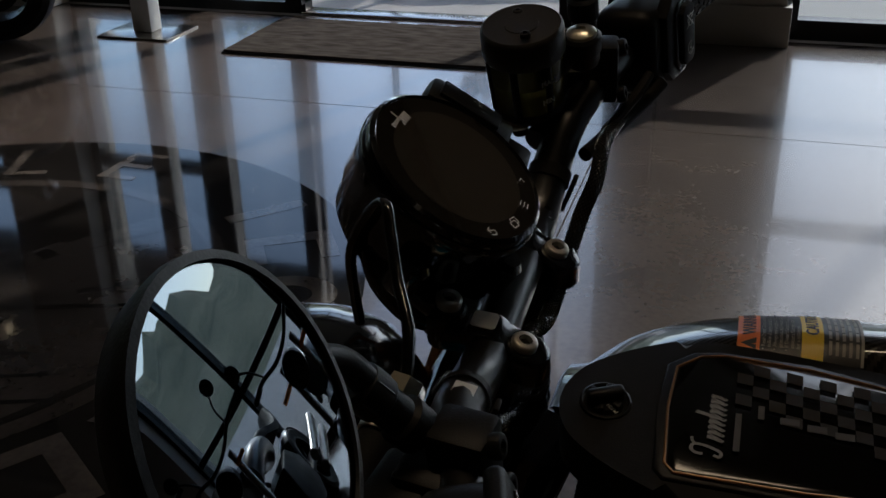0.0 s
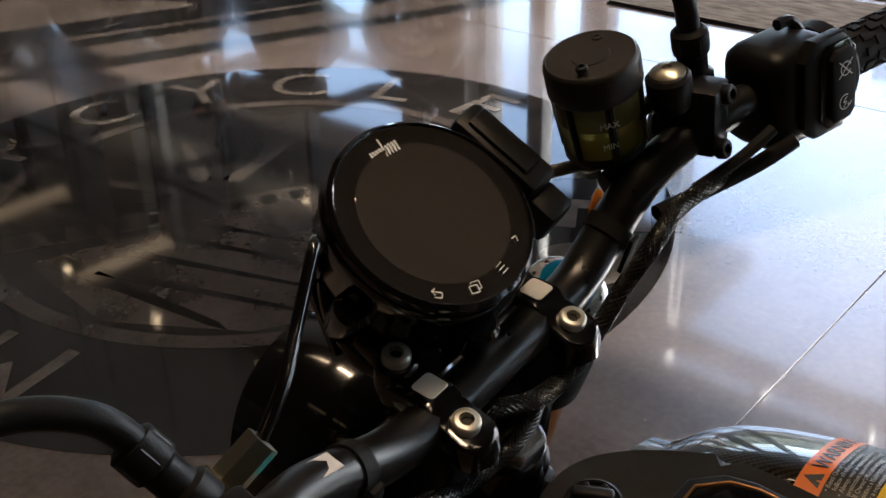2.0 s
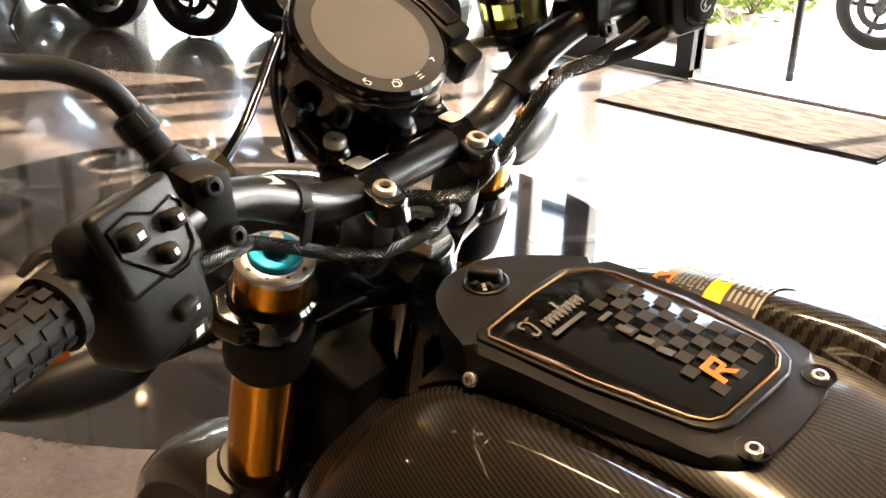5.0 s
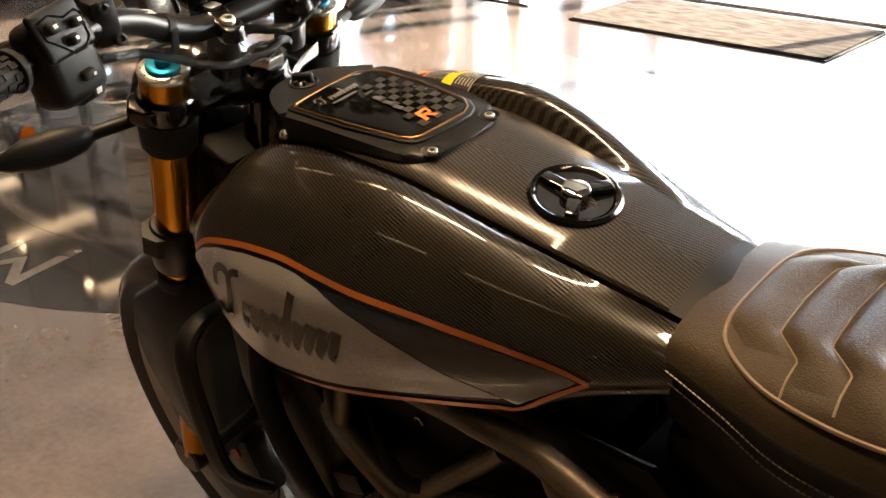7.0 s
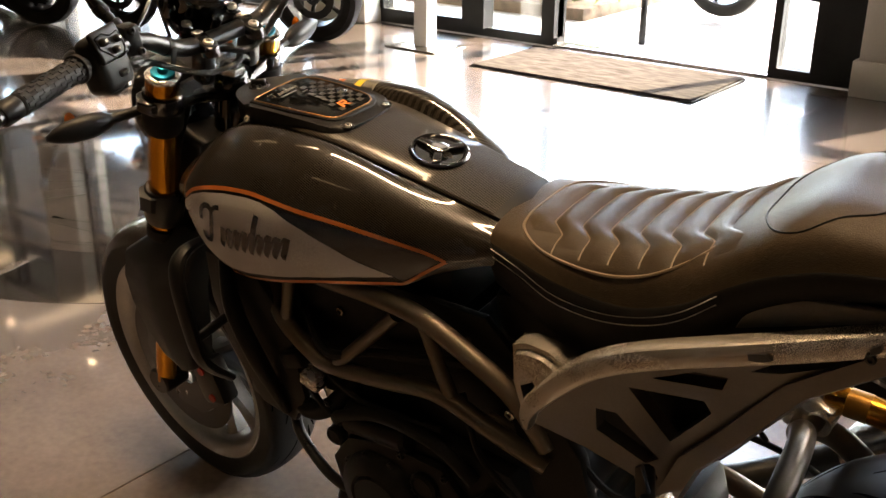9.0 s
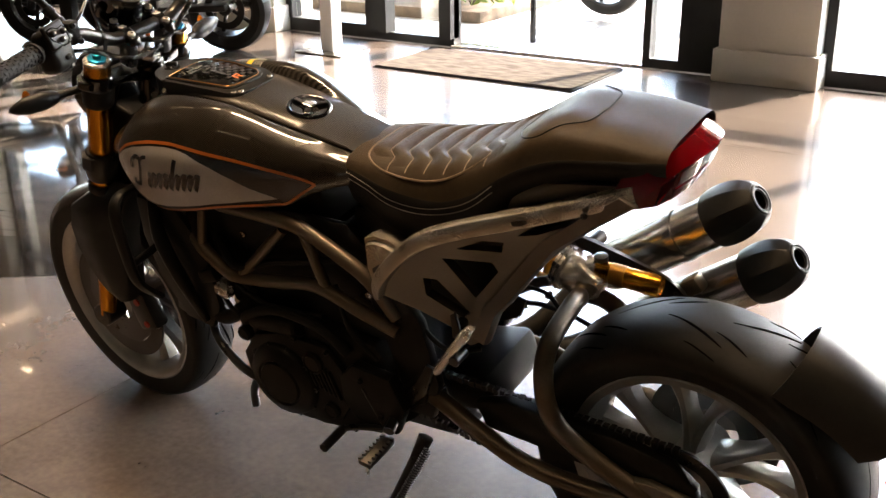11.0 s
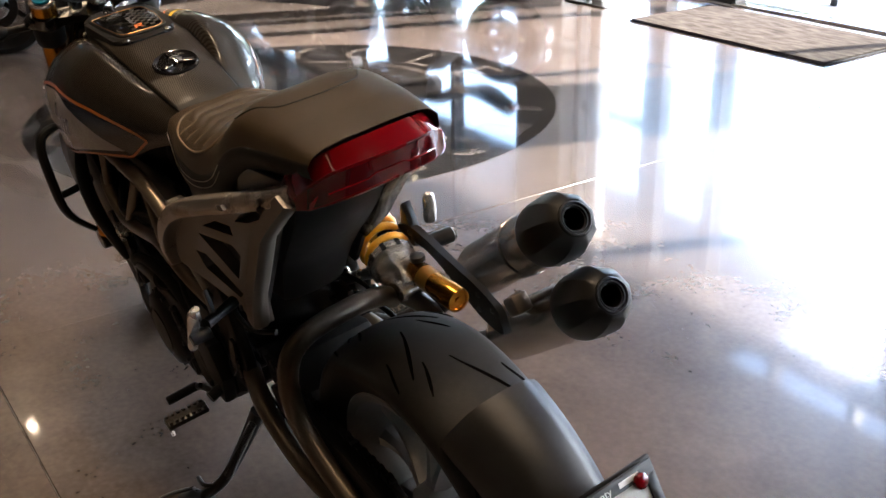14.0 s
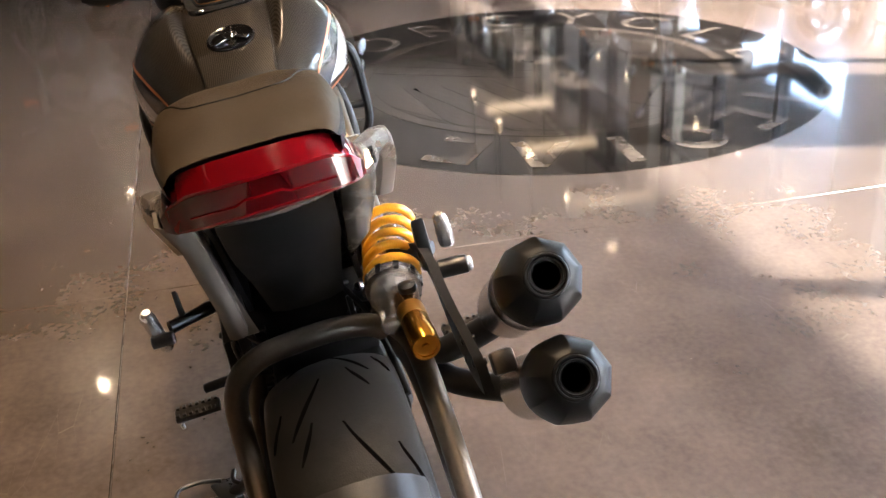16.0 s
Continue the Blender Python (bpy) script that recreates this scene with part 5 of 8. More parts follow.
fork = P("fork", rod(on_fork(0.02, 1), on_fork(0.33, 1), 0.0265, seg=28), M_GOLD, None, "gold anodised front fork")
for s in (1, -1):
    if s < 0:
        P("fork_tube", rod(on_fork(0.02, s), on_fork(0.33, s), 0.0265, seg=28), M_GOLD, fork)
    # cap with its ring of small holes and the blue adjuster
    ck = P("fork_cap", lathe([(0.0285, 0.007), (0.0290, 0.005), (0.0290, 0.002), (0.027, 0.0), (0.020, -0.001)], on_fork(0.0, s), FA, 32, cap=(True, True)), M_ALLOY, fork, "machined fork cap")
    P("cap_collar", lathe([(0.0282, 0.0065), (0.0282, 0.030), (0.0275, 0.036)], on_fork(0.0, s), FA, 32), M_GOLD, ck)
    P("adjuster", lathe([(0.0195, 0.0), (0.0195, -0.005), (0.017, -0.006), (0.009, -0.006), (0.009, -0.014), (0.007, -0.015)], on_fork(0.0, s), FA, 24), M_BLUE, ck, "turquoise anodised adjuster")
    P("adjuster_screw", lathe([(0.005, -0.015), (0.005, -0.018), (0.002, -0.018)], on_fork(0.0, s), FA, 12), M_BRASS, ck)
    x, y, _ = basis(FA)
    for k in range(10):
        a = 2 * math.pi * k / 10
        p = on_fork(0.0, s) + x * (0.0235 * math.cos(a)) + y * (0.0235 * math.sin(a))
        P("cap_dot", rod(p + FA * 0.001, p - FA * 0.0006, 0.0018, seg=8), M_BLACK, ck)
    # upper clamp, rubber band, lower clamp
    P("yoke_clamp", lathe([(0.0310, 0.032), (0.0335, 0.035), (0.0335, 0.062), (0.031, 0.066)], on_fork(0, s), FA, 30), M_GLOSS, fork)
    P("fork_sleeve", lathe([(0.031, 0.060), (0.0350, 0.063), (0.0345, 0.084), (0.0335, 0.102), (0.030, 0.108)], on_fork(0, s), FA, 32), M_RUBBER, fork, "black rubber sleeve")
    P("lower_clamp", lathe([(0.032, 0.232), (0.036, 0.238), (0.037, 0.262), (0.034, 0.300), (0.030, 0.305)], on_fork(0, s), FA, 28), M_BLACK, fork)
    P("fork_seal", lathe([(0.031, 0.318), (0.032, 0.322), (0.032, 0.338), (0.029, 0.342)], on_fork(0, s), FA, 24), M_RUBBER, fork)
    P("fork_slider", rod(on_fork(0.33, s), on_fork(0.735, s), 0.0215, 0.0215, 24), M_GOLD, fork)
    P("axle_lug", rod((FRONT[0] - 0.005, s * 0.075, FRONT[1]), (FRONT[0] - 0.005, s * 0.135, FRONT[1]), 0.030, seg=24, edge=0.004), M_BLACK, fork)
    P("caliper", box((0.07, 0.045, 0.105), (FRONT[0] - 0.135, s * 0.088, FRONT[1] + 0.03), (0, 15, 0), 0.012), M_BLACK, fork, "black brake caliper")
    for k in (-1, 1):
        P("caliper_bolt", rod((FRONT[0] - 0.14 + 0.008 * k, s * 0.108, FRONT[1] + 0.03 + 0.03 * k), (FRONT[0] - 0.14 + 0.008 * k, s * 0.114, FRONT[1] + 0.03 + 0.03 * k), 0.009, seg=12), mat("red caliper dot", (0.35, 0.02, 0.01), 0.4), fork)
    # broad black guard that runs from the fender down in front of the slider
    f = (lambda b: b) if s > 0 else mirrored
    rows = []
    for x0, x1, z, y in ((1.275, 1.345, 0.704, 0.110), (1.285, 1.430, 0.672, 0.132), (1.302, 1.500, 0.628, 0.146), (1.325, 1.516, 0.575, 0.150), (1.338, 1.514, 0.52, 0.150), (1.352, 1.498, 0.46, 0.148), (1.372, 1.468, 0.405, 0.144), (1.388, 1.440, 0.375, 0.136)):
        rows.append([(x0, y - 0.055, z), (x0 + 0.004, y - 0.012, z), (x0 + 0.014, y, z), ((x0 + x1) / 2, y + 0.004, z), (x1 - 0.014, y, z), (x1 - 0.004, y - 0.012, z), (x1, y - 0.06, z)])
    P("fork_guard", f(loft(rows, closed=False)), M_PLASTIC, fork, "black plastic fork guard", 50)
# filler block added to darken the gap between the fork legs, under the headlight
P("fork_gap_filler", prism([(1.268, 0.862), (1.330, 0.880), (1.398, 0.826), (1.438, 0.705), (1.424, 0.628), (1.362, 0.622), (1.300, 0.705)], -0.080, 0.080, 0.018, seg=3), M_PLASTIC, fork, "black filler block between the fork legs")
# yokes
yo = Vector((1.262, 0, 0.945))
bm = bmesh.new()
half = [(0.038, 0.114), (0.034, 0.146), (0.014, 0.161), (-0.006, 0.154), (-0.015, 0.139), (-0.021, 0.101), (-0.027, 0.064), (-0.034, 0.047), (-0.047, 0.031), (-0.060, 0.018)]
outl = [(x, -y) for x, y in half] + [(-0.066, 0.0)] + half[::-1] + [(0.010, 0.07), (0.020, 0.0), (0.010, -0.07)]
ym = frame_of(Vector((1.290, 0, 0.953)), (0.947, 0, 0.322), (0, 1, 0))
a = [bm.verts.new(ym @ Vector((x, y, 0.010))) for x, y in outl]
b = [bm.verts.new(ym @ Vector((x, y, -0.011))) for x, y in outl]
top, low = bm.faces.new(a), bm.faces.new(b[::-1])
for k in range(len(a)):
    bm.faces.new((a[k], b[k], b[(k + 1) % len(a)], a[(k + 1) % len(a)]))
bmesh.ops.bevel(bm, geom=list(top.edges) + list(low.edges), offset=0.004, segments=3, profile=0.5, affect="EDGES")
yoke = P("top_yoke", bm, M_GLOSS, fork, "glossy black top yoke")
bm = bmesh.new()
ym2 = frame_of(Vector((1.290, 0, 0.953)) + FA * 0.20, (0.947, 0, 0.322), (0, 1, 0))
a = [bm.verts.new(ym2 @ Vector((x, y, 0.012))) for x, y in outl]
b = [bm.verts.new(ym2 @ Vector((x, y, -0.018))) for x, y in outl]
bm.faces.new(a), bm.faces.new(b[::-1])
for k in range(len(a)):
    bm.faces.new((a[k], b[k], b[(k + 1) % len(a)], a[(k + 1) % len(a)]))
P("lower_yoke", bm, M_BLACK, fork)
st = Vector((1.254, 0, 0.954))
P("stem_collar", lathe([(0.030, -0.012), (0.030, 0.004), (0.027, 0.008), (0.026, 0.016), (0.024, 0.018)], st, -FA, 36), M_GLOSS, yoke, "glossy black stem collar")
P("stem_nut", lathe([(0.0225, 0.017), (0.0225, 0.027), (0.0205, 0.030), (0.0145, 0.030), (0.0135, 0.027), (0.0135, 0.021)], st, -FA, 6), M_ALLOY, yoke, "hexagonal steering stem nut")
P("stem_cap", lathe([(0.0135, 0.020), (0.0135, 0.027), (0.0115, 0.030), (0.004, 0.031)], st, -FA, 28), M_GLOSS, yoke)
P("stem", rod(st, st + FA * 0.22, 0.027, seg=28), M_GLOSS, yoke)

# handlebar -------------------------------------------------------------------
BAR = [(1.250, 0, 1.034), (1.250, 0.060, 1.034), (1.250, 0.090, 1.039), (1.248, 0.120, 1.053), (1.241, 0.155, 1.073), (1.224, 0.20, 1.088), (1.203, 0.27, 1.090), (1.170, 0.38, 1.088), (1.138, 0.475, 1.086)]
RIGHT_UP = [(0.0, 0.0), (0.09, 0.0), (0.15, 0.006), (0.20, 0.009), (0.48, 0.009)]     # the right half stands a little higher
full = [(x, -y, z + lerp(RIGHT_UP, y)) for x, y, z in BAR[:0:-1]] + BAR
bars = P("handlebar", tube(full, [0.011, 0.011, 0.0112, 0.0125, 0.0138, 0.0143, 0.0143, 0.0143, 0.0143, 0.0143, 0.0143, 0.0143, 0.0138, 0.0125, 0.0112, 0.011, 0.011], 20, 7), M_BLACK, None, "satin black tapered handlebar")


def along_bar(y):
    s = 1 if y >= 0 else -1
    p = [(abs(b), a, c) for a, b, c in BAR]
    return Vector((curve([(b, a) for b, a, _ in p], abs(y)), y, curve([(b, c) for b, _, c in p], abs(y)) + (lerp(RIGHT_UP, -y) if y < 0 else 0.0)))


def bar_dir(y):
    return (along_bar(y + 0.005) - along_bar(y - 0.005)).normalized()


bm = box((0.0080, 0.0060, 0.0032))
shade(bm)
GRIP_BLOCK = bpy.data.meshes.new("grip_block")
bm.to_mesh(GRIP_BLOCK)
bm.free()
GRIP_BLOCK.materials.append(M_RUBBER)
for s in (1, -1):
    # clamp arm over the bar, from the riser's bolt to the bracket of the display
    rows = []
    for k in range(27):
        u = k / 26
        x = 1.2135 + 0.0775 * u
        end = min(u, 1 - u) * 0.0775
        w = (0.0155 - 0.0030 * u) * math.sqrt(max(1 - (1 - min(end / 0.0125, 1)) ** 2, 0.02)) * (1 - 0.10 * math.sin(math.pi * u) ** 2)
        z = lerp([(1.2135, 1.0315), (1.236, 1.0405), (1.246, 1.0500), (1.256, 1.0520), (1.268, 1.0515), (1.291, 1.0545)], x)
        low = lerp([(1.2135, 1.016), (1.236, 1.018), (1.243, 1.036), (1.291, 1.036)], x)
        c = 0.0495 * s
        rows.append([(x, c - w, low), (x, c - w, z - 0.004), (x, c - w * 0.86, z - 0.0008), (x, c - w * 0.6, z), (x, c + w * 0.6, z), (x, c + w * 0.86, z - 0.0008), (x, c + w, z - 0.004), (x, c + w, low)])
    cl = P("bar_clamp", loft(rows), M_GLOSS, bars, "glossy black handlebar clamp", 40)
    P("clamp_riser", box((0.036, 0.026, 0.062), (1.254, 0.0495 * s, 0.996), (0, -18, 0), 0.008), M_BLACK, cl)
    P("washer", lathe([(0.0112, 0), (0.0112, 0.001)], (1.2300, 0.0500 * s, 1.0358), (-0.3, 0, 0.95), 24), M_BLACK, cl)
    bolt((1.2300, 0.0500 * s, 1.0366), (-0.3, 0, 0.95), 0.0084, 0.0062, cl, M_BOLT)
    P("washer", lathe([(0.0125, -0.018), (0.0125, 0.0), (0.0108, 0.0022)], (1.2765, 0.0495 * s, 1.0600), (-0.25, 0, 1.0), 24), M_GLOSS, cl)
    bolt((1.2760, 0.0495 * s, 1.0620), (-0.25, 0, 1.0), 0.0084, 0.0060, cl, M_BOLT)
    c = Vector((1.2535, 0.0490 * s, 1.0527))
    P("sticker", rounded(0.0160, 0.0150, 0.0028, 0.0006, pose(*c, 0, -5, 0)), M_PAPER, cl, "small white sticker")
    # grip with its raised blocks, bar end weight
    g0, g1 = 0.310 * s, 0.432 * s
    grip = P("grip", rod(along_bar(g0), along_bar(g1), 0.0158, 0.0162, 24, edge=0.002), M_RUBBER, bars, "black rubber grip with raised blocks")
    d = bar_dir((g0 + g1) / 2)
    bx, by, bz = basis(d)
    for i in range(11):
        for k in range(10):
            a = 2 * math.pi * (k + 0.5 * (i % 2)) / 10
            c = along_bar(g0 + (g1 - g0) * (0.07 + 0.87 * i / 10))
            o = bx * math.cos(a) + by * math.sin(a)
            m = frame_of(c + o * 0.0160, bz, o.cross(bz))
            bl = new("grip_block", GRIP_BLOCK)
            bl.parent, bl.matrix_basis = grip, m
    P("grip_collar", lathe([(0.016, 0), (0.021, 0.002), (0.021, 0.008), (0.016, 0.010)], along_bar(g0 - 0.004 * s), bz * s if bz.y * s > 0 else -bz * s, 24), M_RUBBER, grip)
    e = along_bar(0.434 * s)
    o = (along_bar(0.475 * s) - along_bar(0.44 * s)).normalized()
    P("bar_end", lathe([(0.013, 0), (0.0165, 0.002), (0.0165, 0.030), (0.0135, 0.034), (0.006, 0.034), (0.005, 0.030)], e, o, 24), M_PLASTIC, bars, "black bar end weight")
# gauge ------------------------------------------------------------------------
GC, GN = Vector((1.280, -0.001, 1.128)), Vector((-0.579, -0.015, 0.814)).normalized()
gm = frame_of(GC, (0, -1, 0), (0.82, 0, 0.57))
gauge = P("display", lathe([(0.030, -0.072), (0.046, -0.068), (0.0525, -0.060), (0.0550, -0.046), (0.0575, -0.040), (0.0580, -0.024), (0.0600, -0.020), (0.0605, -0.004), (0.0600, 0.000), (0.0575, 0.0022), (0.0560, 0.0005)], GC, GN, 64, cap=(True, False)), M_GLOSS, None, "round glossy black instrument display")
P("display_ring", lathe([(0.0612, -0.012), (0.0618, -0.010), (0.0618, -0.007), (0.0612, -0.005)], GC, GN, 64, cap=(False, False)), M_GLOSS, gauge)
P("display_glass", lathe([(0.0562, 0.0), (0.0562, 0.0008)], GC, GN, 64), M_SCREEN_RING, gauge, "dark display glass")
P("display_panel", lathe([(0.0445, 0.0008), (0.0445, 0.0010)], GC, GN, 64), M_SCREEN_IN, gauge)


def on_glass(bm, u, v):
    return bm.verts.new(gm @ Vector((-0.0125 + u, 0.0415 + v - u * 0.08, 0.0014)))


emblem(on_glass, 0.0265, 0.0125, M_ICON, gauge, "emblem", "pale script emblem on the display", 0.9)


def icon(points, at, turn=0.0, w=0.0007):
    """A printed line on the display."""
    m = gm @ pose(at[0], at[1], 0.0014, 0, 0, turn)
    bm = bmesh.new()
    for (a, b), (c, d) in zip(points, points[1:]):
        h = math.hypot(c - a, d - b) or 1
        nx, ny = -(d - b) / h * w / 2, (c - a) / h * w / 2
        bm.faces.new([bm.verts.new(m @ Vector(q)) for q in ((a + nx, b + ny, 0), (c + nx, d + ny, 0), (c - nx, d - ny, 0), (a - nx, b - ny, 0))])
    return bm


k = 0.0025
for pts, at, turn in (([(-k * 0.6, k * 0.8), (k * 0.6, 0), (-k * 0.6, -k * 0.8)], (0.0258, -0.0395), 32),
                      ([(-k, k), (k, k)], (0.0050, -0.0473), 6), ([(-k, 0), (k, 0)], (0.0050, -0.0473), 6), ([(-k, -k), (k, -k)], (0.0050, -0.0473), 6),
                      ([(-k, -k), (-k, 0.7 * k), (k, 0.7 * k), (k, -k), (-k, -k)], (-0.0176, -0.0461), -21), ([(-0.3 * k, 0.7 * k), (-0.3 * k, 1.5 * k), (1.8 * k, 1.5 * k), (1.8 * k, -0.3 * k), (k, -0.3 * k)], (-0.0176, -0.0461), -21),
                      ([(-k * 0.4, k * 1.3), (-k * 1.2, k * 0.5), (-k * 0.4, -k * 0.3)], (-0.0368, -0.0358), -44), ([(-k * 1.2, k * 0.5), (k, k * 0.5), (k * 1.2, 0), (k, -k * 0.8), (-k * 0.6, -k * 0.8)], (-0.0368, -0.0358), -44)):
    P("icon", icon(pts, at, turn), M_ICON, gauge)
# bracket, side socket box, cable
P("display_bracket", box((0.12, 0.055, 0.012), m=gm @ pose(0, -0.035, -0.058), bevel=0.005), M_GLOSS, gauge)
for s in (1, -1):
    P("display_bracket", tube([(1.285, 0.046 * s, 1.047), (1.30, 0.050 * s, 1.055), (1.315, 0.050 * s, 1.075), (1.322, 0.044 * s, 1.095)], 0.010, 12), M_GLOSS, gauge)
for a in (188, 262, 352):
    c = gm @ Vector((0.060 * math.cos(radians(a)), 0.060 * math.sin(radians(a)), -0.040))
    P("housing_lug", lathe([(0.009, -0.016), (0.0115, -0.012), (0.0115, 0.008), (0.008, 0.012)], c, GN, 20), M_GLOSS, gauge)
sock = P("socket_box", box((0.026, 0.066, 0.034), m=gm @ pose(0.080, 0.008, -0.026, 0, 0, 4), bevel=0.005), M_PLASTIC, gauge, "black connector box beside the display")
P("socket_lid", box((0.017, 0.046, 0.004), m=gm @ pose(0.080, 0.010, -0.0082, 0, 0, 4), bevel=0.0015), M_PLASTIC, sock)
P("socket_plug", box((0.024, 0.022, 0.026), m=gm @ pose(0.081, -0.034, -0.030, 0, 0, 4), bevel=0.004), M_PLASTIC, sock)
# headlight -----------------------------------------------------------------------
HL = Vector((1.392, 0, 0.893))
head = P("headlight", lathe([(0.020, -0.070), (0.050, -0.062), (0.075, -0.040), (0.087, -0.010), (0.090, 0.020), (0.090, 0.035), (0.084, 0.038)], HL, (0.98, 0, -0.18), 48, cap=(True, False)), M_GLOSS, None, "round black headlight")
P("headlight_lens", lathe([(0.085, 0.034), (0.070, 0.044), (0.04, 0.050), (0.0, 0.052)], HL, (0.98, 0, -0.18), 48, cap=(False, True)), M_GLASS, head, "clear headlight lens")
P("reflector", lathe([(0.078, 0.030), (0.05, 0.0), (0.01, -0.012)], HL, (0.98, 0, -0.18), 32, cap=(False, True)), M_CHROME, head)
# indicators -----------------------------------------------------------------------


def indicator(base, tip, name="indicator"):
    base, tip = Vector(base), Vector(tip)
    d = (tip - base).normalized()
    ob = P(name, tube([base, base + d * 0.03, base + d * 0.06], 0.0085, 10, 3), M_PLASTIC, None, "black indicator with an amber lens")
    rows = []
    x, y, z = basis(d)
    L = (tip - base).length - 0.05
    for u, w, h in ((0, 0.008, 0.010), (0.12, 0.014, 0.017), (0.35, 0.017, 0.021), (0.65, 0.015, 0.019), (0.88, 0.009, 0.012), (1.0, 0.003, 0.004)):
        c = base + d * (0.05 + L * u)
        rows.append([c + Vector((w * math.cos(a), 0, h * math.sin(a))) for a in [2 * math.pi * q / 12 for q in range(12)]])
    P("indicator_body", loft(rows), M_PLASTIC, ob)
    return ob


for s in (1, -1):
    i1 = indicator((1.315, 0.150 * s, 0.945), (1.345, 0.305 * s, 0.950))
    P("indicator_lens", lathe([(0.012, 0), (0.010, 0.003), (0.0, 0.004)], (1.350, 0.255 * s, 0.949), (1, 0, 0), 16, squash=2.2, cap=(True, True)), M_AMBER, i1, "amber lens")
# front fender
rows = []
for i in range(23):
    a = radians(12 + 128 * i / 22)
    r = 0.313
    w = 0.066 - 0.014 * abs(i / 11 - 1) ** 3
    c = Vector((FRONT[0], 0, FRONT[1]))
    row = []
    for k in range(11):
        b = radians(-90 + 18 * k)
        rr = r - 0.034 * (1 - math.cos(b)) ** 1.2
        row.append((c.x + rr * math.cos(a), w * math.sin(b), c.z + rr * math.sin(a)))
    rows.append(row)
fender = P("front_fender", loft(rows, closed=False), M_CARBON, None, "glossy carbon front fender", 60)
so = fender.modifiers.new("thick", "SOLIDIFY")
so.thickness = 0.003
fender.matrix_basis = front_wheel.matrix_basis.copy()
for s in (1, -1):
    P("fender_stay", box((0.11, 0.012, 0.05), (1.43, 0.078 * s, 0.585), (0, 18, 0), 0.004), M_PLASTIC, fender)

# swingarm ----------------------------------------------------------------------
swing = P("swingarm", tube([(0.53, 0.118, 0.385), (0.45, 0.140, 0.372), (0.39, 0.150, 0.350), (0.285, 0.152, 0.306), (0.16, 0.148, 0.290), (0.03, 0.142, 0.293)], 0.0185, 16), M_BRONZE, None, "titanium painted tubular swingarm")
P("swingarm_tube", tube([(0.285, -0.100, 0.530), (0.272, -0.075, 0.553), (0.258, -0.02, 0.570), (0.248, 0.05, 0.574), (0.244, 0.095, 0.568), (0.240, 0.128, 0.548), (0.236, 0.146, 0.512), (0.228, 0.152, 0.465), (0.205, 0.153, 0.420), (0.15, 0.152, 0.378), (0.085, 0.148, 0.338), (0.035, 0.144, 0.312)], 0.0185, 18, 7), M_BRONZE, swing)
P("swingarm_tube", tube([(0.29, -0.115, 0.535), (0.24, -0.140, 0.51), (0.16, -0.146, 0.44), (0.08, -0.146, 0.37), (0.02, -0.144, 0.318)], 0.0185, 16), M_BRONZE, swing)
P("swingarm_tube", tube([(0.53, -0.118, 0.385), (0.42, -0.142, 0.355), (0.25, -0.148, 0.302), (0.03, -0.142, 0.293)], 0.0185, 16), M_BRONZE, swing)
for s in (1, -1):
    P("axle_plate", prism([(0.075, 0.345), (0.035, 0.352), (-0.06, 0.335), (-0.075, 0.312), (-0.06, 0.288), (0.03, 0.268), (0.08, 0.272)], 0.132 * s if s > 0 else -0.152, 0.152 if s > 0 else -0.132, 0.004), M_GREY, swing)
    P("axle_nut", rod((0, 0.152 * s, REAR[1]), (0, 0.166 * s, REAR[1]), 0.016, seg=6), M_ALLOY, swing)
P("pivot", rod((0.525, -0.15, 0.385), (0.525, 0.15, 0.385), 0.022, seg=20, edge=0.003), M_BLACK, swing)
P("swingarm_block", box((0.12, 0.20, 0.09), (0.44, 0, 0.385), (0, 12, 0), 0.02), M_ENGINE, swing)
# chain, guard and sprocket on the left
P("chain_guard", prism([(0.40, 0.400), (0.33, 0.425), (0.10, 0.412), (0.0, 0.390), (-0.045, 0.350), (-0.05, 0.300), (-0.02, 0.300), (0.05, 0.325), (0.38, 0.345)], 0.106, 0.132, 0.005), M_PLASTIC, swing, "black chain guard")
sp = P("sprocket", lathe([(0.070, -0.003), (0.098, -0.003), (0.098, 0.003), (0.070, 0.003), (0.070, -0.003)], (REAR[0], 0.104, REAR[1]), (0, 1, 0), 42, cap=(False, False)), M_BLACK, rear_wheel)
bm = bmesh.new()
for z0, z1 in ((0.408, 0.428), (0.214, 0.300)):
    for k in range(44):
        u = k / 43
        x = 0.0 + 0.58 * u
        z = z0 + (z1 - z0) * u
        box((0.0105, 0.014 if k % 2 else 0.010, 0.012), (x, 0.104, z), bevel=0.0, bm=bm)
tagged(P("chain", bm, M_DISC, swing, "drive chain"), kind="stuff")

# rear shock on the right ---------------------------------------------------------
S0, S1 = Vector((0.461, -0.163, 0.605)), Vector((0.262, -0.124, 0.553))
sd = (S1 - S0).normalized()
shock = P("shock_absorber", rod(S0, S0 + sd * 0.12, 0.017, seg=18), M_ALLOY, None, "gold and yellow coil spring shock absorber")
coil = []
x, y, z = basis(sd)
turns, L0, L1 = 4.5, -0.020, 0.120
for k in range(int(turns * 18) + 1):
    a = 2 * math.pi * k / 18
    coil.append(S0 + sd * (L0 + (L1 - L0) * k / (turns * 18)) + x * 0.041 * math.cos(a) + y * 0.041 * math.sin(a))
P("spring", tube(coil, 0.0078, 10, smooth=False), M_YELLOW, shock, "yellow coil spring")
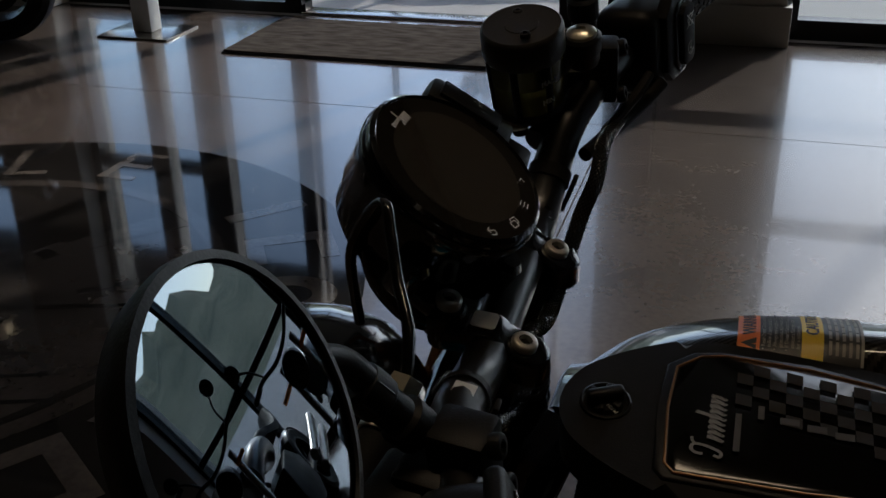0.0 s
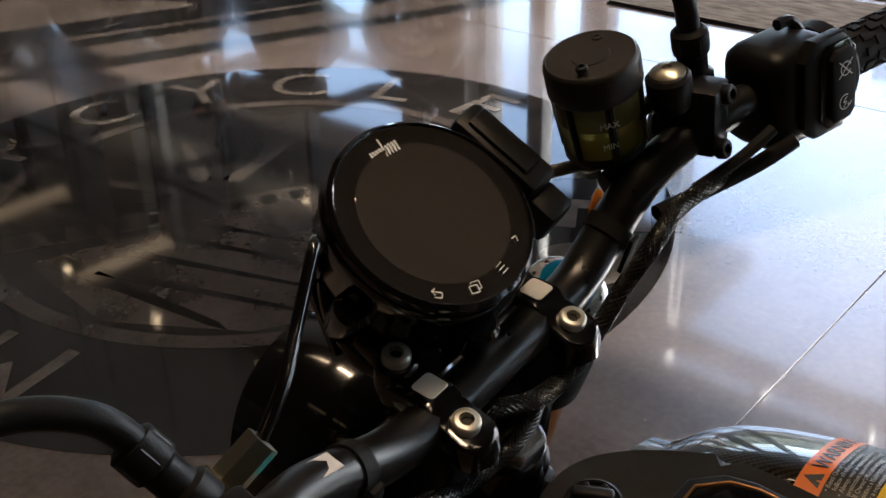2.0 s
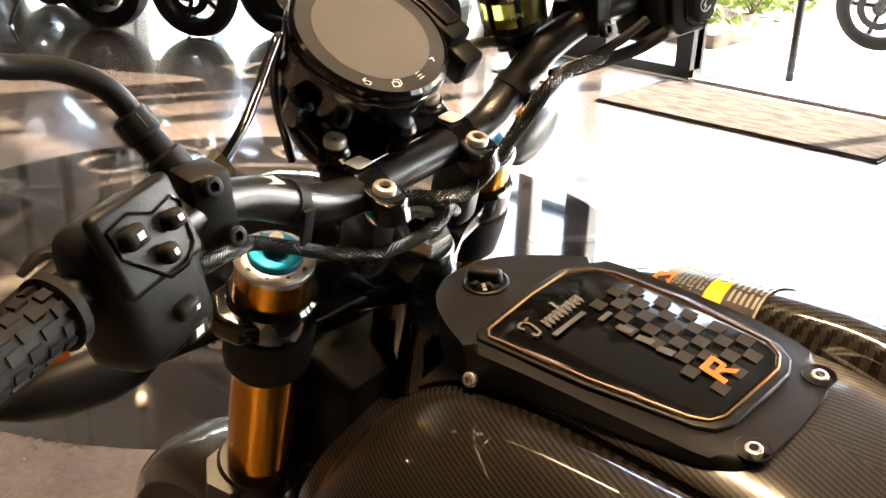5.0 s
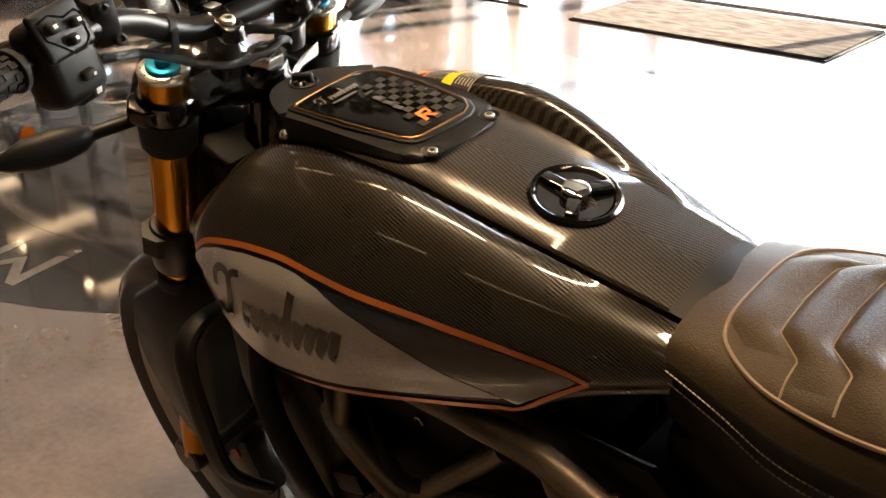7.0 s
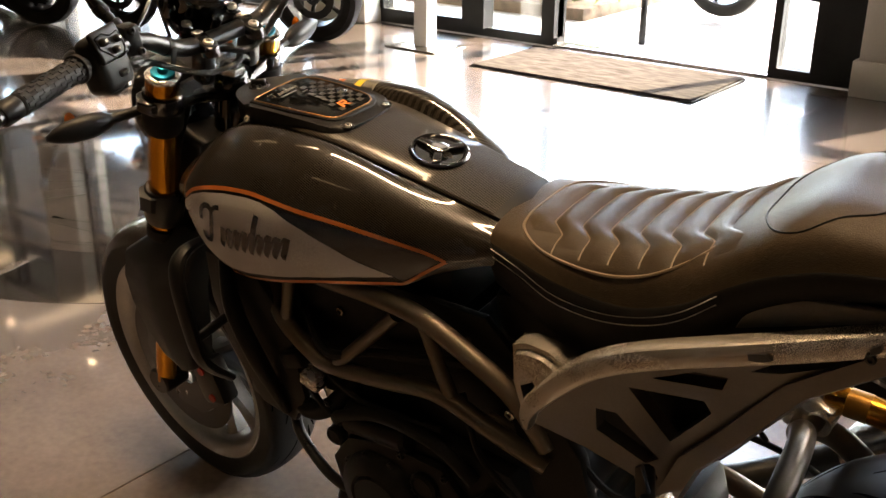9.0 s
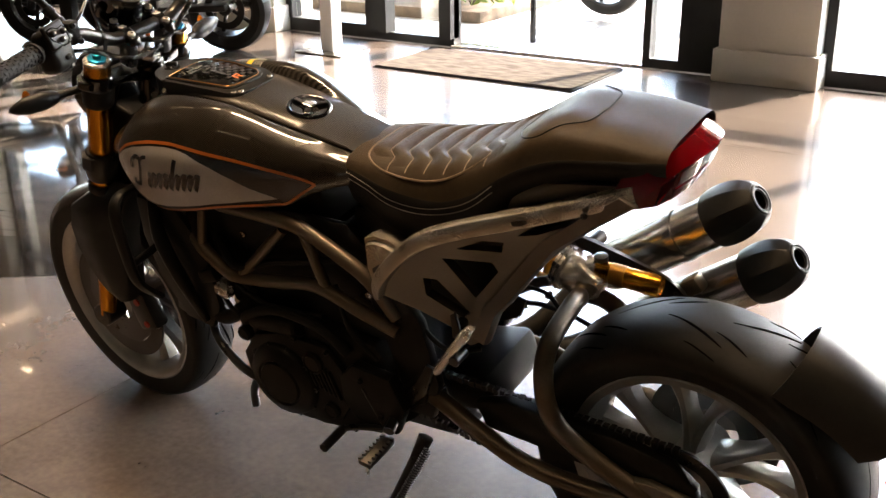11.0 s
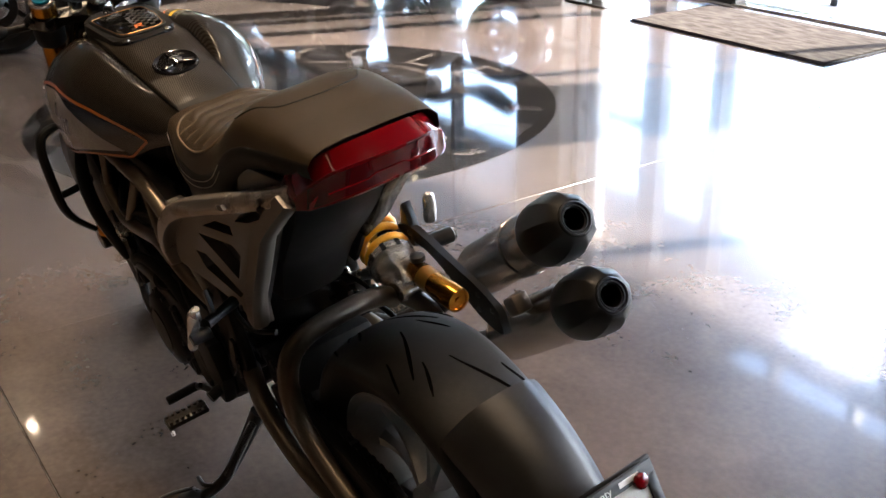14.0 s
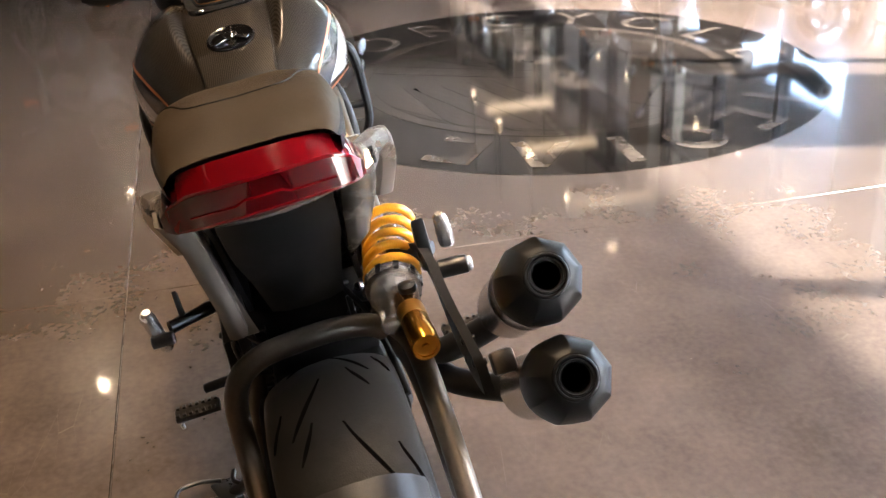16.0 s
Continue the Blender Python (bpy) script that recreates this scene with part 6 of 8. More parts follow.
P("spring_collar", lathe([(0.040, 0.126), (0.0465, 0.128), (0.0465, 0.134), (0.042, 0.136), (0.0465, 0.138), (0.0465, 0.144), (0.040, 0.147)], S0, sd, 28), M_ALLOY, shock, "notched silver preload collar")
for k in range(10):
    a = 2 * math.pi * k / 10
    o = x * math.cos(a) + y * math.sin(a)
    for h in (0.131, 0.141):
        P("collar_notch", box((0.009, 0.007, 0.004), m=frame_of(S0 + sd * h + o * 0.0460, sd.cross(o), sd), bevel=0), M_BLACK, shock)
P("shock_body", lathe([(0.038, 0.146), (0.039, 0.150), (0.039, 0.176), (0.031, 0.190), (0.024, 0.206), (0.024, 0.222)], S0, sd, 28), M_ALLOY, shock)
P("shock_eye", rod(S1 + Vector((0, -0.024, 0)), S1 + Vector((0, 0.024, 0)), 0.020, seg=20, edge=0.002), M_ALLOY, shock)
R0, R1 = Vector((0.266, -0.147, 0.576)), Vector((0.130, -0.148, 0.567))
rd = (R1 - R0).normalized()
res = P("gas_reservoir", lathe([(0.019, -0.004), (0.0215, 0.0), (0.0215, 0.098), (0.0225, 0.099), (0.0225, 0.131), (0.0205, 0.134), (0.016, 0.134), (0.0155, 0.132), (0.006, 0.132), (0.006, 0.134), (0.003, 0.134)], R0, rd, 32), M_GOLD, shock, "gold gas reservoir")
P("reservoir_label", lathe([(0.0218, 0.030), (0.0218, 0.062)], R0, rd, 32, cap=(False, False)), mat("dark gold print", (0.30, 0.14, 0.02), 0.4, 0.6), res)
P("reservoir_neck", box((0.035, 0.045, 0.045), R0 - rd * 0.012, (0, 14, 0), 0.008), M_ALLOY, shock)
P("reservoir_knob", lathe([(0.012, 0), (0.014, 0.002), (0.014, 0.012), (0.009, 0.014)], R0 + Vector((-0.006, -0.006, 0.018)), (0, 0, 1), 18), M_BLACK, shock)

# mufflers on the right ----------------------------------------------------------------
MD = Vector((-0.815, 0.0, 0.58)).normalized()
exhaust = None
for k, tip in enumerate(((0.000, -0.311, 0.702), (-0.082, -0.304, 0.594))):
    tip = Vector(tip)
    body = P("muffler", lathe([(0.030, -0.430), (0.048, -0.395), (0.0535, -0.370), (0.0535, -0.085)], tip, MD, 40), M_STEEL, exhaust, "brushed steel muffler with a black end cap" if exhaust is None else "")
    if exhaust is None:
        exhaust = body
    x, y, z = basis(MD)
    rows = []
    for r, d, f in ((0.0545, -0.106, 0.0), (0.0575, -0.104, 0.0), (0.0588, -0.096, 0.15), (0.0600, -0.080, 0.55), (0.0592, -0.060, 0.9), (0.0555, -0.038, 1.0), (0.0490, -0.020, 1.0), (0.0410, -0.008, 0.7), (0.0345, -0.0015, 0.3), (0.0310, 0.0, 0.0)):
        row = []
        for q in range(72):
            a = 2 * math.pi * q / 72
            fold = math.cos(math.pi / 9) / math.cos(a % (2 * math.pi / 9) - math.pi / 9)
            rr = r * (1 + f * (1.035 * fold - 1.0))
            row.append(tip + MD * d + x * rr * math.cos(a) + y * rr * math.sin(a))
        rows.append(row)
    ec = P("muffler_cap", loft(rows, caps=False), M_PLASTIC, body, "black faceted muffler end cap", 24)
    P("outlet_ring", lathe([(0.0305, 0.0005), (0.0285, 0.0030), (0.0265, 0.0030), (0.0255, -0.001), (0.0240, -0.001), (0.0235, 0.0015), (0.0215, 0.0015), (0.0205, -0.003), (0.0190, -0.003)], tip, MD, 40, cap=(False, False)), M_PLASTIC, ec)
    P("outlet_bore", lathe([(0.0190, -0.003), (0.0180, -0.006), (0.0175, -0.05)], tip, MD, 32, cap=(False, True)), M_GROOVE, ec)
P("muffler_strap", box((0.040, 0.034, 0.036), (0.106, -0.248, 0.522), (0, 35, 0), 0.006), M_BRONZE, exhaust)
P("muffler_strap", lathe([(0.0545, 0), (0.0560, 0.001), (0.0560, 0.020), (0.0545, 0.021)], Vector((0.0, -0.311, 0.702)) - MD * 0.20, MD, 40, cap=(False, False)), M_STEEL, exhaust)
P("exhaust_pipe", tube([(0.35, -0.311, 0.453), (0.40, -0.29, 0.40), (0.48, -0.20, 0.33), (0.60, -0.17, 0.30), (0.75, -0.16, 0.28)], 0.025, 16), M_ENGINE, exhaust)
P("exhaust_pipe", tube([(0.27, -0.304, 0.344), (0.34, -0.29, 0.30), (0.46, -0.20, 0.28), (0.60, -0.17, 0.28)], 0.025, 16), M_ENGINE, exhaust)
# bracket that carries the mufflers and the right passenger peg
rows = []
for p, w in zip(spline([(0.375, -0.186, 0.604), (0.345, -0.198, 0.603), (0.300, -0.203, 0.590), (0.240, -0.203, 0.568), (0.180, -0.207, 0.535), (0.110, -0.216, 0.497)], 4), [0.010, 0.012, 0.014, 0.015, 0.016, 0.016, 0.016, 0.016, 0.0165, 0.0175, 0.0185, 0.020, 0.022, 0.025, 0.028, 0.031, 0.034, 0.036, 0.035, 0.031, 0.022]):
    rows.append([p + Vector((0.003, 0.007, w)), p + Vector((0.003, -0.009, w * 0.8)), p + Vector((-0.003, -0.011, -w)), p + Vector((-0.003, 0.005, -w))])
brk = P("muffler_bracket", loft(rows), M_PLASTIC, exhaust, "flat black bracket that carries the mufflers", 40)
for q in ((0.160, -0.220, 0.540), (0.128, -0.224, 0.518), (0.165, -0.220, 0.508), (0.345, -0.208, 0.604)):
    bolt(q, (0, -1, 0.1), 0.006, 0.004, brk, M_BLACK)
    bolt((q[0], q[1] + 0.014, q[2]), (0, 1, 0.1), 0.006, 0.004, brk, M_BLACK)
for s in (1, -1):
    base = Vector((0.395, 0.150 * s, 0.600))
    pg = P("passenger_peg", tube([base, (0.375, 0.185 * s, 0.602), (0.358, 0.218 * s, 0.604)], [0.012, 0.010, 0.011], 10), M_BLACK, None, "folded passenger footpeg with a bare metal pad")
    if s > 0:
        P("peg_guard", prism([(0.385, 0.60), (0.362, 0.595), (0.376, 0.655), (0.385, 0.648)], 0.192, 0.200, 0.002), M_BLACK, pg)
        P("peg_pad", tube([(0.318, 0.236, 0.662), (0.330, 0.239, 0.645), (0.362, 0.240, 0.600), (0.395, 0.240, 0.554), (0.401, 0.239, 0.546)], [0.007, 0.0125, 0.0115, 0.011, 0.006], 12, squash=0.8), M_ALLOY, pg, "bare metal peg pad")
        P("peg_pivot", rod((0.352, 0.215, 0.590), (0.352, 0.252, 0.590), 0.011, seg=14, edge=0.002), M_BLACK, pg)
    else:
        P("peg_guard", prism([(0.372, 0.570), (0.334, 0.578), (0.338, 0.606), (0.358, 0.660), (0.366, 0.652), (0.376, 0.610)], -0.214, -0.192, 0.003), M_BLACK, pg, "black leaf shaped heel guard")
        P("peg_pad", tube([(0.327, -0.236, 0.674), (0.330, -0.237, 0.664), (0.338, -0.239, 0.636), (0.345, -0.240, 0.610), (0.346, -0.240, 0.604)], [0.006, 0.012, 0.0135, 0.0125, 0.006], 12, squash=0.7), M_ALLOY, pg, "bare metal peg pad")
        P("peg_pivot", rod((0.316, -0.212, 0.584), (0.312, -0.262, 0.582), 0.0155, seg=18, edge=0.003), M_BLACK, pg)
        P("pivot_cap", rod((0.312, -0.260, 0.582), (0.3115, -0.268, 0.582), 0.0125, seg=18, edge=0.002), M_ALLOY, pg, "bare metal pivot cap")

# hugger and plate carrier -----------------------------------------------------------
rows = []
c = Vector((REAR[0], 0, REAR[1]))
for i in range(19):
    u = i / 18
    a = radians(121 + 31 * u)
    r = 0.378 + 0.042 * u
    w = 0.086 - 0.012 * u
    row = []
    for b, drop in ((-1.0, 0.090), (-0.97, 0.055), (-0.80, 0.030), (-0.60, 0.012), (-0.40, 0.003), (0.0, 0.0), (0.40, 0.003), (0.60, 0.012), (0.80, 0.030), (0.97, 0.055), (1.0, 0.090)):
        row.append((c.x + (r - drop) * math.cos(a), w * b, c.z + (r - drop) * math.sin(a)))
    rows.append(row)
hug = P("rear_hugger", loft(rows, closed=False), M_HUGGER, None, "black plastic rear hugger carrying the plate", 30)
so = hug.modifiers.new("thick", "SOLIDIFY")
so.thickness = 0.004
P("hugger_arm", tube([(0.0, 0.155, 0.300), (-0.10, 0.150, 0.300), (-0.22, 0.132, 0.330), (-0.34, 0.09, 0.400), (-0.37, 0.05, 0.43)], 0.011, 12), M_BLACK, hug)
P("hugger_arm", tube([(0.0, -0.155, 0.300), (-0.10, -0.150, 0.300), (-0.22, -0.132, 0.330), (-0.34, -0.09, 0.400), (-0.37, -0.05, 0.43)], 0.011, 12), M_BLACK, hug)
pm = frame_of(Vector((-0.395, 0.0, 0.505)), (0, -1, 0), (0.42, 0, 0.91))
holder = P("plate_holder", box((0.215, 0.135, 0.008), m=pm @ pose(0, 0, -0.008), bevel=0.006), M_PLASTIC, hug, "black plate holder")
plate = P("number_plate", box((0.178, 0.102, 0.0015), m=pm, bevel=0.0), M_PLATE, holder, "white dealer plate in a black frame with red print")
M_PLATEFRAME = mottle(mat("plate frame plastic", rough=0.45), (0.02, 0.021, 0.022), (0.04, 0.042, 0.044), 20, 200)
for sx, sy, px_, py_ in ((0.200, 0.020, 0, 0.056), (0.200, 0.020, 0, -0.056), (0.016, 0.094, 0.092, 0), (0.016, 0.094, -0.092, 0)):
    P("plate_frame", box((sx, sy, 0.006), m=pm @ pose(px_, py_, 0.003), bevel=0.0025), M_PLATEFRAME, plate)
word("Riverside County", 0.0150, pm @ pose(-0.078, 0.0515, 0.0062), M_ICON, "lettering", plate)
P("plate_print", box((0.034, 0.0075, 0.0006), m=pm @ pose(0.058, 0.056, 0.0063)), M_ICON, plate)
for x, w in ((-0.074, 0.040), (-0.028, 0.016), (-0.006, 0.044)):
    P("plate_print", box((w * 0.9, 0.0065, 0.0006), m=pm @ pose(x + w / 2, -0.056, 0.0063)), M_ICON, plate)
M_REDPRINT = mat("red print", (0.35, 0.02, 0.03), 0.5)
for x, w, y, h in ((-0.028, 0.030, -0.012, 0.008),):
    P("plate_print", box((w, h, 0.0006), m=pm @ pose(x + w / 2, y, 0.0011, 0, 0, 2)), M_REDPRINT, plate)
word("Riverside County", 0.0145, pm @ pose(-0.030, 0.009, 0.0011, 0, 0, 2), M_REDPRINT, "lettering", plate)
word("MOTORCYCLE", 0.0118, pm @ pose(0.006, -0.0165, 0.0011), M_REDPRINT, "lettering", plate)
P("plate_print", box((0.106, 0.001, 0.0006), m=pm @ pose(0.024, 0.001, 0.0011)), M_REDPRINT, plate)
P("plate_seal", lathe([(0.024, 0.0012), (0.024, 0.0016), (0.019, 0.0016), (0.019, 0.0012)], pm @ Vector((-0.056, -0.010, 0)), pm.to_3x3() @ Vector((0, 0, 1)), 32, cap=(False, False)), M_REDPRINT, plate)
P("plate_seal", lathe([(0.015, 0.0012), (0.015, 0.0016)], pm @ Vector((-0.056, -0.010, 0)), pm.to_3x3() @ Vector((0, 0, 1)), 24), M_REDPRINT, plate)
for x in (-0.073, 0.073):
    P("plate_reflector", lathe([(0.011, 0.004), (0.011, 0.011), (0.008, 0.014), (0.0, 0.015)], pm @ Vector((x, 0.047, 0)), pm.to_3x3() @ Vector((0, 0, 1)), 20), M_RED, plate, "round red reflector bolt")
    P("plate_bolt", lathe([(0.005, 0.005), (0.005, 0.009)], pm @ Vector((x, -0.047, 0)), pm.to_3x3() @ Vector((0, 0, 1)), 12), M_BLACK, plate)
for s in (1, -1):
    P("side_reflector", box((0.010, 0.008, 0.07), (-0.36, 0.125 * s, 0.462), (0, 24, 0), 0.003), M_RED, hug, "upright red reflector")
    i2 = indicator((-0.37, 0.080 * s, 0.385), (-0.415, 0.262 * s, 0.388))
    P("indicator_lens", lathe([(0.020, 0), (0.016, 0.010), (0.0, 0.013)], (-0.418, 0.212 * s, 0.388), (-1, 0, 0.1), 18, squash=2.0), M_AMBER, i2, "amber lens")

# engine -----------------------------------------------------------------------
engine = P("engine", prism([(0.98, 0.27), (1.00, 0.36), (0.95, 0.46), (0.80, 0.50), (0.62, 0.48), (0.56, 0.40), (0.56, 0.30), (0.64, 0.24), (0.80, 0.21), (0.92, 0.22)], -0.15, 0.15, 0.02), M_ENGINE, None, "black painted twin cylinder engine")
P("clutch_cover", lathe([(0.090, 0.0), (0.090, 0.022), (0.083, 0.032), (0.058, 0.040), (0.054, 0.036), (0.050, 0.041), (0.0, 0.043)], (0.868, 0.15, 0.335), (0, 1, 0), 40), M_ENGINE, engine, "round black engine cover")
P("sprocket_cover", prism([(0.70, 0.40), (0.66, 0.44), (0.57, 0.43), (0.54, 0.36), (0.57, 0.29), (0.67, 0.29), (0.70, 0.34)], 0.15, 0.180, 0.008), M_ENGINE, engine)
for k in range(10):
    a = 2 * math.pi * k / 10
    bolt((0.868 + 0.088 * math.cos(a), 0.170, 0.335 + 0.088 * math.sin(a)), (0, 1, 0), 0.006, 0.006, engine, M_BLACK)
P("side_case", prism([(0.975, 0.30), (0.985, 0.37), (0.94, 0.43), (0.86, 0.455), (0.74, 0.45), (0.70, 0.40), (0.69, 0.32), (0.73, 0.26), (0.82, 0.235), (0.92, 0.24)], 0.148, 0.166, 0.008), M_ENGINE, engine)
for k in range(6):
    P("case_rib", box((0.006, 0.012, 0.070), (0.725 + 0.012 * k, 0.168, 0.36 + 0.004 * k), (0, 18, 0), 0.002), M_ENGINE, engine)
for x, z, r in ((0.775, 0.405, 0.026), (0.745, 0.290, 0.020), (0.960, 0.430, 0.018)):
    P("case_boss", lathe([(r, 0), (r, 0.014), (r * 0.8, 0.018), (r * 0.7, 0.015), (0, 0.015)], (x, 0.160, z), (0, 1, 0), 20), M_ENGINE, engine)
P("starter_motor", rod((0.80, 0.155, 0.485), (0.93, 0.155, 0.478), 0.030, seg=24, edge=0.006), M_ENGINE, engine)
P("hose", tube([(0.98, 0.14, 0.43), (0.93, 0.18, 0.49), (0.84, 0.178, 0.525), (0.74, 0.165, 0.50), (0.68, 0.16, 0.45)], 0.011, 10), M_RUBBER, engine)
P("wiring_loom", tube([(1.02, 0.13, 0.64), (0.95, 0.165, 0.60), (0.86, 0.150, 0.62), (0.76, 0.150, 0.645), (0.68, 0.14, 0.66)], 0.008, 8), M_RUBBER, engine)
for k, (x, z, t) in enumerate(((0.93, 0.53, -32), (0.70, 0.56, 26))):
    m = pose(x, 0, z, 0, -t, 0)
    cy = P("cylinder", box((0.13, 0.20, 0.17), m=m, bevel=0.02), M_ENGINE, engine)
    for q in range(5):
        P("fin", box((0.145, 0.215, 0.005), m=m @ pose(0, 0, -0.07 + 0.018 * q), bevel=0.002), M_ENGINE, cy)
    P("cylinder_head", box((0.14, 0.24, 0.075), m=m @ pose(0, 0, 0.11), bevel=0.02), M_ENGINE, cy, "")
    for q in (-0.05, 0.05):
        bolt(m @ Vector((q, 0.12, 0.115)), m.to_3x3() @ Vector((0, 1, 0)), 0.008, 0.007, cy, M_STEEL)
P("throttle_body", box((0.16, 0.17, 0.12), (0.82, 0, 0.66), bevel=0.025), M_PLASTIC, engine)
P("airbox", box((0.34, 0.20, 0.10), (0.90, 0, 0.74), bevel=0.03), M_PLASTIC, engine)
P("battery_cover", box((0.22, 0.19, 0.16), (0.55, 0, 0.70), (0, 10, 0), 0.02), M_PLASTIC, engine)
# radiator in front with its side guards
rad = P("radiator", box((0.045, 0.30, 0.30), (1.135, 0, 0.56), (0, -14, 0), 0.008), M_BLACK, None, "black radiator in front of the engine")
bm = bmesh.new()
for k in range(26):
    box((0.004, 0.27, 0.004), m=pose(1.135, 0, 0.56, 0, -14, 0) @ pose(0.024, 0, -0.13 + 0.0104 * k), bm=bm)
tagged(P("radiator_fins", bm, M_STEEL, rad), kind="stuff")
for s in (1, -1):
    P("radiator_guard", tube([(1.17, 0.155 * s, 0.72), (1.14, 0.185 * s, 0.64), (1.10, 0.190 * s, 0.55), (1.08, 0.165 * s, 0.43)], [0.010, 0.016, 0.016, 0.010], 10), M_PLASTIC, rad)
    P("hose", tube([(1.10, 0.13 * s, 0.46), (1.04, 0.15 * s, 0.44), (0.98, 0.15 * s, 0.47), (0.94, 0.12 * s, 0.52)], 0.017, 12), M_RUBBER, rad)
P("oil_cooler_pipe", tube([(1.10, 0.12, 0.44), (1.08, 0.15, 0.38), (1.00, 0.17, 0.33), (0.95, 0.16, 0.30)], 0.010, 10), M_BLACK, rad)
for s in (1, -1):
    P("header_pipe", tube([(0.99, 0.05 * s, 0.54), (1.06, 0.06 * s, 0.47), (1.06, 0.05 * s, 0.35), (0.99, 0.04 * s, 0.24), (0.80, -0.02 + 0.03 * s, 0.19), (0.60, -0.10, 0.22)], 0.022, 14), M_STEEL, exhaust)
P("collector", box((0.30, 0.16, 0.09), (0.66, -0.05, 0.215), (0, 3, 0), 0.03), M_ENGINE, exhaust)
for s in (1, -1):
    f = (lambda b: b) if s > 0 else mirrored
    # Dark filler panels, added so no bright floor shows through the engine bay.
    P("radiator_gap_filler", f(prism([(1.215, 0.715), (1.10, 0.705), (1.035, 0.62), (1.03, 0.47), (1.07, 0.405), (1.15, 0.42), (1.205, 0.52), (1.225, 0.62)], 0.142, 0.164, 0.010)), M_PLASTIC, rad, "black filler panel beside the radiator")
    P("frame_infill", f(prism([(1.13, 0.735), (0.66, 0.735), (0.575, 0.64), (0.57, 0.48), (0.78, 0.475), (1.02, 0.47), (1.07, 0.60)], 0.108, 0.122, 0.006)), M_ENGINE, engine, "black filler sheet behind the trellis")
# cables and small fittings along the left of the engine
for k, pts in enumerate((((1.12, 0.10, 0.70), (1.06, 0.13, 0.58), (1.00, 0.165, 0.50), (0.94, 0.17, 0.46)), ((1.05, 0.12, 0.66), (0.98, 0.15, 0.55), (0.86, 0.165, 0.52), (0.74, 0.15, 0.52)), ((0.70, 0.14, 0.60), (0.66, 0.165, 0.52), (0.60, 0.165, 0.46)), ((0.60, 0.12, 0.62), (0.52, 0.13, 0.56), (0.46, 0.12, 0.50), (0.40, 0.09, 0.50)))):
    P("cable", tube(pts, 0.0055, 8), M_RUBBER, engine)
for q in ((1.00, 0.170, 0.520), (0.96, 0.172, 0.500), (0.905, 0.175, 0.468), (0.80, 0.185, 0.47), (0.72, 0.18, 0.455), (0.64, 0.183, 0.41), (0.60, 0.183, 0.33), (0.70, 0.155, 0.245), (0.97, 0.15, 0.30)):
    bolt(q, (0, 1, 0.15), 0.0065, 0.006, engine, M_ENGINE)
P("connector", box((0.05, 0.03, 0.03), (1.03, 0.165, 0.56), (0, 20, 0), 0.006), M_PLASTIC, engine)
P("connector", box((0.04, 0.03, 0.025), (0.99, 0.17, 0.535), (0, -15, 0), 0.005), M_ALLOY, engine)
P("oil_filter", lathe([(0.035, 0), (0.035, 0.05), (0.028, 0.06)], (0.99, 0.06, 0.30), (1, 0, 0.05), 24), M_BLACK, engine)
P("side_sensor", tube([(1.005, 0.12, 0.27), (1.01, 0.14, 0.24), (1.005, 0.15, 0.20)], 0.010, 10), M_BLACK, engine)
# rider's pegs, gear lever, side stand
for s in (1, -1):
    pl = P("footpeg", tube([(0.575, 0.165 * s, 0.330), (0.568, 0.205 * s, 0.322)], 0.012, 10), M_BLACK, None, "serrated metal rider footpeg")
    bm = box((0.030, 0.085, 0.012), (0.556, 0.262 * s, 0.318), (0, -8, 0), 0.003)
    for k in range(7):
        for e in (-1, 1):
            box((0.008, 0.006, 0.006), (0.556 + 0.012 * e, (0.226 + 0.012 * k) * s, 0.326), bm=bm)
    P("peg_plate", bm, M_DISC, pl, "bare serrated peg plate")
    P("peg_feeler", rod((0.556, 0.298 * s, 0.312), (0.556, 0.298 * s, 0.290), 0.004, seg=8), M_ALLOY, pl)
    P("heel_plate", prism([(0.54, 0.36), (0.50, 0.40), (0.475, 0.47), (0.49, 0.475), (0.53, 0.41), (0.57, 0.36)], 0.150 * s - 0.004, 0.150 * s + 0.004, 0.002), M_BLACK, pl)
lever = P("gear_lever", tube([(0.60, 0.180, 0.300), (0.66, 0.188, 0.288), (0.70, 0.195, 0.275)], 0.007, 10), M_BLACK, None, "black gear lever with a rubber toe piece")
P("toe_piece", rod((0.700, 0.192, 0.275), (0.703, 0.262, 0.270), 0.010, seg=14, edge=0.002), M_RUBBER, lever)
P("linkage", rod((0.60, 0.176, 0.300), (0.64, 0.178, 0.39), 0.0045, seg=8), M_BLACK, lever)
stand = P("side_stand", tube([(0.535, 0.130, 0.262), (0.555, 0.165, 0.200), (0.595, 0.222, 0.105), (0.632, 0.270, 0.058)], [0.017, 0.014, 0.012, 0.012], 12), M_BLACK, None, "black side stand propped on the floor")
P("stand_foot", box((0.075, 0.045, 0.010), (0.642, 0.285, 0.056), (10, 0, 20), 0.004), M_BLACK, stand)
P("stand_loop", tube([(0.600, 0.300, 0.078), (0.592, 0.350, 0.090), (0.610, 0.378, 0.093), (0.645, 0.374, 0.092), (0.660, 0.335, 0.085), (0.655, 0.290, 0.076)], 0.0042, 8), M_BLACK, stand)
P("stand_feeler", tube([(0.60, 0.236, 0.090), (0.63, 0.262, 0.085), (0.67, 0.262, 0.080)], 0.005, 8), M_BLACK, stand)
coil = []
a, b = Vector((0.515, 0.155, 0.255)), Vector((0.575, 0.222, 0.120))
x, y, z = basis(b - a)
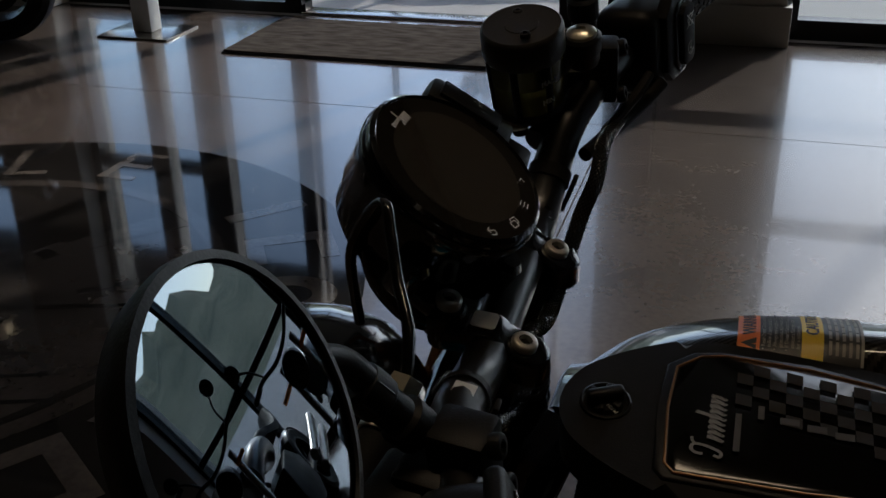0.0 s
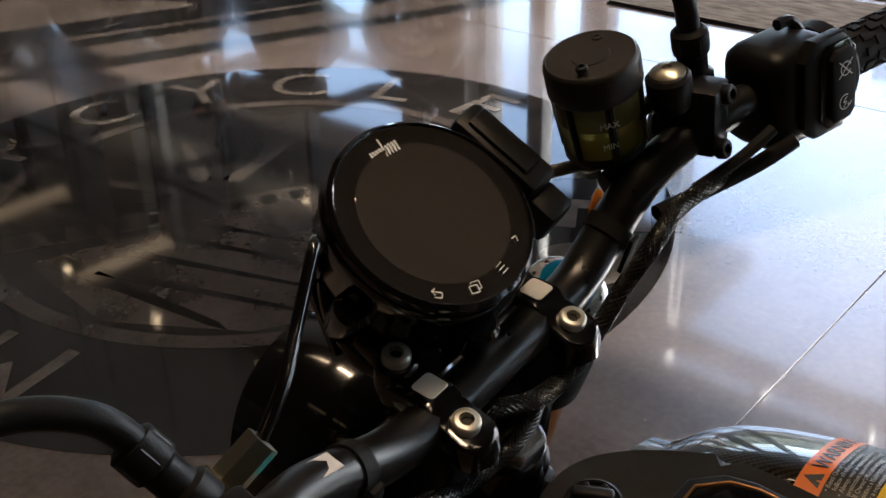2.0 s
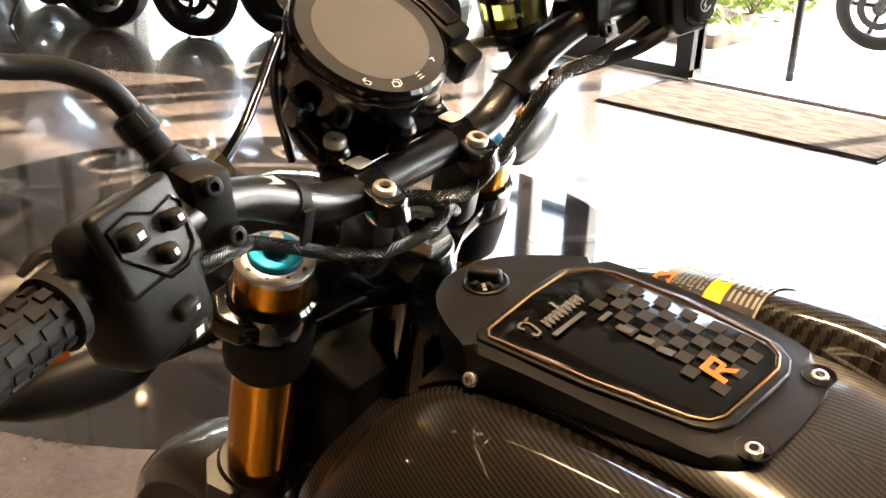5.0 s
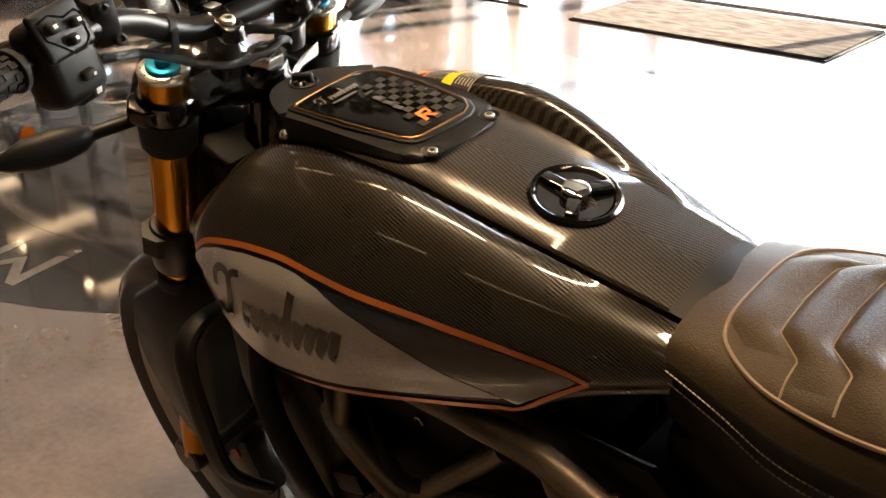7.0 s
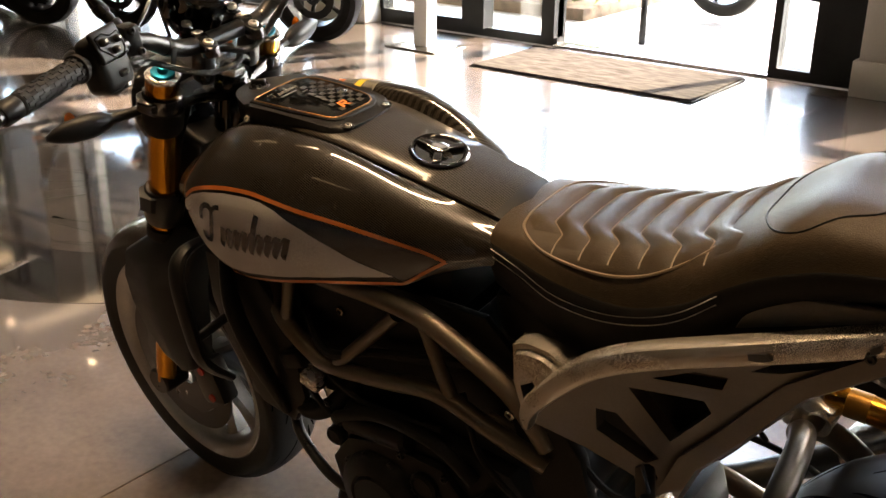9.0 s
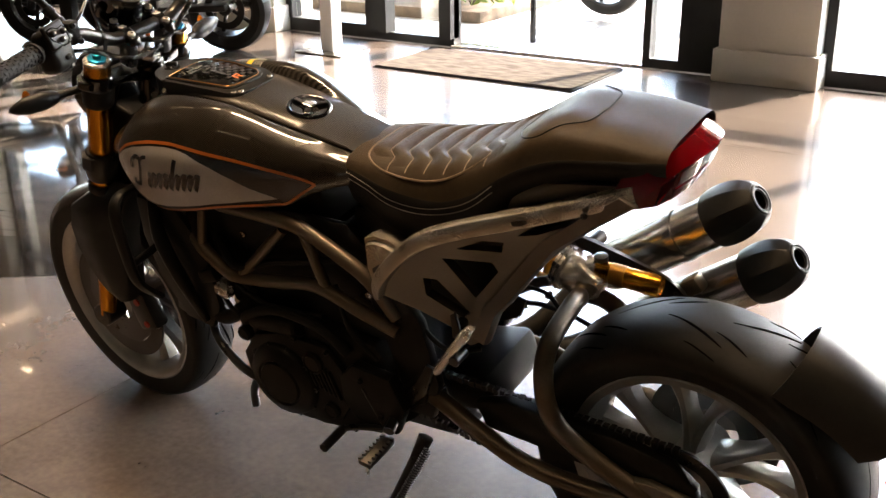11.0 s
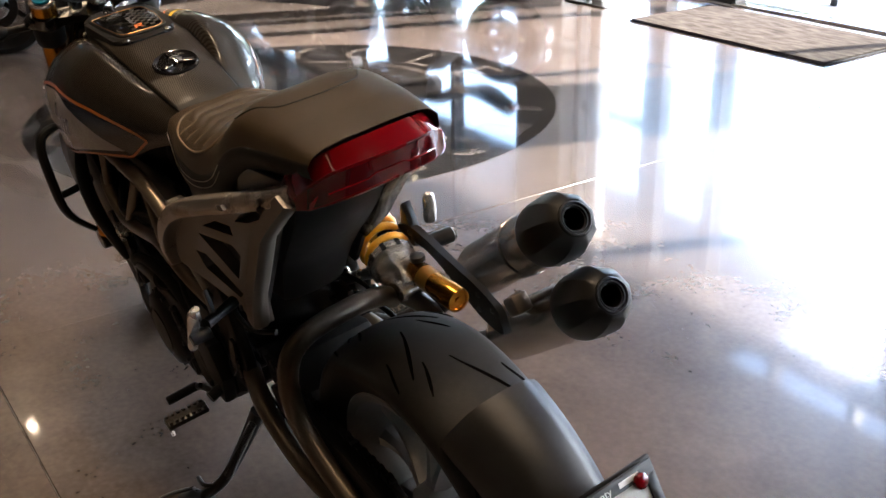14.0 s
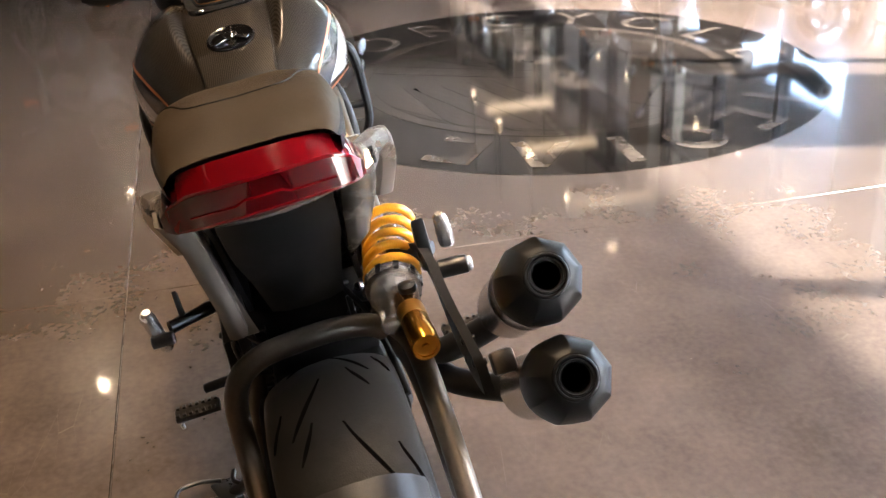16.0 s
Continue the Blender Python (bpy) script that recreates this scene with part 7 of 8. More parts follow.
for k in range(26 * 8 + 1):
    th = 2 * math.pi * k / 8
    coil.append(a + (b - a) * (k / (26 * 8)) + x * 0.0085 * math.cos(th) + y * 0.0085 * math.sin(th))
P("stand_spring", tube(coil, 0.0016, 5, smooth=False), M_DISC, stand, "coiled return spring")

# controls and fittings on the handlebar --------------------------------------------


def mirror(s):
    """A round bar mirror: clamp block, stem and head."""
    c = along_bar(0.196 * s) + (Vector((0, 0, 0)) if s > 0 else Vector((0.002, 0.004, 0.006)))
    d = bar_dir(0.196 * s)
    ob = P("mirror_clamp", box((0.030, 0.026, 0.046), c + Vector((-0.002, 0, 0.004)), (0, 0, -8 * s), 0.004), M_PLASTIC, None, "round black handlebar mirror on a bent stem")
    P("lever_block", box((0.030, 0.040, 0.030), c + Vector((0.012, 0.004 * s, -0.006)), (0, 0, -8 * s), 0.005), M_PLASTIC, ob)
    b = bolt((0, 0, 0), (-1, 0, 0.25), 0.0065, 0.006, ob, M_PLASTIC)
    b.location = c + Vector((-0.016, 0.004 * s, 0.020))
    b = bolt((0, 0, 0), (-1, 0, 0.25), 0.0065, 0.006, ob, M_PLASTIC)
    b.location = c + Vector((-0.018, -0.004 * s, -0.014))
    q0 = c + (Vector((0.020, 0, 0.018)) if s > 0 else Vector((0.010, -0.016, 0.012)))
    q1 = Vector((1.262, 0.204, 1.132)) if s > 0 else Vector((1.240, -0.203, 1.158))
    P("stem_socket", lathe([(0.012, 0), (0.0125, 0.012), (0.0095, 0.014), (0.0095, 0.026), (0.0115, 0.028), (0.0115, 0.042), (0.009, 0.044)], q0, q1 - q0, 6 * 3), M_PLASTIC, ob)
    P("stem_nut", lathe([(0.0118, 0.0), (0.0118, 0.010)], q0 + (q1 - q0).normalized() * 0.030, q1 - q0, 6), M_BLACK, ob)
    hc = Vector((1.234, 0.343 * s, 1.253))
    P("stem", tube([q1 - (q1 - q0).normalized() * 0.009, (1.266, 0.208 * s, 1.148) if s > 0 else (1.243, -0.204, 1.172), (1.272, 0.218 * s, 1.163) if s > 0 else (1.252, -0.212, 1.186), (1.280, 0.238 * s, 1.176) if s > 0 else (1.268, -0.235, 1.200), (1.283, 0.268 * s, 1.187), (1.270, 0.305 * s, 1.219), hc + Vector((0.020, 0, -0.011))], 0.0072, 12), M_PLASTIC, ob)
    n = Vector((-0.896, -0.136 * s, 0.422)).normalized()
    hd = P("mirror_head", lathe([(0.010, -0.022), (0.032, -0.019), (0.046, -0.010), (0.0500, 0.0), (0.0500, 0.0035), (0.0472, 0.004), (0.0467, 0.003)], hc, n, 48, cap=(True, False)), M_PLASTIC, ob, "round mirror head")
    P("mirror_glass", lathe([(0.0469, 0.0016)] + [(r, 0.0034 - r * r / 1.9) for r in (0.0469, 0.043, 0.038, 0.033, 0.028, 0.023, 0.018, 0.013, 0.008, 0.003)], hc, n, 64), M_MIRROR, hd, "mirror glass")
    return ob


for s in (1, -1):
    mirror(s)


def housing(c, size, m, bevel):
    return box(size, m=m @ pose(*c), bevel=bevel, seg=3)


# left switch block with its keypad, toggle and horn button
lc, ld = along_bar(0.262), bar_dir(0.262)
lm = frame_of(lc, -ld, Vector((0.10, 0, 1)))     # x towards the middle of the bar, y up, z to the rider
swl = P("switch_block", housing((0, -0.010, 0.004), (0.068, 0.084, 0.046), lm, 0.014), M_PLASTIC, None, "black switch block with rubber keys")
fm = lm @ pose(0, 0, 0, -14, 0, 0)
P("switch_face", housing((-0.002, 0.012, 0.0265), (0.060, 0.048, 0.010), fm, 0.008), M_PLASTIC, swl)
edge = [(-0.027, 0.026), (-0.010, 0.028), (0.004, 0.021), (0.020, 0.023), (0.024, 0.018), (0.020, -0.004), (0.010, -0.012), (-0.004, -0.012), (-0.026, 0.010)]
edge = [fm @ Vector((x, y, 0.0318)) for x, y in edge]
P("switch_rim", tube(edge + edge[:1], 0.0011, 6, smooth=False), M_GLOSS, swl, "fine raised line round the keys")
for x, y, w, h in ((-0.016, 0.017, 0.015, 0.012), (0.012, 0.013, 0.012, 0.011), (-0.001, 0.000, 0.011, 0.011)):
    k = P("key", housing((x, y, 0.0355), (w, h, 0.011), fm, 0.004), M_RUBBER, swl)
    P("key_print", housing((x, y, 0.0413), (w * 0.30, h * 0.30, 0.0004), fm, 0), M_ICON, k)
gm2 = lm @ pose(0, 0, 0, 14, 0, 0)
P("lower_face", housing((0.010, -0.030, 0.022), (0.040, 0.046, 0.016), gm2, 0.008), M_PLASTIC, swl)
tg = P("toggle", housing((0.004, -0.020, 0.033), (0.017, 0.009, 0.012), gm2, 0.003), M_RUBBER, swl)
P("key_print", housing((0.008, -0.020, 0.0393), (0.003, 0.003, 0.0004), gm2, 0), M_ICON, tg)
hb = P("horn_button", housing((0.013, -0.040, 0.031), (0.017, 0.014, 0.009), gm2, 0.003), M_RUBBER, swl)
P("key_print", housing((0.012, -0.040, 0.0358), (0.0065, 0.0055, 0.0004), gm2, 0), M_ICON, hb)
P("flash_trigger", tube([lm @ Vector((-0.014, 0.010, -0.018)), lm @ Vector((-0.024, 0.016, -0.028)), lm @ Vector((-0.040, 0.012, -0.030))], [0.006, 0.005, 0.003], 8, squash=0.6), M_PLASTIC, swl)
# right switch block
rc, rdv = along_bar(-0.263) - Vector((0, 0, 0.008)), bar_dir(-0.263)
rm = frame_of(rc, -rdv, Vector((0.10, 0, 1)))
swr = P("switch_block", housing((-0.002, 0.006, 0.000), (0.060, 0.070, 0.052), rm, 0.014), M_PLASTIC, None, "black switch block with a rocker and a starter key")
face = rm @ pose(0.011, 0.010, 0.0, 90, 0, 0)


def octagon(w, h, c):
    return [(w, h - c), (w - c, h), (-w + c, h), (-w, h - c), (-w, -h + c), (-w + c, -h), (w - c, -h), (w, -h + c)]


P("switch_face", prism(octagon(0.0235, 0.0335, 0.011), 0.020, 0.0315, 0.003, m=face), M_PLASTIC, swr)
P("switch_bezel", prism(octagon(0.0160, 0.0285, 0.007), 0.030, 0.0335, 0.0015, m=face @ pose(0.0055, 0, 0)), M_GLOSS, swr, "raised bezel round the rocker")
P("throttle_collar", lathe([(0.026, 0), (0.031, 0.004), (0.032, 0.016), (0.028, 0.022)], along_bar(-0.283), bar_dir(-0.29) * -1, 28), M_PLASTIC, swr)
rk = P("rocker", prism(octagon(0.0115, 0.0245, 0.005), 0.031, 0.0375, 0.0022, m=face @ pose(0.0065, 0, 0)), M_RUBBER, swr, "tall rubber rocker with printed signs")
fz = rm @ pose(0.0175, 0.010, 0.0379)


def printed(points, at, w=0.0009):
    bm = bmesh.new()
    for (a, b), (c, d) in zip(points, points[1:]):
        h = math.hypot(c - a, d - b) or 1
        nx, ny = -(d - b) / h * w / 2, (c - a) / h * w / 2
        bm.faces.new([bm.verts.new(fz @ Vector((at[0] + q[0], at[1] + q[1], 0))) for q in ((a + nx, b + ny), (c + nx, d + ny), (c - nx, d - ny), (a - nx, b - ny))])
    return bm


def arc(r, a0, a1, n=14):
    return [(r * math.cos(radians(a0 + (a1 - a0) * k / n)), r * math.sin(radians(a0 + (a1 - a0) * k / n))) for k in range(n + 1)]


up, low = (0.0, 0.0115), (0.0, -0.0115)
for at, lines in ((up, (arc(0.0046, 20, 340), [(-0.0062, -0.0056), (0.0062, 0.0056)], [(-0.0062, 0.0056), (0.0062, -0.0056)])),
                  (low, (arc(0.0050, 60, 330), [(0.0014, 0.0034), (-0.0016, -0.0002), (0.0014, -0.0002), (-0.0012, -0.0036)], [(0.0062, -0.0010), (0.0045, -0.0034), (0.0024, -0.0020)]))):
    for pts in lines:
        P("key_print", printed(pts, at), M_ICON, rk)
P("throttle_guide", tube([rm @ Vector((0.024, 0.03, 0.0)), rm @ Vector((0.016, 0.045, -0.005)), rm @ Vector((0.004, 0.046, -0.006))], 0.004, 8), M_PLASTIC, swr)

# levers
for s, tipx in ((1, 1.282), (-1, 1.282)):
    lv = P("lever_perch", box((0.034, 0.042, 0.022), along_bar(0.215 * s) + Vector((0.030, 0, -0.010)), (0, 0, -10 * s), 0.005), M_PLASTIC, None, "black hand lever with a ball end")
    line = [(1.268, 0.225 * s, 1.072), (1.276, 0.262 * s, 1.066), (1.272, 0.31 * s, 1.056), (1.276, 0.37 * s, 1.040), (1.282, 0.412 * s, 1.030)]
    P("lever", tube(line, [0.009, 0.0085, 0.007, 0.006, 0.0055], 10, squash=0.7), M_BLACK, lv)
    P("lever_ball", lathe([(0.002, -0.009), (0.007, -0.006), (0.009, 0), (0.007, 0.006), (0.002, 0.009)], (1.284, 0.418 * s, 1.029), (0, 1, 0), 16), M_BLACK, lv)

# brake fluid reservoir on the right
M_CAP = mottle(mat("matt cap plastic", rough=0.42), (0.016, 0.014, 0.012), (0.026, 0.022, 0.018), 60, 600, (0.34, 0.5), 0.15, 900)
RX = Vector((1.2715, -0.1420, 1.1605))
ra = Vector((0.04, 0.14, 1.0)).normalized()
resv = P("brake_reservoir", lathe([(0.0245, -0.064), (0.0262, -0.060), (0.0280, -0.020)], RX, ra, 32, cap=(True, False)), M_SMOKE, None, "clear brake fluid reservoir with a black screw cap")
P("brake_fluid", lathe([(0.0240, -0.062), (0.0252, -0.040)], RX, ra, 28), M_FLUID, resv, "yellow brake fluid")
rcap = P("reservoir_cap", lathe([(0.0285, -0.022), (0.0296, -0.020), (0.0296, -0.004), (0.0288, -0.0012), (0.0272, 0.0), (0.0268, -0.0006), (0.012, -0.0006), (0.0115, 0.0)], RX, ra, 40), M_CAP, resv, "ribbed black screw cap")
for k in range(2):
    a = radians(-70 + 180 * k)
    bolt(RX + Vector((0.020 * math.cos(a), 0.020 * math.sin(a), -0.0005)), ra, 0.0038, 0.003, rcap, M_BLACK)
rx, ry, rz = basis(ra)
for txt, h in (("MAX", -0.036), ("MIN", -0.051)):
    face = Vector((-0.72, 0.69, 0)).normalized()
    face = (face - ra * face.dot(ra)).normalized()
    right = ra.cross(face)
    word(txt, 0.0056, frame_of(RX + ra * h + face * 0.0284 - right * 0.0062, right, ra), mat("pale print", (0.5, 0.5, 0.42), 0.5), "print", resv)
P("reservoir_base", lathe([(0.0265, -0.066), (0.0265, -0.060), (0.020, -0.070), (0.010, -0.080)][::-1], RX, ra, 28), M_PLASTIC, resv)
P("reservoir_nipple", tube([RX - ra * 0.076, RX - ra * 0.088 + Vector((-0.004, -0.02, 0)), (1.250, -0.178, 1.082), (1.244, -0.190, 1.082)], 0.006, 10), M_RUBBER, resv)
for a in (5, 60, 120, 175, 230, 290):
    d = rx * math.cos(radians(a)) + ry * math.sin(radians(a))
    P("reservoir_strut", rod(RX + d * 0.0250 - ra * 0.062, RX + d * 0.0265 - ra * 0.022, 0.0028, seg=8), M_PLASTIC, resv)
P("reservoir_spout", lathe([(0.0060, -0.086), (0.0066, -0.080), (0.0066, -0.062)], RX + Vector((0.006, 0.012, 0)), ra, 14), M_SMOKE, resv, "clear moulded spout")
kb = Vector((1.234, -0.168, 1.142))
P("reservoir_bracket", tube([RX + Vector((-0.018, -0.012, -0.045)), RX + Vector((-0.026, -0.018, -0.038)), kb - ra * 0.006], 0.007, 8, squash=0.6), M_PLASTIC, resv)
P("bracket_collar", lathe([(0.011, -0.022), (0.0125, -0.018), (0.0125, -0.012), (0.0140, -0.010), (0.0140, 0.000), (0.0120, 0.002)], kb, ra, 24), M_PLASTIC, resv)
P("bracket_stud", lathe([(0.0112, 0.001), (0.0108, 0.004), (0.0080, 0.0062), (0.0030, 0.007), (0.0028, 0.005)], kb, ra, 24), M_BRASS, resv, "dull gold mounting stud")
P("master_cylinder", tube([along_bar(-0.200) + Vector((0.026, 0, 0.004)), (1.250, -0.175, 1.080), (1.262, -0.140, 1.070)], [0.013, 0.012, 0.010], 14), M_PLASTIC, resv)

# hoses and cables -------------------------------------------------------------
P("cable", tube([(1.268, 0.148, 1.090), (1.273, 0.125, 1.104), (1.286, 0.100, 1.117), (1.295, 0.080, 1.131), (1.303, 0.064, 1.140), (1.318, 0.055, 1.125), (1.335, 0.050, 1.09), (1.34, 0.04, 1.03)], 0.0036, 10), M_GLOSS, gauge)
P("cable_ferrule", rod((1.273, 0.170, 1.078), (1.268, 0.147, 1.089), 0.0095, seg=6), M_BRASS, bars, "bare metal cable adjuster")
P("cable_ferrule", lathe([(0.0125, 0), (0.0125, 0.007)], (1.273, 0.170, 1.078), (0.01, 0.06, -0.02), 20), M_BRASS, bars)
P("cable_sleeve", tube([(1.274, 0.176, 1.075), (1.280, 0.20, 1.068), (1.282, 0.225, 1.068)], 0.0115, 12), M_RUBBER, bars)


def braided(points, r, parent, label, strands=12, pitch=0.012):
    """A cable sleeve: a dark core with thin strands wound over it both ways."""
    ob = P("braided_sleeve", tube(points, r * 0.93, 12), M_HOSE, parent, label)
    line = spline([Vector(p) for p in points], 24)
    run, side = 0.0, None
    table = []
    for k, p in enumerate(line):
        p = Vector(p)
        d = (Vector(line[min(k + 1, len(line) - 1)]) - Vector(line[max(k - 1, 0)])).normalized()
        if k:
            run += (p - Vector(line[k - 1])).length
        side = (Vector((0, 0, 1)) if side is None else side)
        side = (side - d * side.dot(d)).normalized()
        table.append((run, p, side, d.cross(side)))
    bm = bmesh.new()
    for turn in (1, -1):
        for q in range(strands):
            track = []
            for run, p, x, y in table:
                a = 2 * math.pi * (q / strands + turn * run / (strands * pitch * 0.32))
                track.append(p + (x * math.cos(a) + y * math.sin(a)) * r)
            tube(track, 0.00042, 4, bm=bm, smooth=False)
    tagged(P("braid", bm, M_STRAND, ob), "woven black strands", kind="stuff")
    return ob


braided([(1.215, 0.215, 1.060), (1.238, 0.175, 1.045), (1.250, 0.150, 1.036), (1.250, 0.125, 1.022), (1.243, 0.092, 1.003), (1.236, 0.055, 0.988), (1.232, 0.018, 0.986), (1.234, -0.006, 0.987), (1.240, -0.024, 0.988), (1.250, -0.045, 0.975)], 0.0046, bars, "black braided cable sleeve")
braided([(1.256, 0.042, 1.004), (1.240, 0.020, 1.016), (1.230, -0.005, 1.009), (1.229, -0.036, 1.003), (1.226, -0.066, 1.016), (1.220, -0.094, 1.040), (1.213, -0.112, 1.058), (1.213, -0.135, 1.066), (1.214, -0.155, 1.066), (1.208, -0.195, 1.066)], 0.0056, bars, "thick black braided cable sleeve")
P("cable", tube([(1.226, -0.140, 1.062), (1.212, -0.180, 1.062), (1.196, -0.215, 1.066), (1.182, -0.238, 1.076)], 0.0055, 10), M_RUBBER, bars)
P("cable", tube([(1.216, -0.17, 1.066), (1.200, -0.20, 1.078), (1.190, -0.222, 1.090)], 0.004, 8), M_RUBBER, bars)
P("brake_hose", tube([(1.335, -0.055, 1.072), (1.318, -0.085, 1.078), (1.295, -0.12, 1.082), (1.268, -0.165, 1.078), (1.252, -0.19, 1.076)], 0.0045, 10), M_BRAID, bars, "steel braided brake hose")
P("banjo", rod((1.252, -0.19, 1.070), (1.252, -0.19, 1.086), 0.0085, seg=6), M_BRASS, bars)
for s in (1, -1):
    c = along_bar(0.118 * s)
    x, y, z = basis(bar_dir(0.118 * s))
    P("cable_tie", lathe([(0.0148, -0.005), (0.0158, -0.005), (0.0158, 0.005), (0.0148, 0.005), (0.0148, -0.005)], c, bar_dir(0.118 * s), 24, cap=(False, False)), M_RUBBER, bars, "black rubber cable strap")
    P("tie_tail", box((0.0035, 0.009, 0.030), c + Vector((-0.015, 0, -0.013)), (0, -20, 0), 0.001), M_RUBBER, bars)
P("sticker", box((0.012, 0.022, 0.0005), along_bar(0.138) + Vector((-0.004, 0, 0.0146)), (22, -12, 0)), M_PAPER, bars, "small white sticker on the bar")
P("fork_hose", tube([(1.30, -0.06, 0.93), (1.33, -0.09, 0.85), (1.37, -0.10, 0.72), (1.41, -0.09, 0.62)], 0.005, 8), M_RUBBER, fork)
P("fork_hose", tube([(1.30, 0.06, 0.93), (1.33, 0.09, 0.83), (1.37, 0.085, 0.70), (1.41, 0.08, 0.60), (1.39, 0.085, 0.42)], 0.005, 8), M_RUBBER, fork)
P("orange_sleeve", tube([(1.33, -0.075, 0.985), (1.345, -0.08, 1.02), (1.345, -0.072, 1.05)], 0.004, 8), mat("orange cable", (0.75, 0.16, 0.02), 0.5), bars, "orange cable")

# warning label on the right lobe of the tank --------------------------------------------


def lobe_patch(x0, x1, y0, y1, lift):
    """A label that follows the right lobe between two x and two distances from the middle."""
    bm = bmesh.new()
    rows = []
    for i in range(9):
        x = x0 + (x1 - x0) * i / 8
        rows.append([(x, -(y0 + (y1 - y0) * j / 10), tank_top(x, y0 + (y1 - y0) * j / 10) + lift) for j in range(11)])
    return loft(rows, closed=False, bm=bm)


LX0, LX1, LY0, LY1 = 1.018, 1.104, 0.088, 0.176
label = P("warning_label", lobe_patch(LX0, LX1, LY0, LY1, 0.0012), M_LABEL, tank, "black warning label with orange and yellow bands", 80)
P("label_band", lobe_patch(1.088, 1.104, LY0, LY1, 0.0016), M_LABEL_ORANGE, label, "orange band", 80)
P("label_band", lobe_patch(1.044, 1.059, LY0, LY1, 0.0016), M_LABEL_YELLOW, label, "yellow band", 80)
M_LABELGREY = mat("label grey", (0.35, 0.33, 0.29), 0.5)
P("label_edge", lobe_patch(1.0165, 1.0185, LY0, LY1, 0.0016), M_LABELGREY, label, "", 80)
for k in range(5):
    end = LY1 - 0.004 - 0.010 * ((k * 7) % 3) / 2
    for q in range(6):
        a0 = LY0 + 0.005 + (end - LY0 - 0.005) * q / 6
        a1 = a0 + (end - LY0 - 0.005) / 6 - 0.0022
        x = 1.0405 - 0.0046 * k
        P("label_print", lobe_patch(x - 0.0022, x, a0, a1, 0.0016), M_LABELGREY, label, "", 80)


def label_word(text, size, x, y, material=M_LABEL, span=0.055):
    """Lettering that reads outwards over the lobe."""
    z0, z1 = tank_top(x, y), tank_top(x, y + span)
    m = frame_of((x, -y, z0 + 0.0024), (0, -span, z1 - z0), (1, 0, 0.05))
    ob = word(text, size, Matrix.Identity(4), material, "lettering", label)
    for v in ob.data.vertices:
        p = m @ v.co
        d = -p.y
        v.co = (p.x, p.y, tank_top(p.x, d) + 0.0021 + (0.0002 if v.co.z > 0 else 0))
    return ob


for k, text in enumerate(("\u2022 Read Owner's Manual and, during use,", "  follow all safety precautions.", "\u2022 Always wear an approved helmet, eye", "  protection, and protective clothing.", "\u2022 If Owner's Manual is missing,", "  contact a Motorcycle dealer", "  for a replacement.")):
    label_word(text, 0.0043, 1.0842 - 0.0040 * k, LY0 + 0.004, M_LABELGREY, 0.002)
label_word("WARNING", 0.0135, 1.0912, 0.106)
label_word("CAUTION", 0.0130, 1.0472, 0.108)
bm = bmesh.new()
bm.faces.new([bm.verts.new((x, -y, tank_top(x, y) + 0.002)) for x, y in ((1.0905, 0.092), (1.0905, 0.103), (1.1015, 0.0975))])
P("label_triangle", bm, M_LABEL, label)

# radiator wings beside the tank's nose, loop shaped
for s in (1, -1):
    f = (lambda b: b) if s > 0 else mirrored
    P("radiator_wing", f(tube([(1.20, 0.165, 0.742), (1.195, 0.215, 0.742), (1.190, 0.242, 0.715), (1.185, 0.247, 0.630), (1.180, 0.240, 0.545), (1.175, 0.195, 0.485)], [0.010, 0.014, 0.015, 0.015, 0.014, 0.010], 10, squash=0.7)), M_PLASTIC, rad, "black looped radiator guard")
    P("radiator_wing", f(tube([(1.16, 0.150, 0.620), (1.175, 0.19, 0.600), (1.184, 0.240, 0.590)], 0.009, 10)), M_PLASTIC, rad)
# thin wire that hangs out beside the rear wheel
P("wire", tube([(0.06, -0.140, 0.30), (0.02, -0.17, 0.33), (-0.03, -0.20, 0.33), (-0.07, -0.215, 0.28)], 0.0025, 6), M_RUBBER, swing)

# hoses and fittings in the gap beneath the rear shock
mount = P("shock_mount", tube([(0.470, -0.085, 0.500), (0.425, -0.095, 0.520), (0.365, -0.112, 0.545), (0.300, -0.118, 0.552)], [0.013, 0.012, 0.011, 0.010], 12), M_BLACK, SUB, "black mounting lug of the rear shock")
for q in ((0.440, -0.090, 0.530), (0.398, -0.100, 0.536), (0.355, -0.102, 0.520)):
    b = bolt((0, 0, 0), (-0.5, 0.6, 0.5), 0.0085, 0.009, mount, M_ALLOY)
    b.location = q
P("brake_hose", tube([(0.47, -0.060, 0.470), (0.42, -0.072, 0.500), (0.37, -0.085, 0.505), (0.32, -0.098, 0.490), (0.27, -0.104, 0.470), (0.22, -0.108, 0.440)], 0.0055, 10), M_RUBBER, mount, "black rubber hose")
P("brake_hose", tube([(0.49, -0.070, 0.520), (0.44, -0.060, 0.545), (0.39, -0.068, 0.552), (0.35, -0.085, 0.535), (0.33, -0.095, 0.500)], 0.0045, 10), M_RUBBER, mount, "black rubber hose")
P("hose_clip", lathe([(0.0085, -0.005), (0.0095, -0.003), (0.0095, 0.003), (0.0085, 0.005)], (0.395, -0.078, 0.503), (-1, -0.25, 0.1), 16), M_STEEL, mount, "bright hose clip")
P("link_plate", prism([(0.47, 0.505), (0.42, 0.530), (0.385, 0.520), (0.40, 0.480), (0.45, 0.455)], -0.070, -0.060, 0.003), M_DISC, mount)

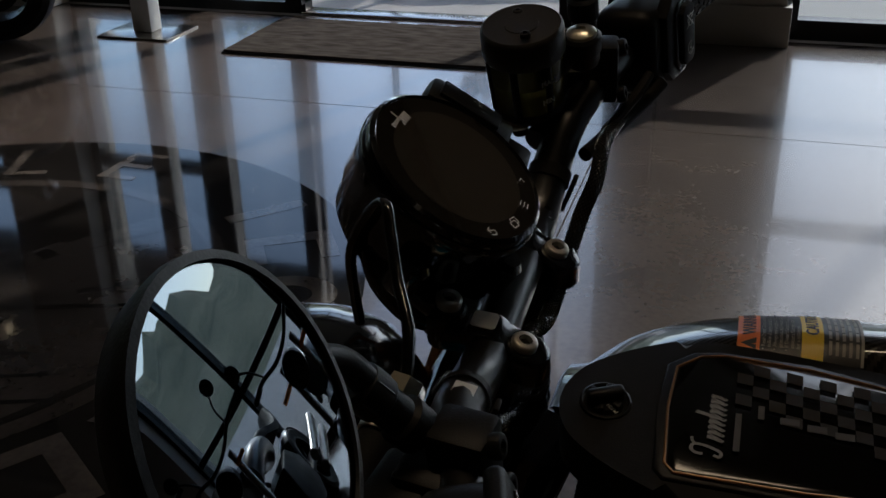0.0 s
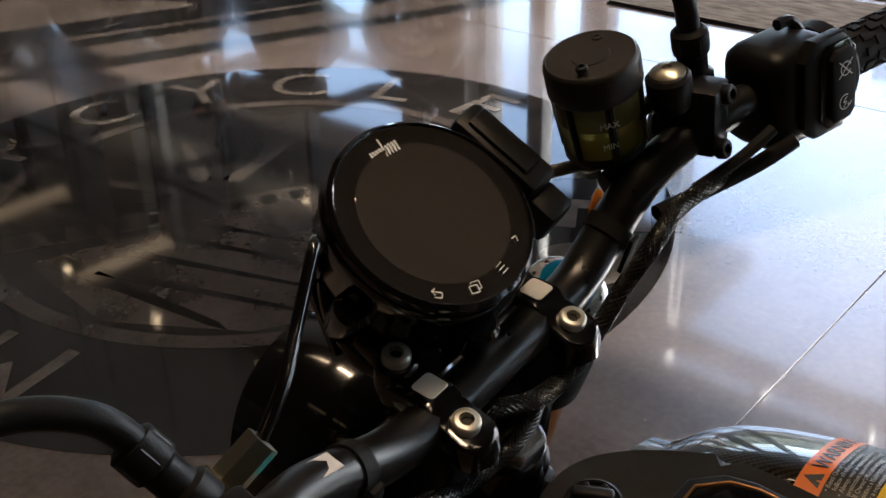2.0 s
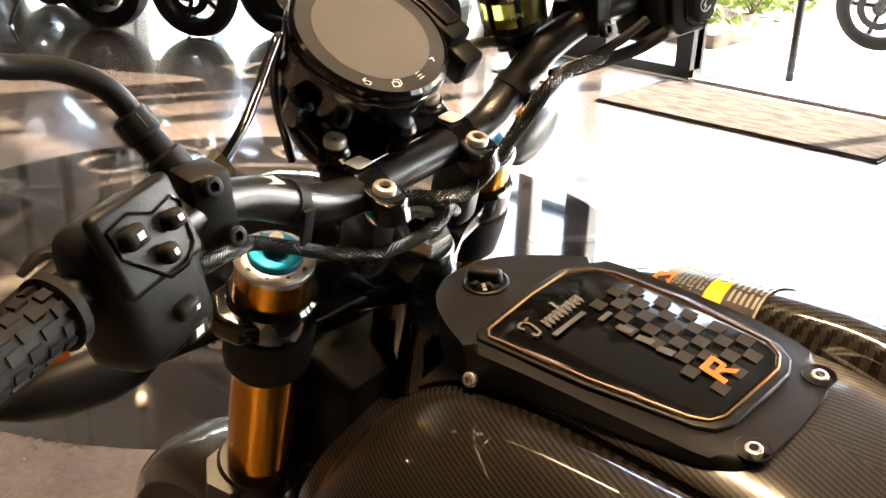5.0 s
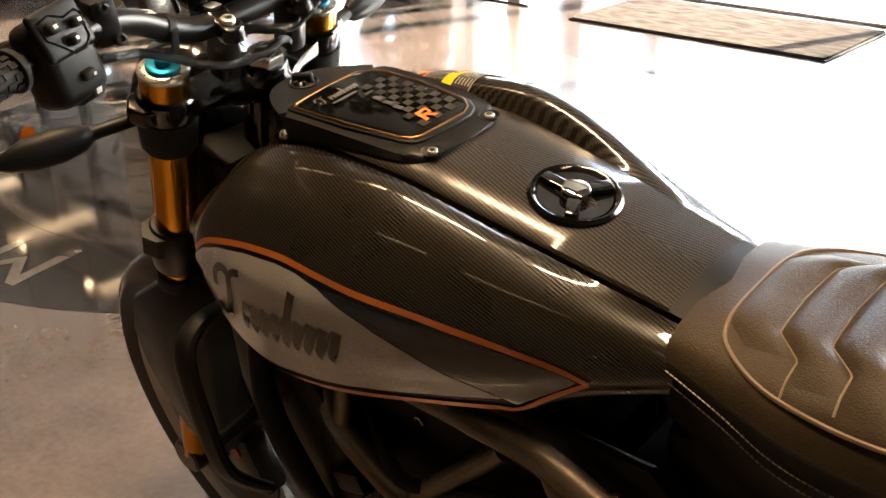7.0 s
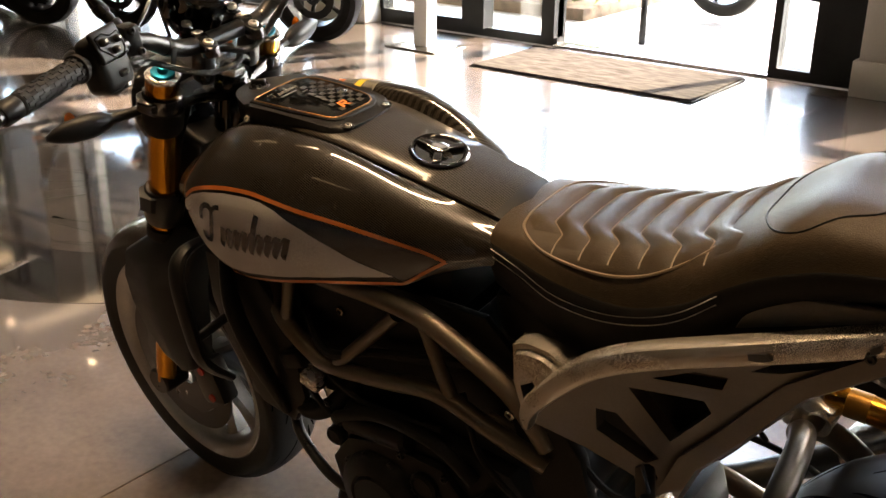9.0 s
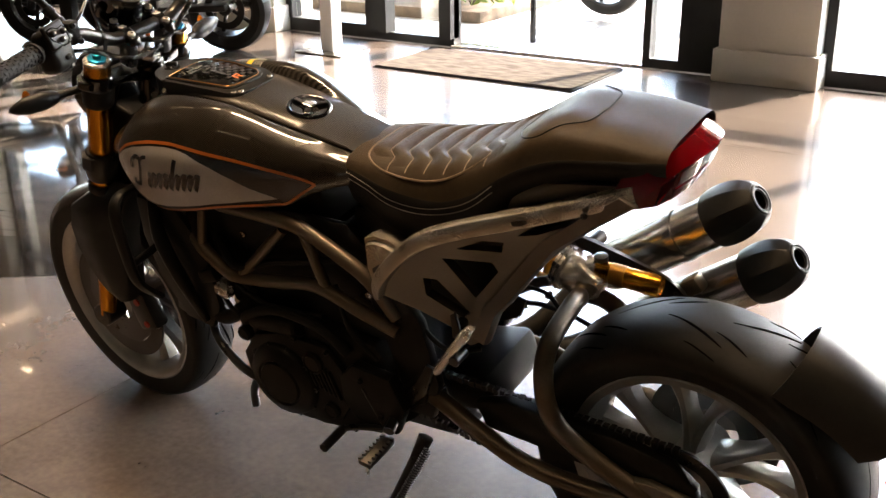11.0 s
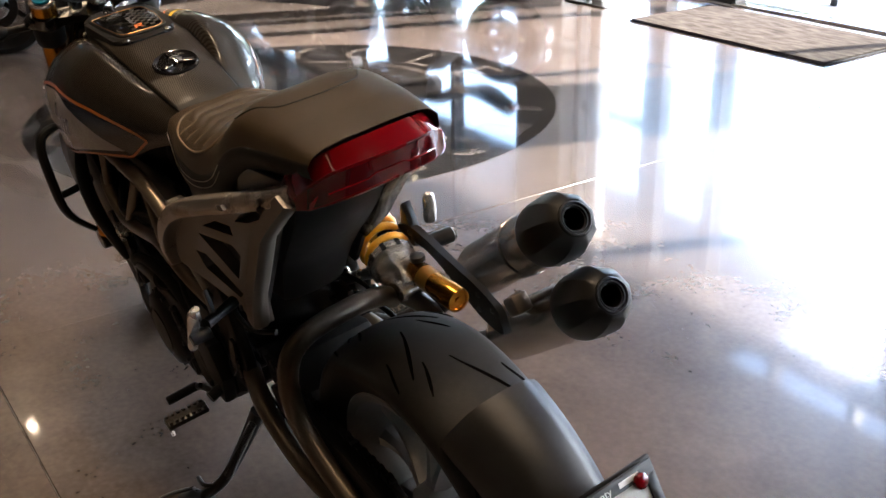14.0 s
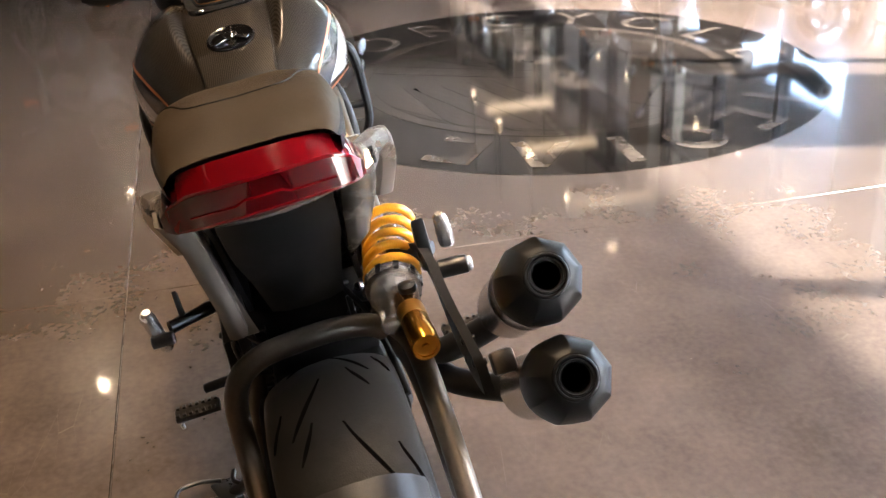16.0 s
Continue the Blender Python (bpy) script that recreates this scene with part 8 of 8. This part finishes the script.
# ---- floor medallion ----
MC, MR = (3.28, -1.265), 1.25
M_MED_DARK = mottle(mat("dark stained concrete", rough=0.1, spec=0.4), (0.007, 0.006, 0.0055), (0.017, 0.0145, 0.013), 4, 60, (0.035, 0.07))
M_MED_LIGHT = mottle(mat("tan stained concrete", rough=0.1, spec=0.5), (0.044, 0.036, 0.030), (0.105, 0.086, 0.070), 9, 60, (0.035, 0.07))
M_MED_TAN = mottle(mat("worn tan stain", rough=0.1, spec=0.5), (0.024, 0.019, 0.016), (0.062, 0.050, 0.041), 5, 50, (0.035, 0.07))
M_MED_MID = mottle(mat("brown stained concrete", rough=0.1, spec=0.4), (0.011, 0.009, 0.008), (0.024, 0.020, 0.017), 3, 40, (0.035, 0.07))


def annulus(r0, r1, z, a0=0.0, a1=360.0, seg=96):
    bm = bmesh.new()
    n = max(3, int(seg * (a1 - a0) / 360))
    prev = None
    for k in range(n + 1):
        a = radians(a0 + (a1 - a0) * k / n)
        now = [bm.verts.new((MC[0] + r * math.cos(a), MC[1] + r * math.sin(a), z)) for r in (r0, r1)]
        if prev:
            bm.faces.new((prev[0], prev[1], now[1], now[0]))
        prev = now
    return bm


medallion = tagged(part("floor_medallion", annulus(0.0, MR, 0.0012), M_MED_DARK), "large round dark stained medallion set in the floor", "floor inlay", kind="structure")
part("ring", annulus(0.80, 0.855, 0.0020), M_MED_TAN, medallion)
part("field", annulus(0.0, 0.79, 0.0016), M_MED_MID, medallion)


def glyph(a, kind):
    """A block shape on the dark band, upright as read from outside, about 0.27 m high."""
    m = pose(MC[0], MC[1], 0.0022, 0, 0, a - 90) @ pose(0, 0.91, 0)
    bm = bmesh.new()

    def slab(pts):
        bm.faces.new([bm.verts.new(m @ Vector((x, y, 0))) for x, y in pts])

    def bow(r0, r1, squeeze=0.85, t0=0, t1=360):
        prev = None
        for k in range(25):
            th = radians(t0 + (t1 - t0) * k / 24)
            now = [bm.verts.new(m @ Vector((r * squeeze * math.cos(th), 0.135 + r * math.sin(th), 0))) for r in (r0, r1)]
            if prev:
                bm.faces.new((prev[0], prev[1], now[1], now[0]))
            prev = now

    if kind == "round":
        bow(0.065, 0.135)
    elif kind == "open":
        bow(0.07, 0.135, 0.85, 40, 320)
    elif kind == "zig":
        slab([(-0.14, 0), (-0.08, 0), (-0.08, 0.27), (-0.14, 0.27)])
        slab([(0.08, 0), (0.14, 0), (0.14, 0.27), (0.08, 0.27)])
        slab([(-0.08, 0.27), (-0.08, 0.17), (0, 0.03), (0, 0.14)])
        slab([(0, 0.14), (0, 0.03), (0.08, 0.17), (0.08, 0.27)])
    elif kind == "tee":
        slab([(-0.03, 0), (0.03, 0), (0.03, 0.21), (-0.03, 0.21)])
        slab([(-0.11, 0.21), (0.11, 0.21), (0.11, 0.27), (-0.11, 0.27)])
    elif kind == "bar":
        slab([(-0.03, 0), (0.03, 0), (0.03, 0.27), (-0.03, 0.27)])
    elif kind == "wedge":
        slab([(-0.12, 0), (-0.06, 0), (0.0, 0.20), (0.0, 0.27), (-0.03, 0.27)])
        slab([(0.12, 0), (0.03, 0.27), (0.0, 0.27), (0.0, 0.20), (0.06, 0)])
    else:
        slab([(-0.10, 0), (-0.04, 0), (-0.04, 0.27), (-0.10, 0.27)])
        slab([(-0.04, 0), (0.09, 0), (0.09, 0.055), (-0.04, 0.055)])
        slab([(-0.04, 0.215), (0.09, 0.215), (0.09, 0.27), (-0.04, 0.27)])
    return part("inlay_shape", bm, M_MED_LIGHT, medallion)


for a, kind in ((228, "bar"), (211, "bracket"), (194.5, "round"), (178.5, "bar"), (161, "wedge"), (143.5, "bracket")):
    glyph(a, kind)


def inlay_letter(c, a):
    """A block letter of the band, its head turned outwards."""
    m = pose(MC[0], MC[1], 0.0022, 0, 0, a - 90) @ pose(0, 0.91, 0)
    cu = bpy.data.curves.new("inlay_letter", "FONT")
    cu.body, cu.size, cu.offset, cu.resolution_u, cu.align_x = c, 0.37, 0.0, 3, "CENTER"
    cu.extrude = 0.0003
    ob = bpy.data.objects.new("inlay_letter", cu)
    scene.collection.objects.link(ob)
    me = bpy.data.meshes.new_from_object(ob.evaluated_get(bpy.context.evaluated_depsgraph_get()))
    bpy.data.objects.remove(ob)
    bpy.data.curves.remove(cu)
    me.transform(m)
    me.materials.append(M_MED_LIGHT)
    new("inlay_letter", me).parent = medallion


for k, c in enumerate("MOTORCYCLE"):
    inlay_letter(c, 104.0 - 21.8 * k)


def inlay(name, points, z, material):
    bm = bmesh.new()
    bm.faces.new([bm.verts.new((x, y, z)) for x, y in points])
    return part(name, bm, material, medallion)


def inlay_stroke(p, q, w, material, z=0.0026):
    """A long stroke that narrows towards its outer end."""
    p, q = Vector(p), Vector(q)
    d = (q - p).normalized()
    n = Vector((-d.y, d.x)) * w / 2
    inlay("inlay_stroke", [p + n, p - n, q - n * 0.35, q + d * w * 0.8, q + n * 0.5], z, material)


# a worn fan of long tan and dark strokes below a beaded band
inlay("inlay_patch", [(3.45, -0.56), (3.03, -0.52), (2.70, -0.73), (2.54, -1.02), (2.50, -1.35), (2.62, -1.66), (2.90, -1.92), (3.10, -1.62)], 0.0020, M_MED_TAN)
inlay("inlay_patch", [(3.80, -0.72), (3.66, -0.60), (3.16, -1.56), (3.32, -1.72), (3.70, -1.60), (3.86, -1.22)], 0.0020, M_MED_MID)
BAND = (Vector((3.60, -0.57)), Vector((3.05, -1.64)))
side = Vector((-(BAND[1] - BAND[0]).y, (BAND[1] - BAND[0]).x)).normalized() * 0.055
inlay("inlay_band", [BAND[0] + side, BAND[0] - side, BAND[1] - side, BAND[1] + side], 0.0024, M_MED_TAN)
for k in range(13):
    c = BAND[0].lerp(BAND[1], (k + 0.6) / 13.4)
    d = (BAND[1] - BAND[0]).normalized() * 0.024
    inlay("inlay_bead", [c + side * 0.6 + d, c + side * 0.6 - d, c - side * 0.6 - d, c - side * 0.6 + d], 0.0028, M_MED_DARK)
for p, q, w in (((3.40, -0.62), (2.80, -0.69), 0.06), ((3.26, -0.66), (2.60, -0.90), 0.035), ((3.25, -0.79), (2.66, -1.00), 0.032), ((3.28, -0.91), (2.78, -1.07), 0.03), ((3.23, -1.03), (2.96, -1.13), 0.028),
                ((3.05, -1.24), (2.60, -1.38), 0.03), ((2.85, -1.39), (2.56, -1.62), 0.03), ((2.98, -1.66), (2.79, -1.86), 0.03)):
    inlay_stroke(p, q, w, M_MED_DARK)
for k in range(6):
    a = radians(-75 + 24 * k)
    inlay_stroke((3.42 + 0.10 * math.cos(a), -1.15 + 0.12 * math.sin(a)), (3.42 + 0.42 * math.cos(a), -1.15 + 0.46 * math.sin(a)), 0.07, M_MED_DARK if k % 2 else M_MED_TAN)

# ---- door mat ----
M_MAT = mottle(mat("grey carpet mat", rough=0.95), (0.040, 0.034, 0.029), (0.095, 0.082, 0.070), 9, 120, (0.85, 1.0), 0.6, 300, (1, 3, 1))
bsdf(M_MAT).inputs["Specular IOR Level"].default_value = 0.0
bm = bmesh.new()
rows = []
for i in range(41):
    x = 2.20 + 1.46 * i / 40
    rows.append([(x + 0.006 * noise.noise((x * 3, y * 3, 0)), y, 0.009 + 0.0015 * noise.noise((x * 8, y * 8, 4))) for y in [-4.54 + 0.72 * j / 20 for j in range(21)]])
door_mat = tagged(part("door_mat", loft(rows, closed=False), M_MAT), "flat grey patterned carpet mat inside the doorway", "mat")
door_mat.modifiers.new("thick", "SOLIDIFY").thickness = 0.008
M_MATEDGE = mottle(mat("mat rubber edge", rough=0.8), (0.012, 0.012, 0.012), (0.03, 0.03, 0.03), 10, 100)
for x, y, w, d in ((2.93, -4.545, 1.48, 0.014), (2.93, -3.815, 1.48, 0.014), (2.195, -4.18, 0.014, 0.715), (3.665, -4.18, 0.014, 0.715)):
    part("edge", box((w, d, 0.008), (x, y, 0.004), bevel=0.003), M_MATEDGE, door_mat)

# ---- white post on a flat base ----
post = thing("sign_post", "white square post on a flat steel base plate", "post", (4.27, -4.12, 0))
part("base_plate", box((0.42, 0.34, 0.012), (0, 0, 0.006), bevel=0.004), M_STEEL, post)
part("shaft", box((0.11, 0.11, 2.3), (0, 0, 1.162), bevel=0.006), mottle(mat("white painted post", rough=0.4), (0.70, 0.69, 0.66), (0.78, 0.77, 0.74), 4, 60), post)

# ---- parked motorcycles further back, simpler but whole ----
M_FAR_PAINT = [mottle(mat("far paint " + n, rough=0.3, coat=0.8), c, [v * 1.4 for v in c], 5, 60) for n, c in (("black", (0.01, 0.01, 0.012)), ("red", (0.22, 0.01, 0.01)), ("grey", (0.06, 0.06, 0.065)), ("blue", (0.01, 0.02, 0.06)))]


def parked_bike(x, y, turn, paint, words, lean=9.0):
    ob = thing("parked_motorcycle", words, "motorcycle", (x, y, 0.002), (0, 0, turn), group="parked motorcycles")
    ob.matrix_basis = pose(x, y, 0.002, 0, 0, turn) @ pose(0, 0, 0, -lean, 0, 0)
    for name, cx, R, w in (("front_wheel", 1.50, 0.31, 0.12), ("rear_wheel", 0.0, 0.32, 0.17)):
        rim = part(name, lathe([(0.20, -w * 0.4), (0.225, -w * 0.42), (0.215, 0), (0.225, w * 0.42), (0.20, w * 0.4), (0.19, 0), (0.20, -w * 0.4)], (cx, 0, R), (0, 1, 0), 40, cap=(False, False)), M_BLACK, ob)
        part("tyre", lathe([(0.22, -w * 0.42), (R * 0.85, -w * 0.5), (R * 0.95, -w * 0.40), (R, 0), (R * 0.95, w * 0.40), (R * 0.85, w * 0.5), (0.22, w * 0.42)], (cx, 0, R), (0, 1, 0), 48, cap=(False, False)), M_TYRE, rim)
        part("hub", rod((cx, -0.07, R), (cx, 0.07, R), 0.05, seg=16), M_BLACK, rim)
        for k in range(5):
            a = 2 * math.pi * k / 5
            part("spoke", rod((cx + 0.04 * math.cos(a), 0, R + 0.04 * math.sin(a)), (cx + 0.20 * math.cos(a), 0, R + 0.20 * math.sin(a)), 0.016, seg=8), M_BLACK, rim)
        part("brake_disc", lathe([(0.10, -0.003), (0.15, -0.003), (0.15, 0.003), (0.10, 0.003), (0.10, -0.003)], (cx, 0.06, R), (0, 1, 0), 28, cap=(False, False)), M_BLACK, rim)
    for s in (1, -1):
        part("fork_leg", rod((1.50, 0.10 * s, 0.31), (1.24, 0.10 * s, 1.0), 0.024, seg=14), M_ALLOY, ob)
        part("fork_slider", rod((1.50, 0.10 * s, 0.31), (1.385, 0.10 * s, 0.62), 0.032, seg=14), M_BLACK, ob)
        part("muffler", rod((0.35, -0.20, 0.30 + 0.06 * s), (-0.25, -0.24, 0.36 + 0.07 * s), 0.045, 0.052, 18, edge=0.006), M_STEEL, ob)
        part("grip", rod((1.14, 0.30 * s, 1.09), (1.05, 0.42 * s, 1.085), 0.017, seg=12), M_RUBBER, ob)
        part("mirror", lathe([(0.02, -0.015), (0.05, -0.008), (0.052, 0.0), (0.048, 0.002)], (1.20, 0.33 * s, 1.27), (-0.95, 0, 0.3), 20), M_BLACK, ob)
        part("mirror_stem", tube([(1.19, 0.22 * s, 1.09), (1.22, 0.25 * s, 1.18), (1.22, 0.32 * s, 1.26)], 0.007, 8), M_BLACK, ob)
        part("indicator", rod((1.34, 0.11 * s, 0.93), (1.36, 0.22 * s, 0.93), 0.014, seg=10, edge=0.004), M_AMBER, ob)
    part("handlebar", tube([(1.05, -0.42, 1.085), (1.17, -0.26, 1.09), (1.24, -0.08, 1.04), (1.24, 0.08, 1.04), (1.17, 0.26, 1.09), (1.05, 0.42, 1.085)], 0.013, 10), M_BLACK, ob)
    part("headlight", lathe([(0.04, -0.09), (0.085, -0.03), (0.095, 0.03), (0.09, 0.05), (0.05, 0.065), (0.0, 0.07)], (1.38, 0, 0.93), (1, 0, -0.1), 28), M_BLACK, ob)
    rows = []
    for i in range(15):
        u = i / 14
        xx = 0.60 + 0.58 * u
        w = 0.06 + 0.11 * math.sin(math.pi * min(1, u * 0.8 + 0.12)) ** 0.7
        zt = 0.80 + 0.12 * math.sin(math.pi * (0.15 + 0.6 * u))
        rows.append([(xx, w * math.cos(a), zt - 0.09 + 0.10 * math.sin(a)) for a in [2 * math.pi * q / 16 for q in range(16)]])
    part("fuel_tank", loft(rows), paint, ob, "", 60)
    rows = []
    for i in range(13):
        u = i / 12
        xx = -0.10 + 0.72 * u
        w = 0.08 + 0.06 * math.sin(math.pi * u)
        zt = 0.88 - 0.10 * math.sin(math.pi * min(1.0, u * 1.15)) ** 1.2
        rows.append([(xx, -w, zt - 0.08), (xx, -w, zt - 0.02), (xx, -w * 0.7, zt), (xx, 0, zt + 0.008), (xx, w * 0.7, zt), (xx, w, zt - 0.02), (xx, w, zt - 0.08)])
    part("seat", loft(rows), M_LEATHER_DARK, ob, "", 60)
    part("engine", prism([(1.0, 0.25), (1.02, 0.42), (0.92, 0.62), (0.60, 0.64), (0.45, 0.50), (0.48, 0.28), (0.65, 0.20)], -0.15, 0.15, 0.03), M_ENGINE, ob)
    part("clutch_cover", lathe([(0.11, 0), (0.10, 0.03), (0.06, 0.04)], (0.72, 0.15, 0.38), (0, 1, 0), 24), M_ALLOY, ob)
    part("swingarm", box((0.55, 0.26, 0.05), (0.24, 0, 0.33), (0, 3, 0), 0.012), M_BLACK, ob)
    part("frame", tube([(1.20, 0.0, 0.86), (1.0, 0.13, 0.70), (0.62, 0.15, 0.66), (0.50, 0.14, 0.40)], 0.018, 10), M_BLACK, ob)
    rows = []
    for name, cx, R, a0, a1 in (("front_fender", 1.50, 0.31, 30, 140), ("rear_fender", 0.0, 0.32, 60, 170)):
        rows = []
        for i in range(13):
            a = radians(a0 + (a1 - a0) * i / 12)
            rows.append([(cx + (R + 0.02 - 0.03 * abs(b) ** 2) * math.cos(a), 0.08 * b, R + (R + 0.02 - 0.03 * abs(b) ** 2) * math.sin(a)) for b in (-1, -0.6, 0, 0.6, 1)])
        part(name, loft(rows, closed=False), paint, ob, "", 60)
    part("tail_light", box((0.04, 0.10, 0.04), (-0.13, 0, 0.82), bevel=0.01), M_RED, ob)
    part("side_stand", rod((0.52, 0.14, 0.26), (0.56, 0.30, 0.055), 0.012, seg=10), M_BLACK, ob)
    return ob


for x, y, t, p, words in ((5.35, -0.42, 50, 0, "black parked motorcycle beside the floor medallion"), (5.95, 0.55, 35, 2, "grey parked motorcycle in the back row"), (6.95, -3.0, 24, 0, "black parked motorcycle near the windows"),
                          (4.95, -3.82, 22, 2, "grey parked motorcycle beside the entrance"), (5.9, 2.0, 10, 1, "red parked motorcycle in the back row"),
                          (-4.0, -2.8, 60, 0, "black parked motorcycle by the rear windows"), (-4.9, -2.7, 62, 2, "grey parked motorcycle by the rear windows"), (-5.8, -2.6, 58, 1, "red parked motorcycle by the rear windows"),
                          (6.05, -3.75, 24, 2, "grey parked motorcycle in the window row"), (8.0, -3.2, 26, 0, "black parked motorcycle in the window row"), (9.1, -3.3, 24, 1, "red parked motorcycle in the window row"),
                          (-0.75, -3.55, 70, 0, "black parked motorcycle in front of the window bay"), (-1.75, -3.55, 70, 2, "grey parked motorcycle in front of the window bay"), (-2.75, -3.5, 70, 1, "red parked motorcycle in front of the window bay")):
    parked_bike(x, y, t, M_FAR_PAINT[p], words)

# ---- plants and kerb outside the door ----
M_LEAF = mottle(mat("sunlit leaves", rough=0.6), (0.06, 0.11, 0.012), (0.22, 0.28, 0.04), 12, 80)
M_SOIL = mottle(mat("bark mulch", rough=0.95), (0.06, 0.045, 0.03), (0.14, 0.10, 0.07), 8, 60)
bed = tagged(part("planting_bed", box((1.9, 3.4, 0.12), (5.05, -7.6, 0.0), bevel=0.02), M_SOIL), "mulched planting bed across the forecourt", "planting bed", kind="structure")
rng = random.Random(4)


def shrub(x, y, r, h):
    ob = thing("shrub", "low yellow green leafy shrub in the planting bed", "shrub", (x, y, 0.05), group="shrubs outside the entrance")
    bm = bmesh.new()
    for k in range(420):
        a, q = rng.uniform(0, 2 * math.pi), rng.random() ** 0.5
        z = h * rng.random() ** 0.8
        rr = r * q * (1.1 - 0.5 * z / h)
        p = Vector((rr * math.cos(a), rr * math.sin(a), z))
        d = Vector((rng.uniform(-1, 1), rng.uniform(-1, 1), rng.uniform(0.1, 1.2))).normalized()
        s = d.cross(Vector((rng.uniform(-1, 1), rng.uniform(-1, 1), 0.3))).normalized()
        L = rng.uniform(0.07, 0.14)
        bm.faces.new([bm.verts.new(v) for v in (p, p + d * L * 0.5 + s * L * 0.16, p + d * L, p + d * L * 0.5 - s * L * 0.16)])
    tagged(part("leaves", bm, M_LEAF, ob, fix=False), kind="stuff")
    for k in range(6):
        a = 2 * math.pi * k / 6
        part("stem", rod((0, 0, 0), (r * 0.6 * math.cos(a), r * 0.6 * math.sin(a), h * 0.8), 0.008, 0.004, 6), M_SOIL, ob)
    return ob


for k in range(7):
    shrub(4.42 + 0.55 * (k % 2) + rng.uniform(-0.06, 0.06), -6.15 - 0.45 * k + rng.uniform(-0.1, 0.1), 0.36, rng.uniform(0.4, 0.65))
bollard = thing("steel_post", "thin dark grey steel post outside the doorway", "post", (3.30, -5.36, -0.04))
part("pipe", rod((0, 0, 0), (0, 0, 1.25), 0.024, seg=16, edge=0.006), M_BLACK, bollard)
parked_bike(1.76, -6.78, 6, M_FAR_PAINT[0], "black motorcycle parked on the sunlit forecourt")
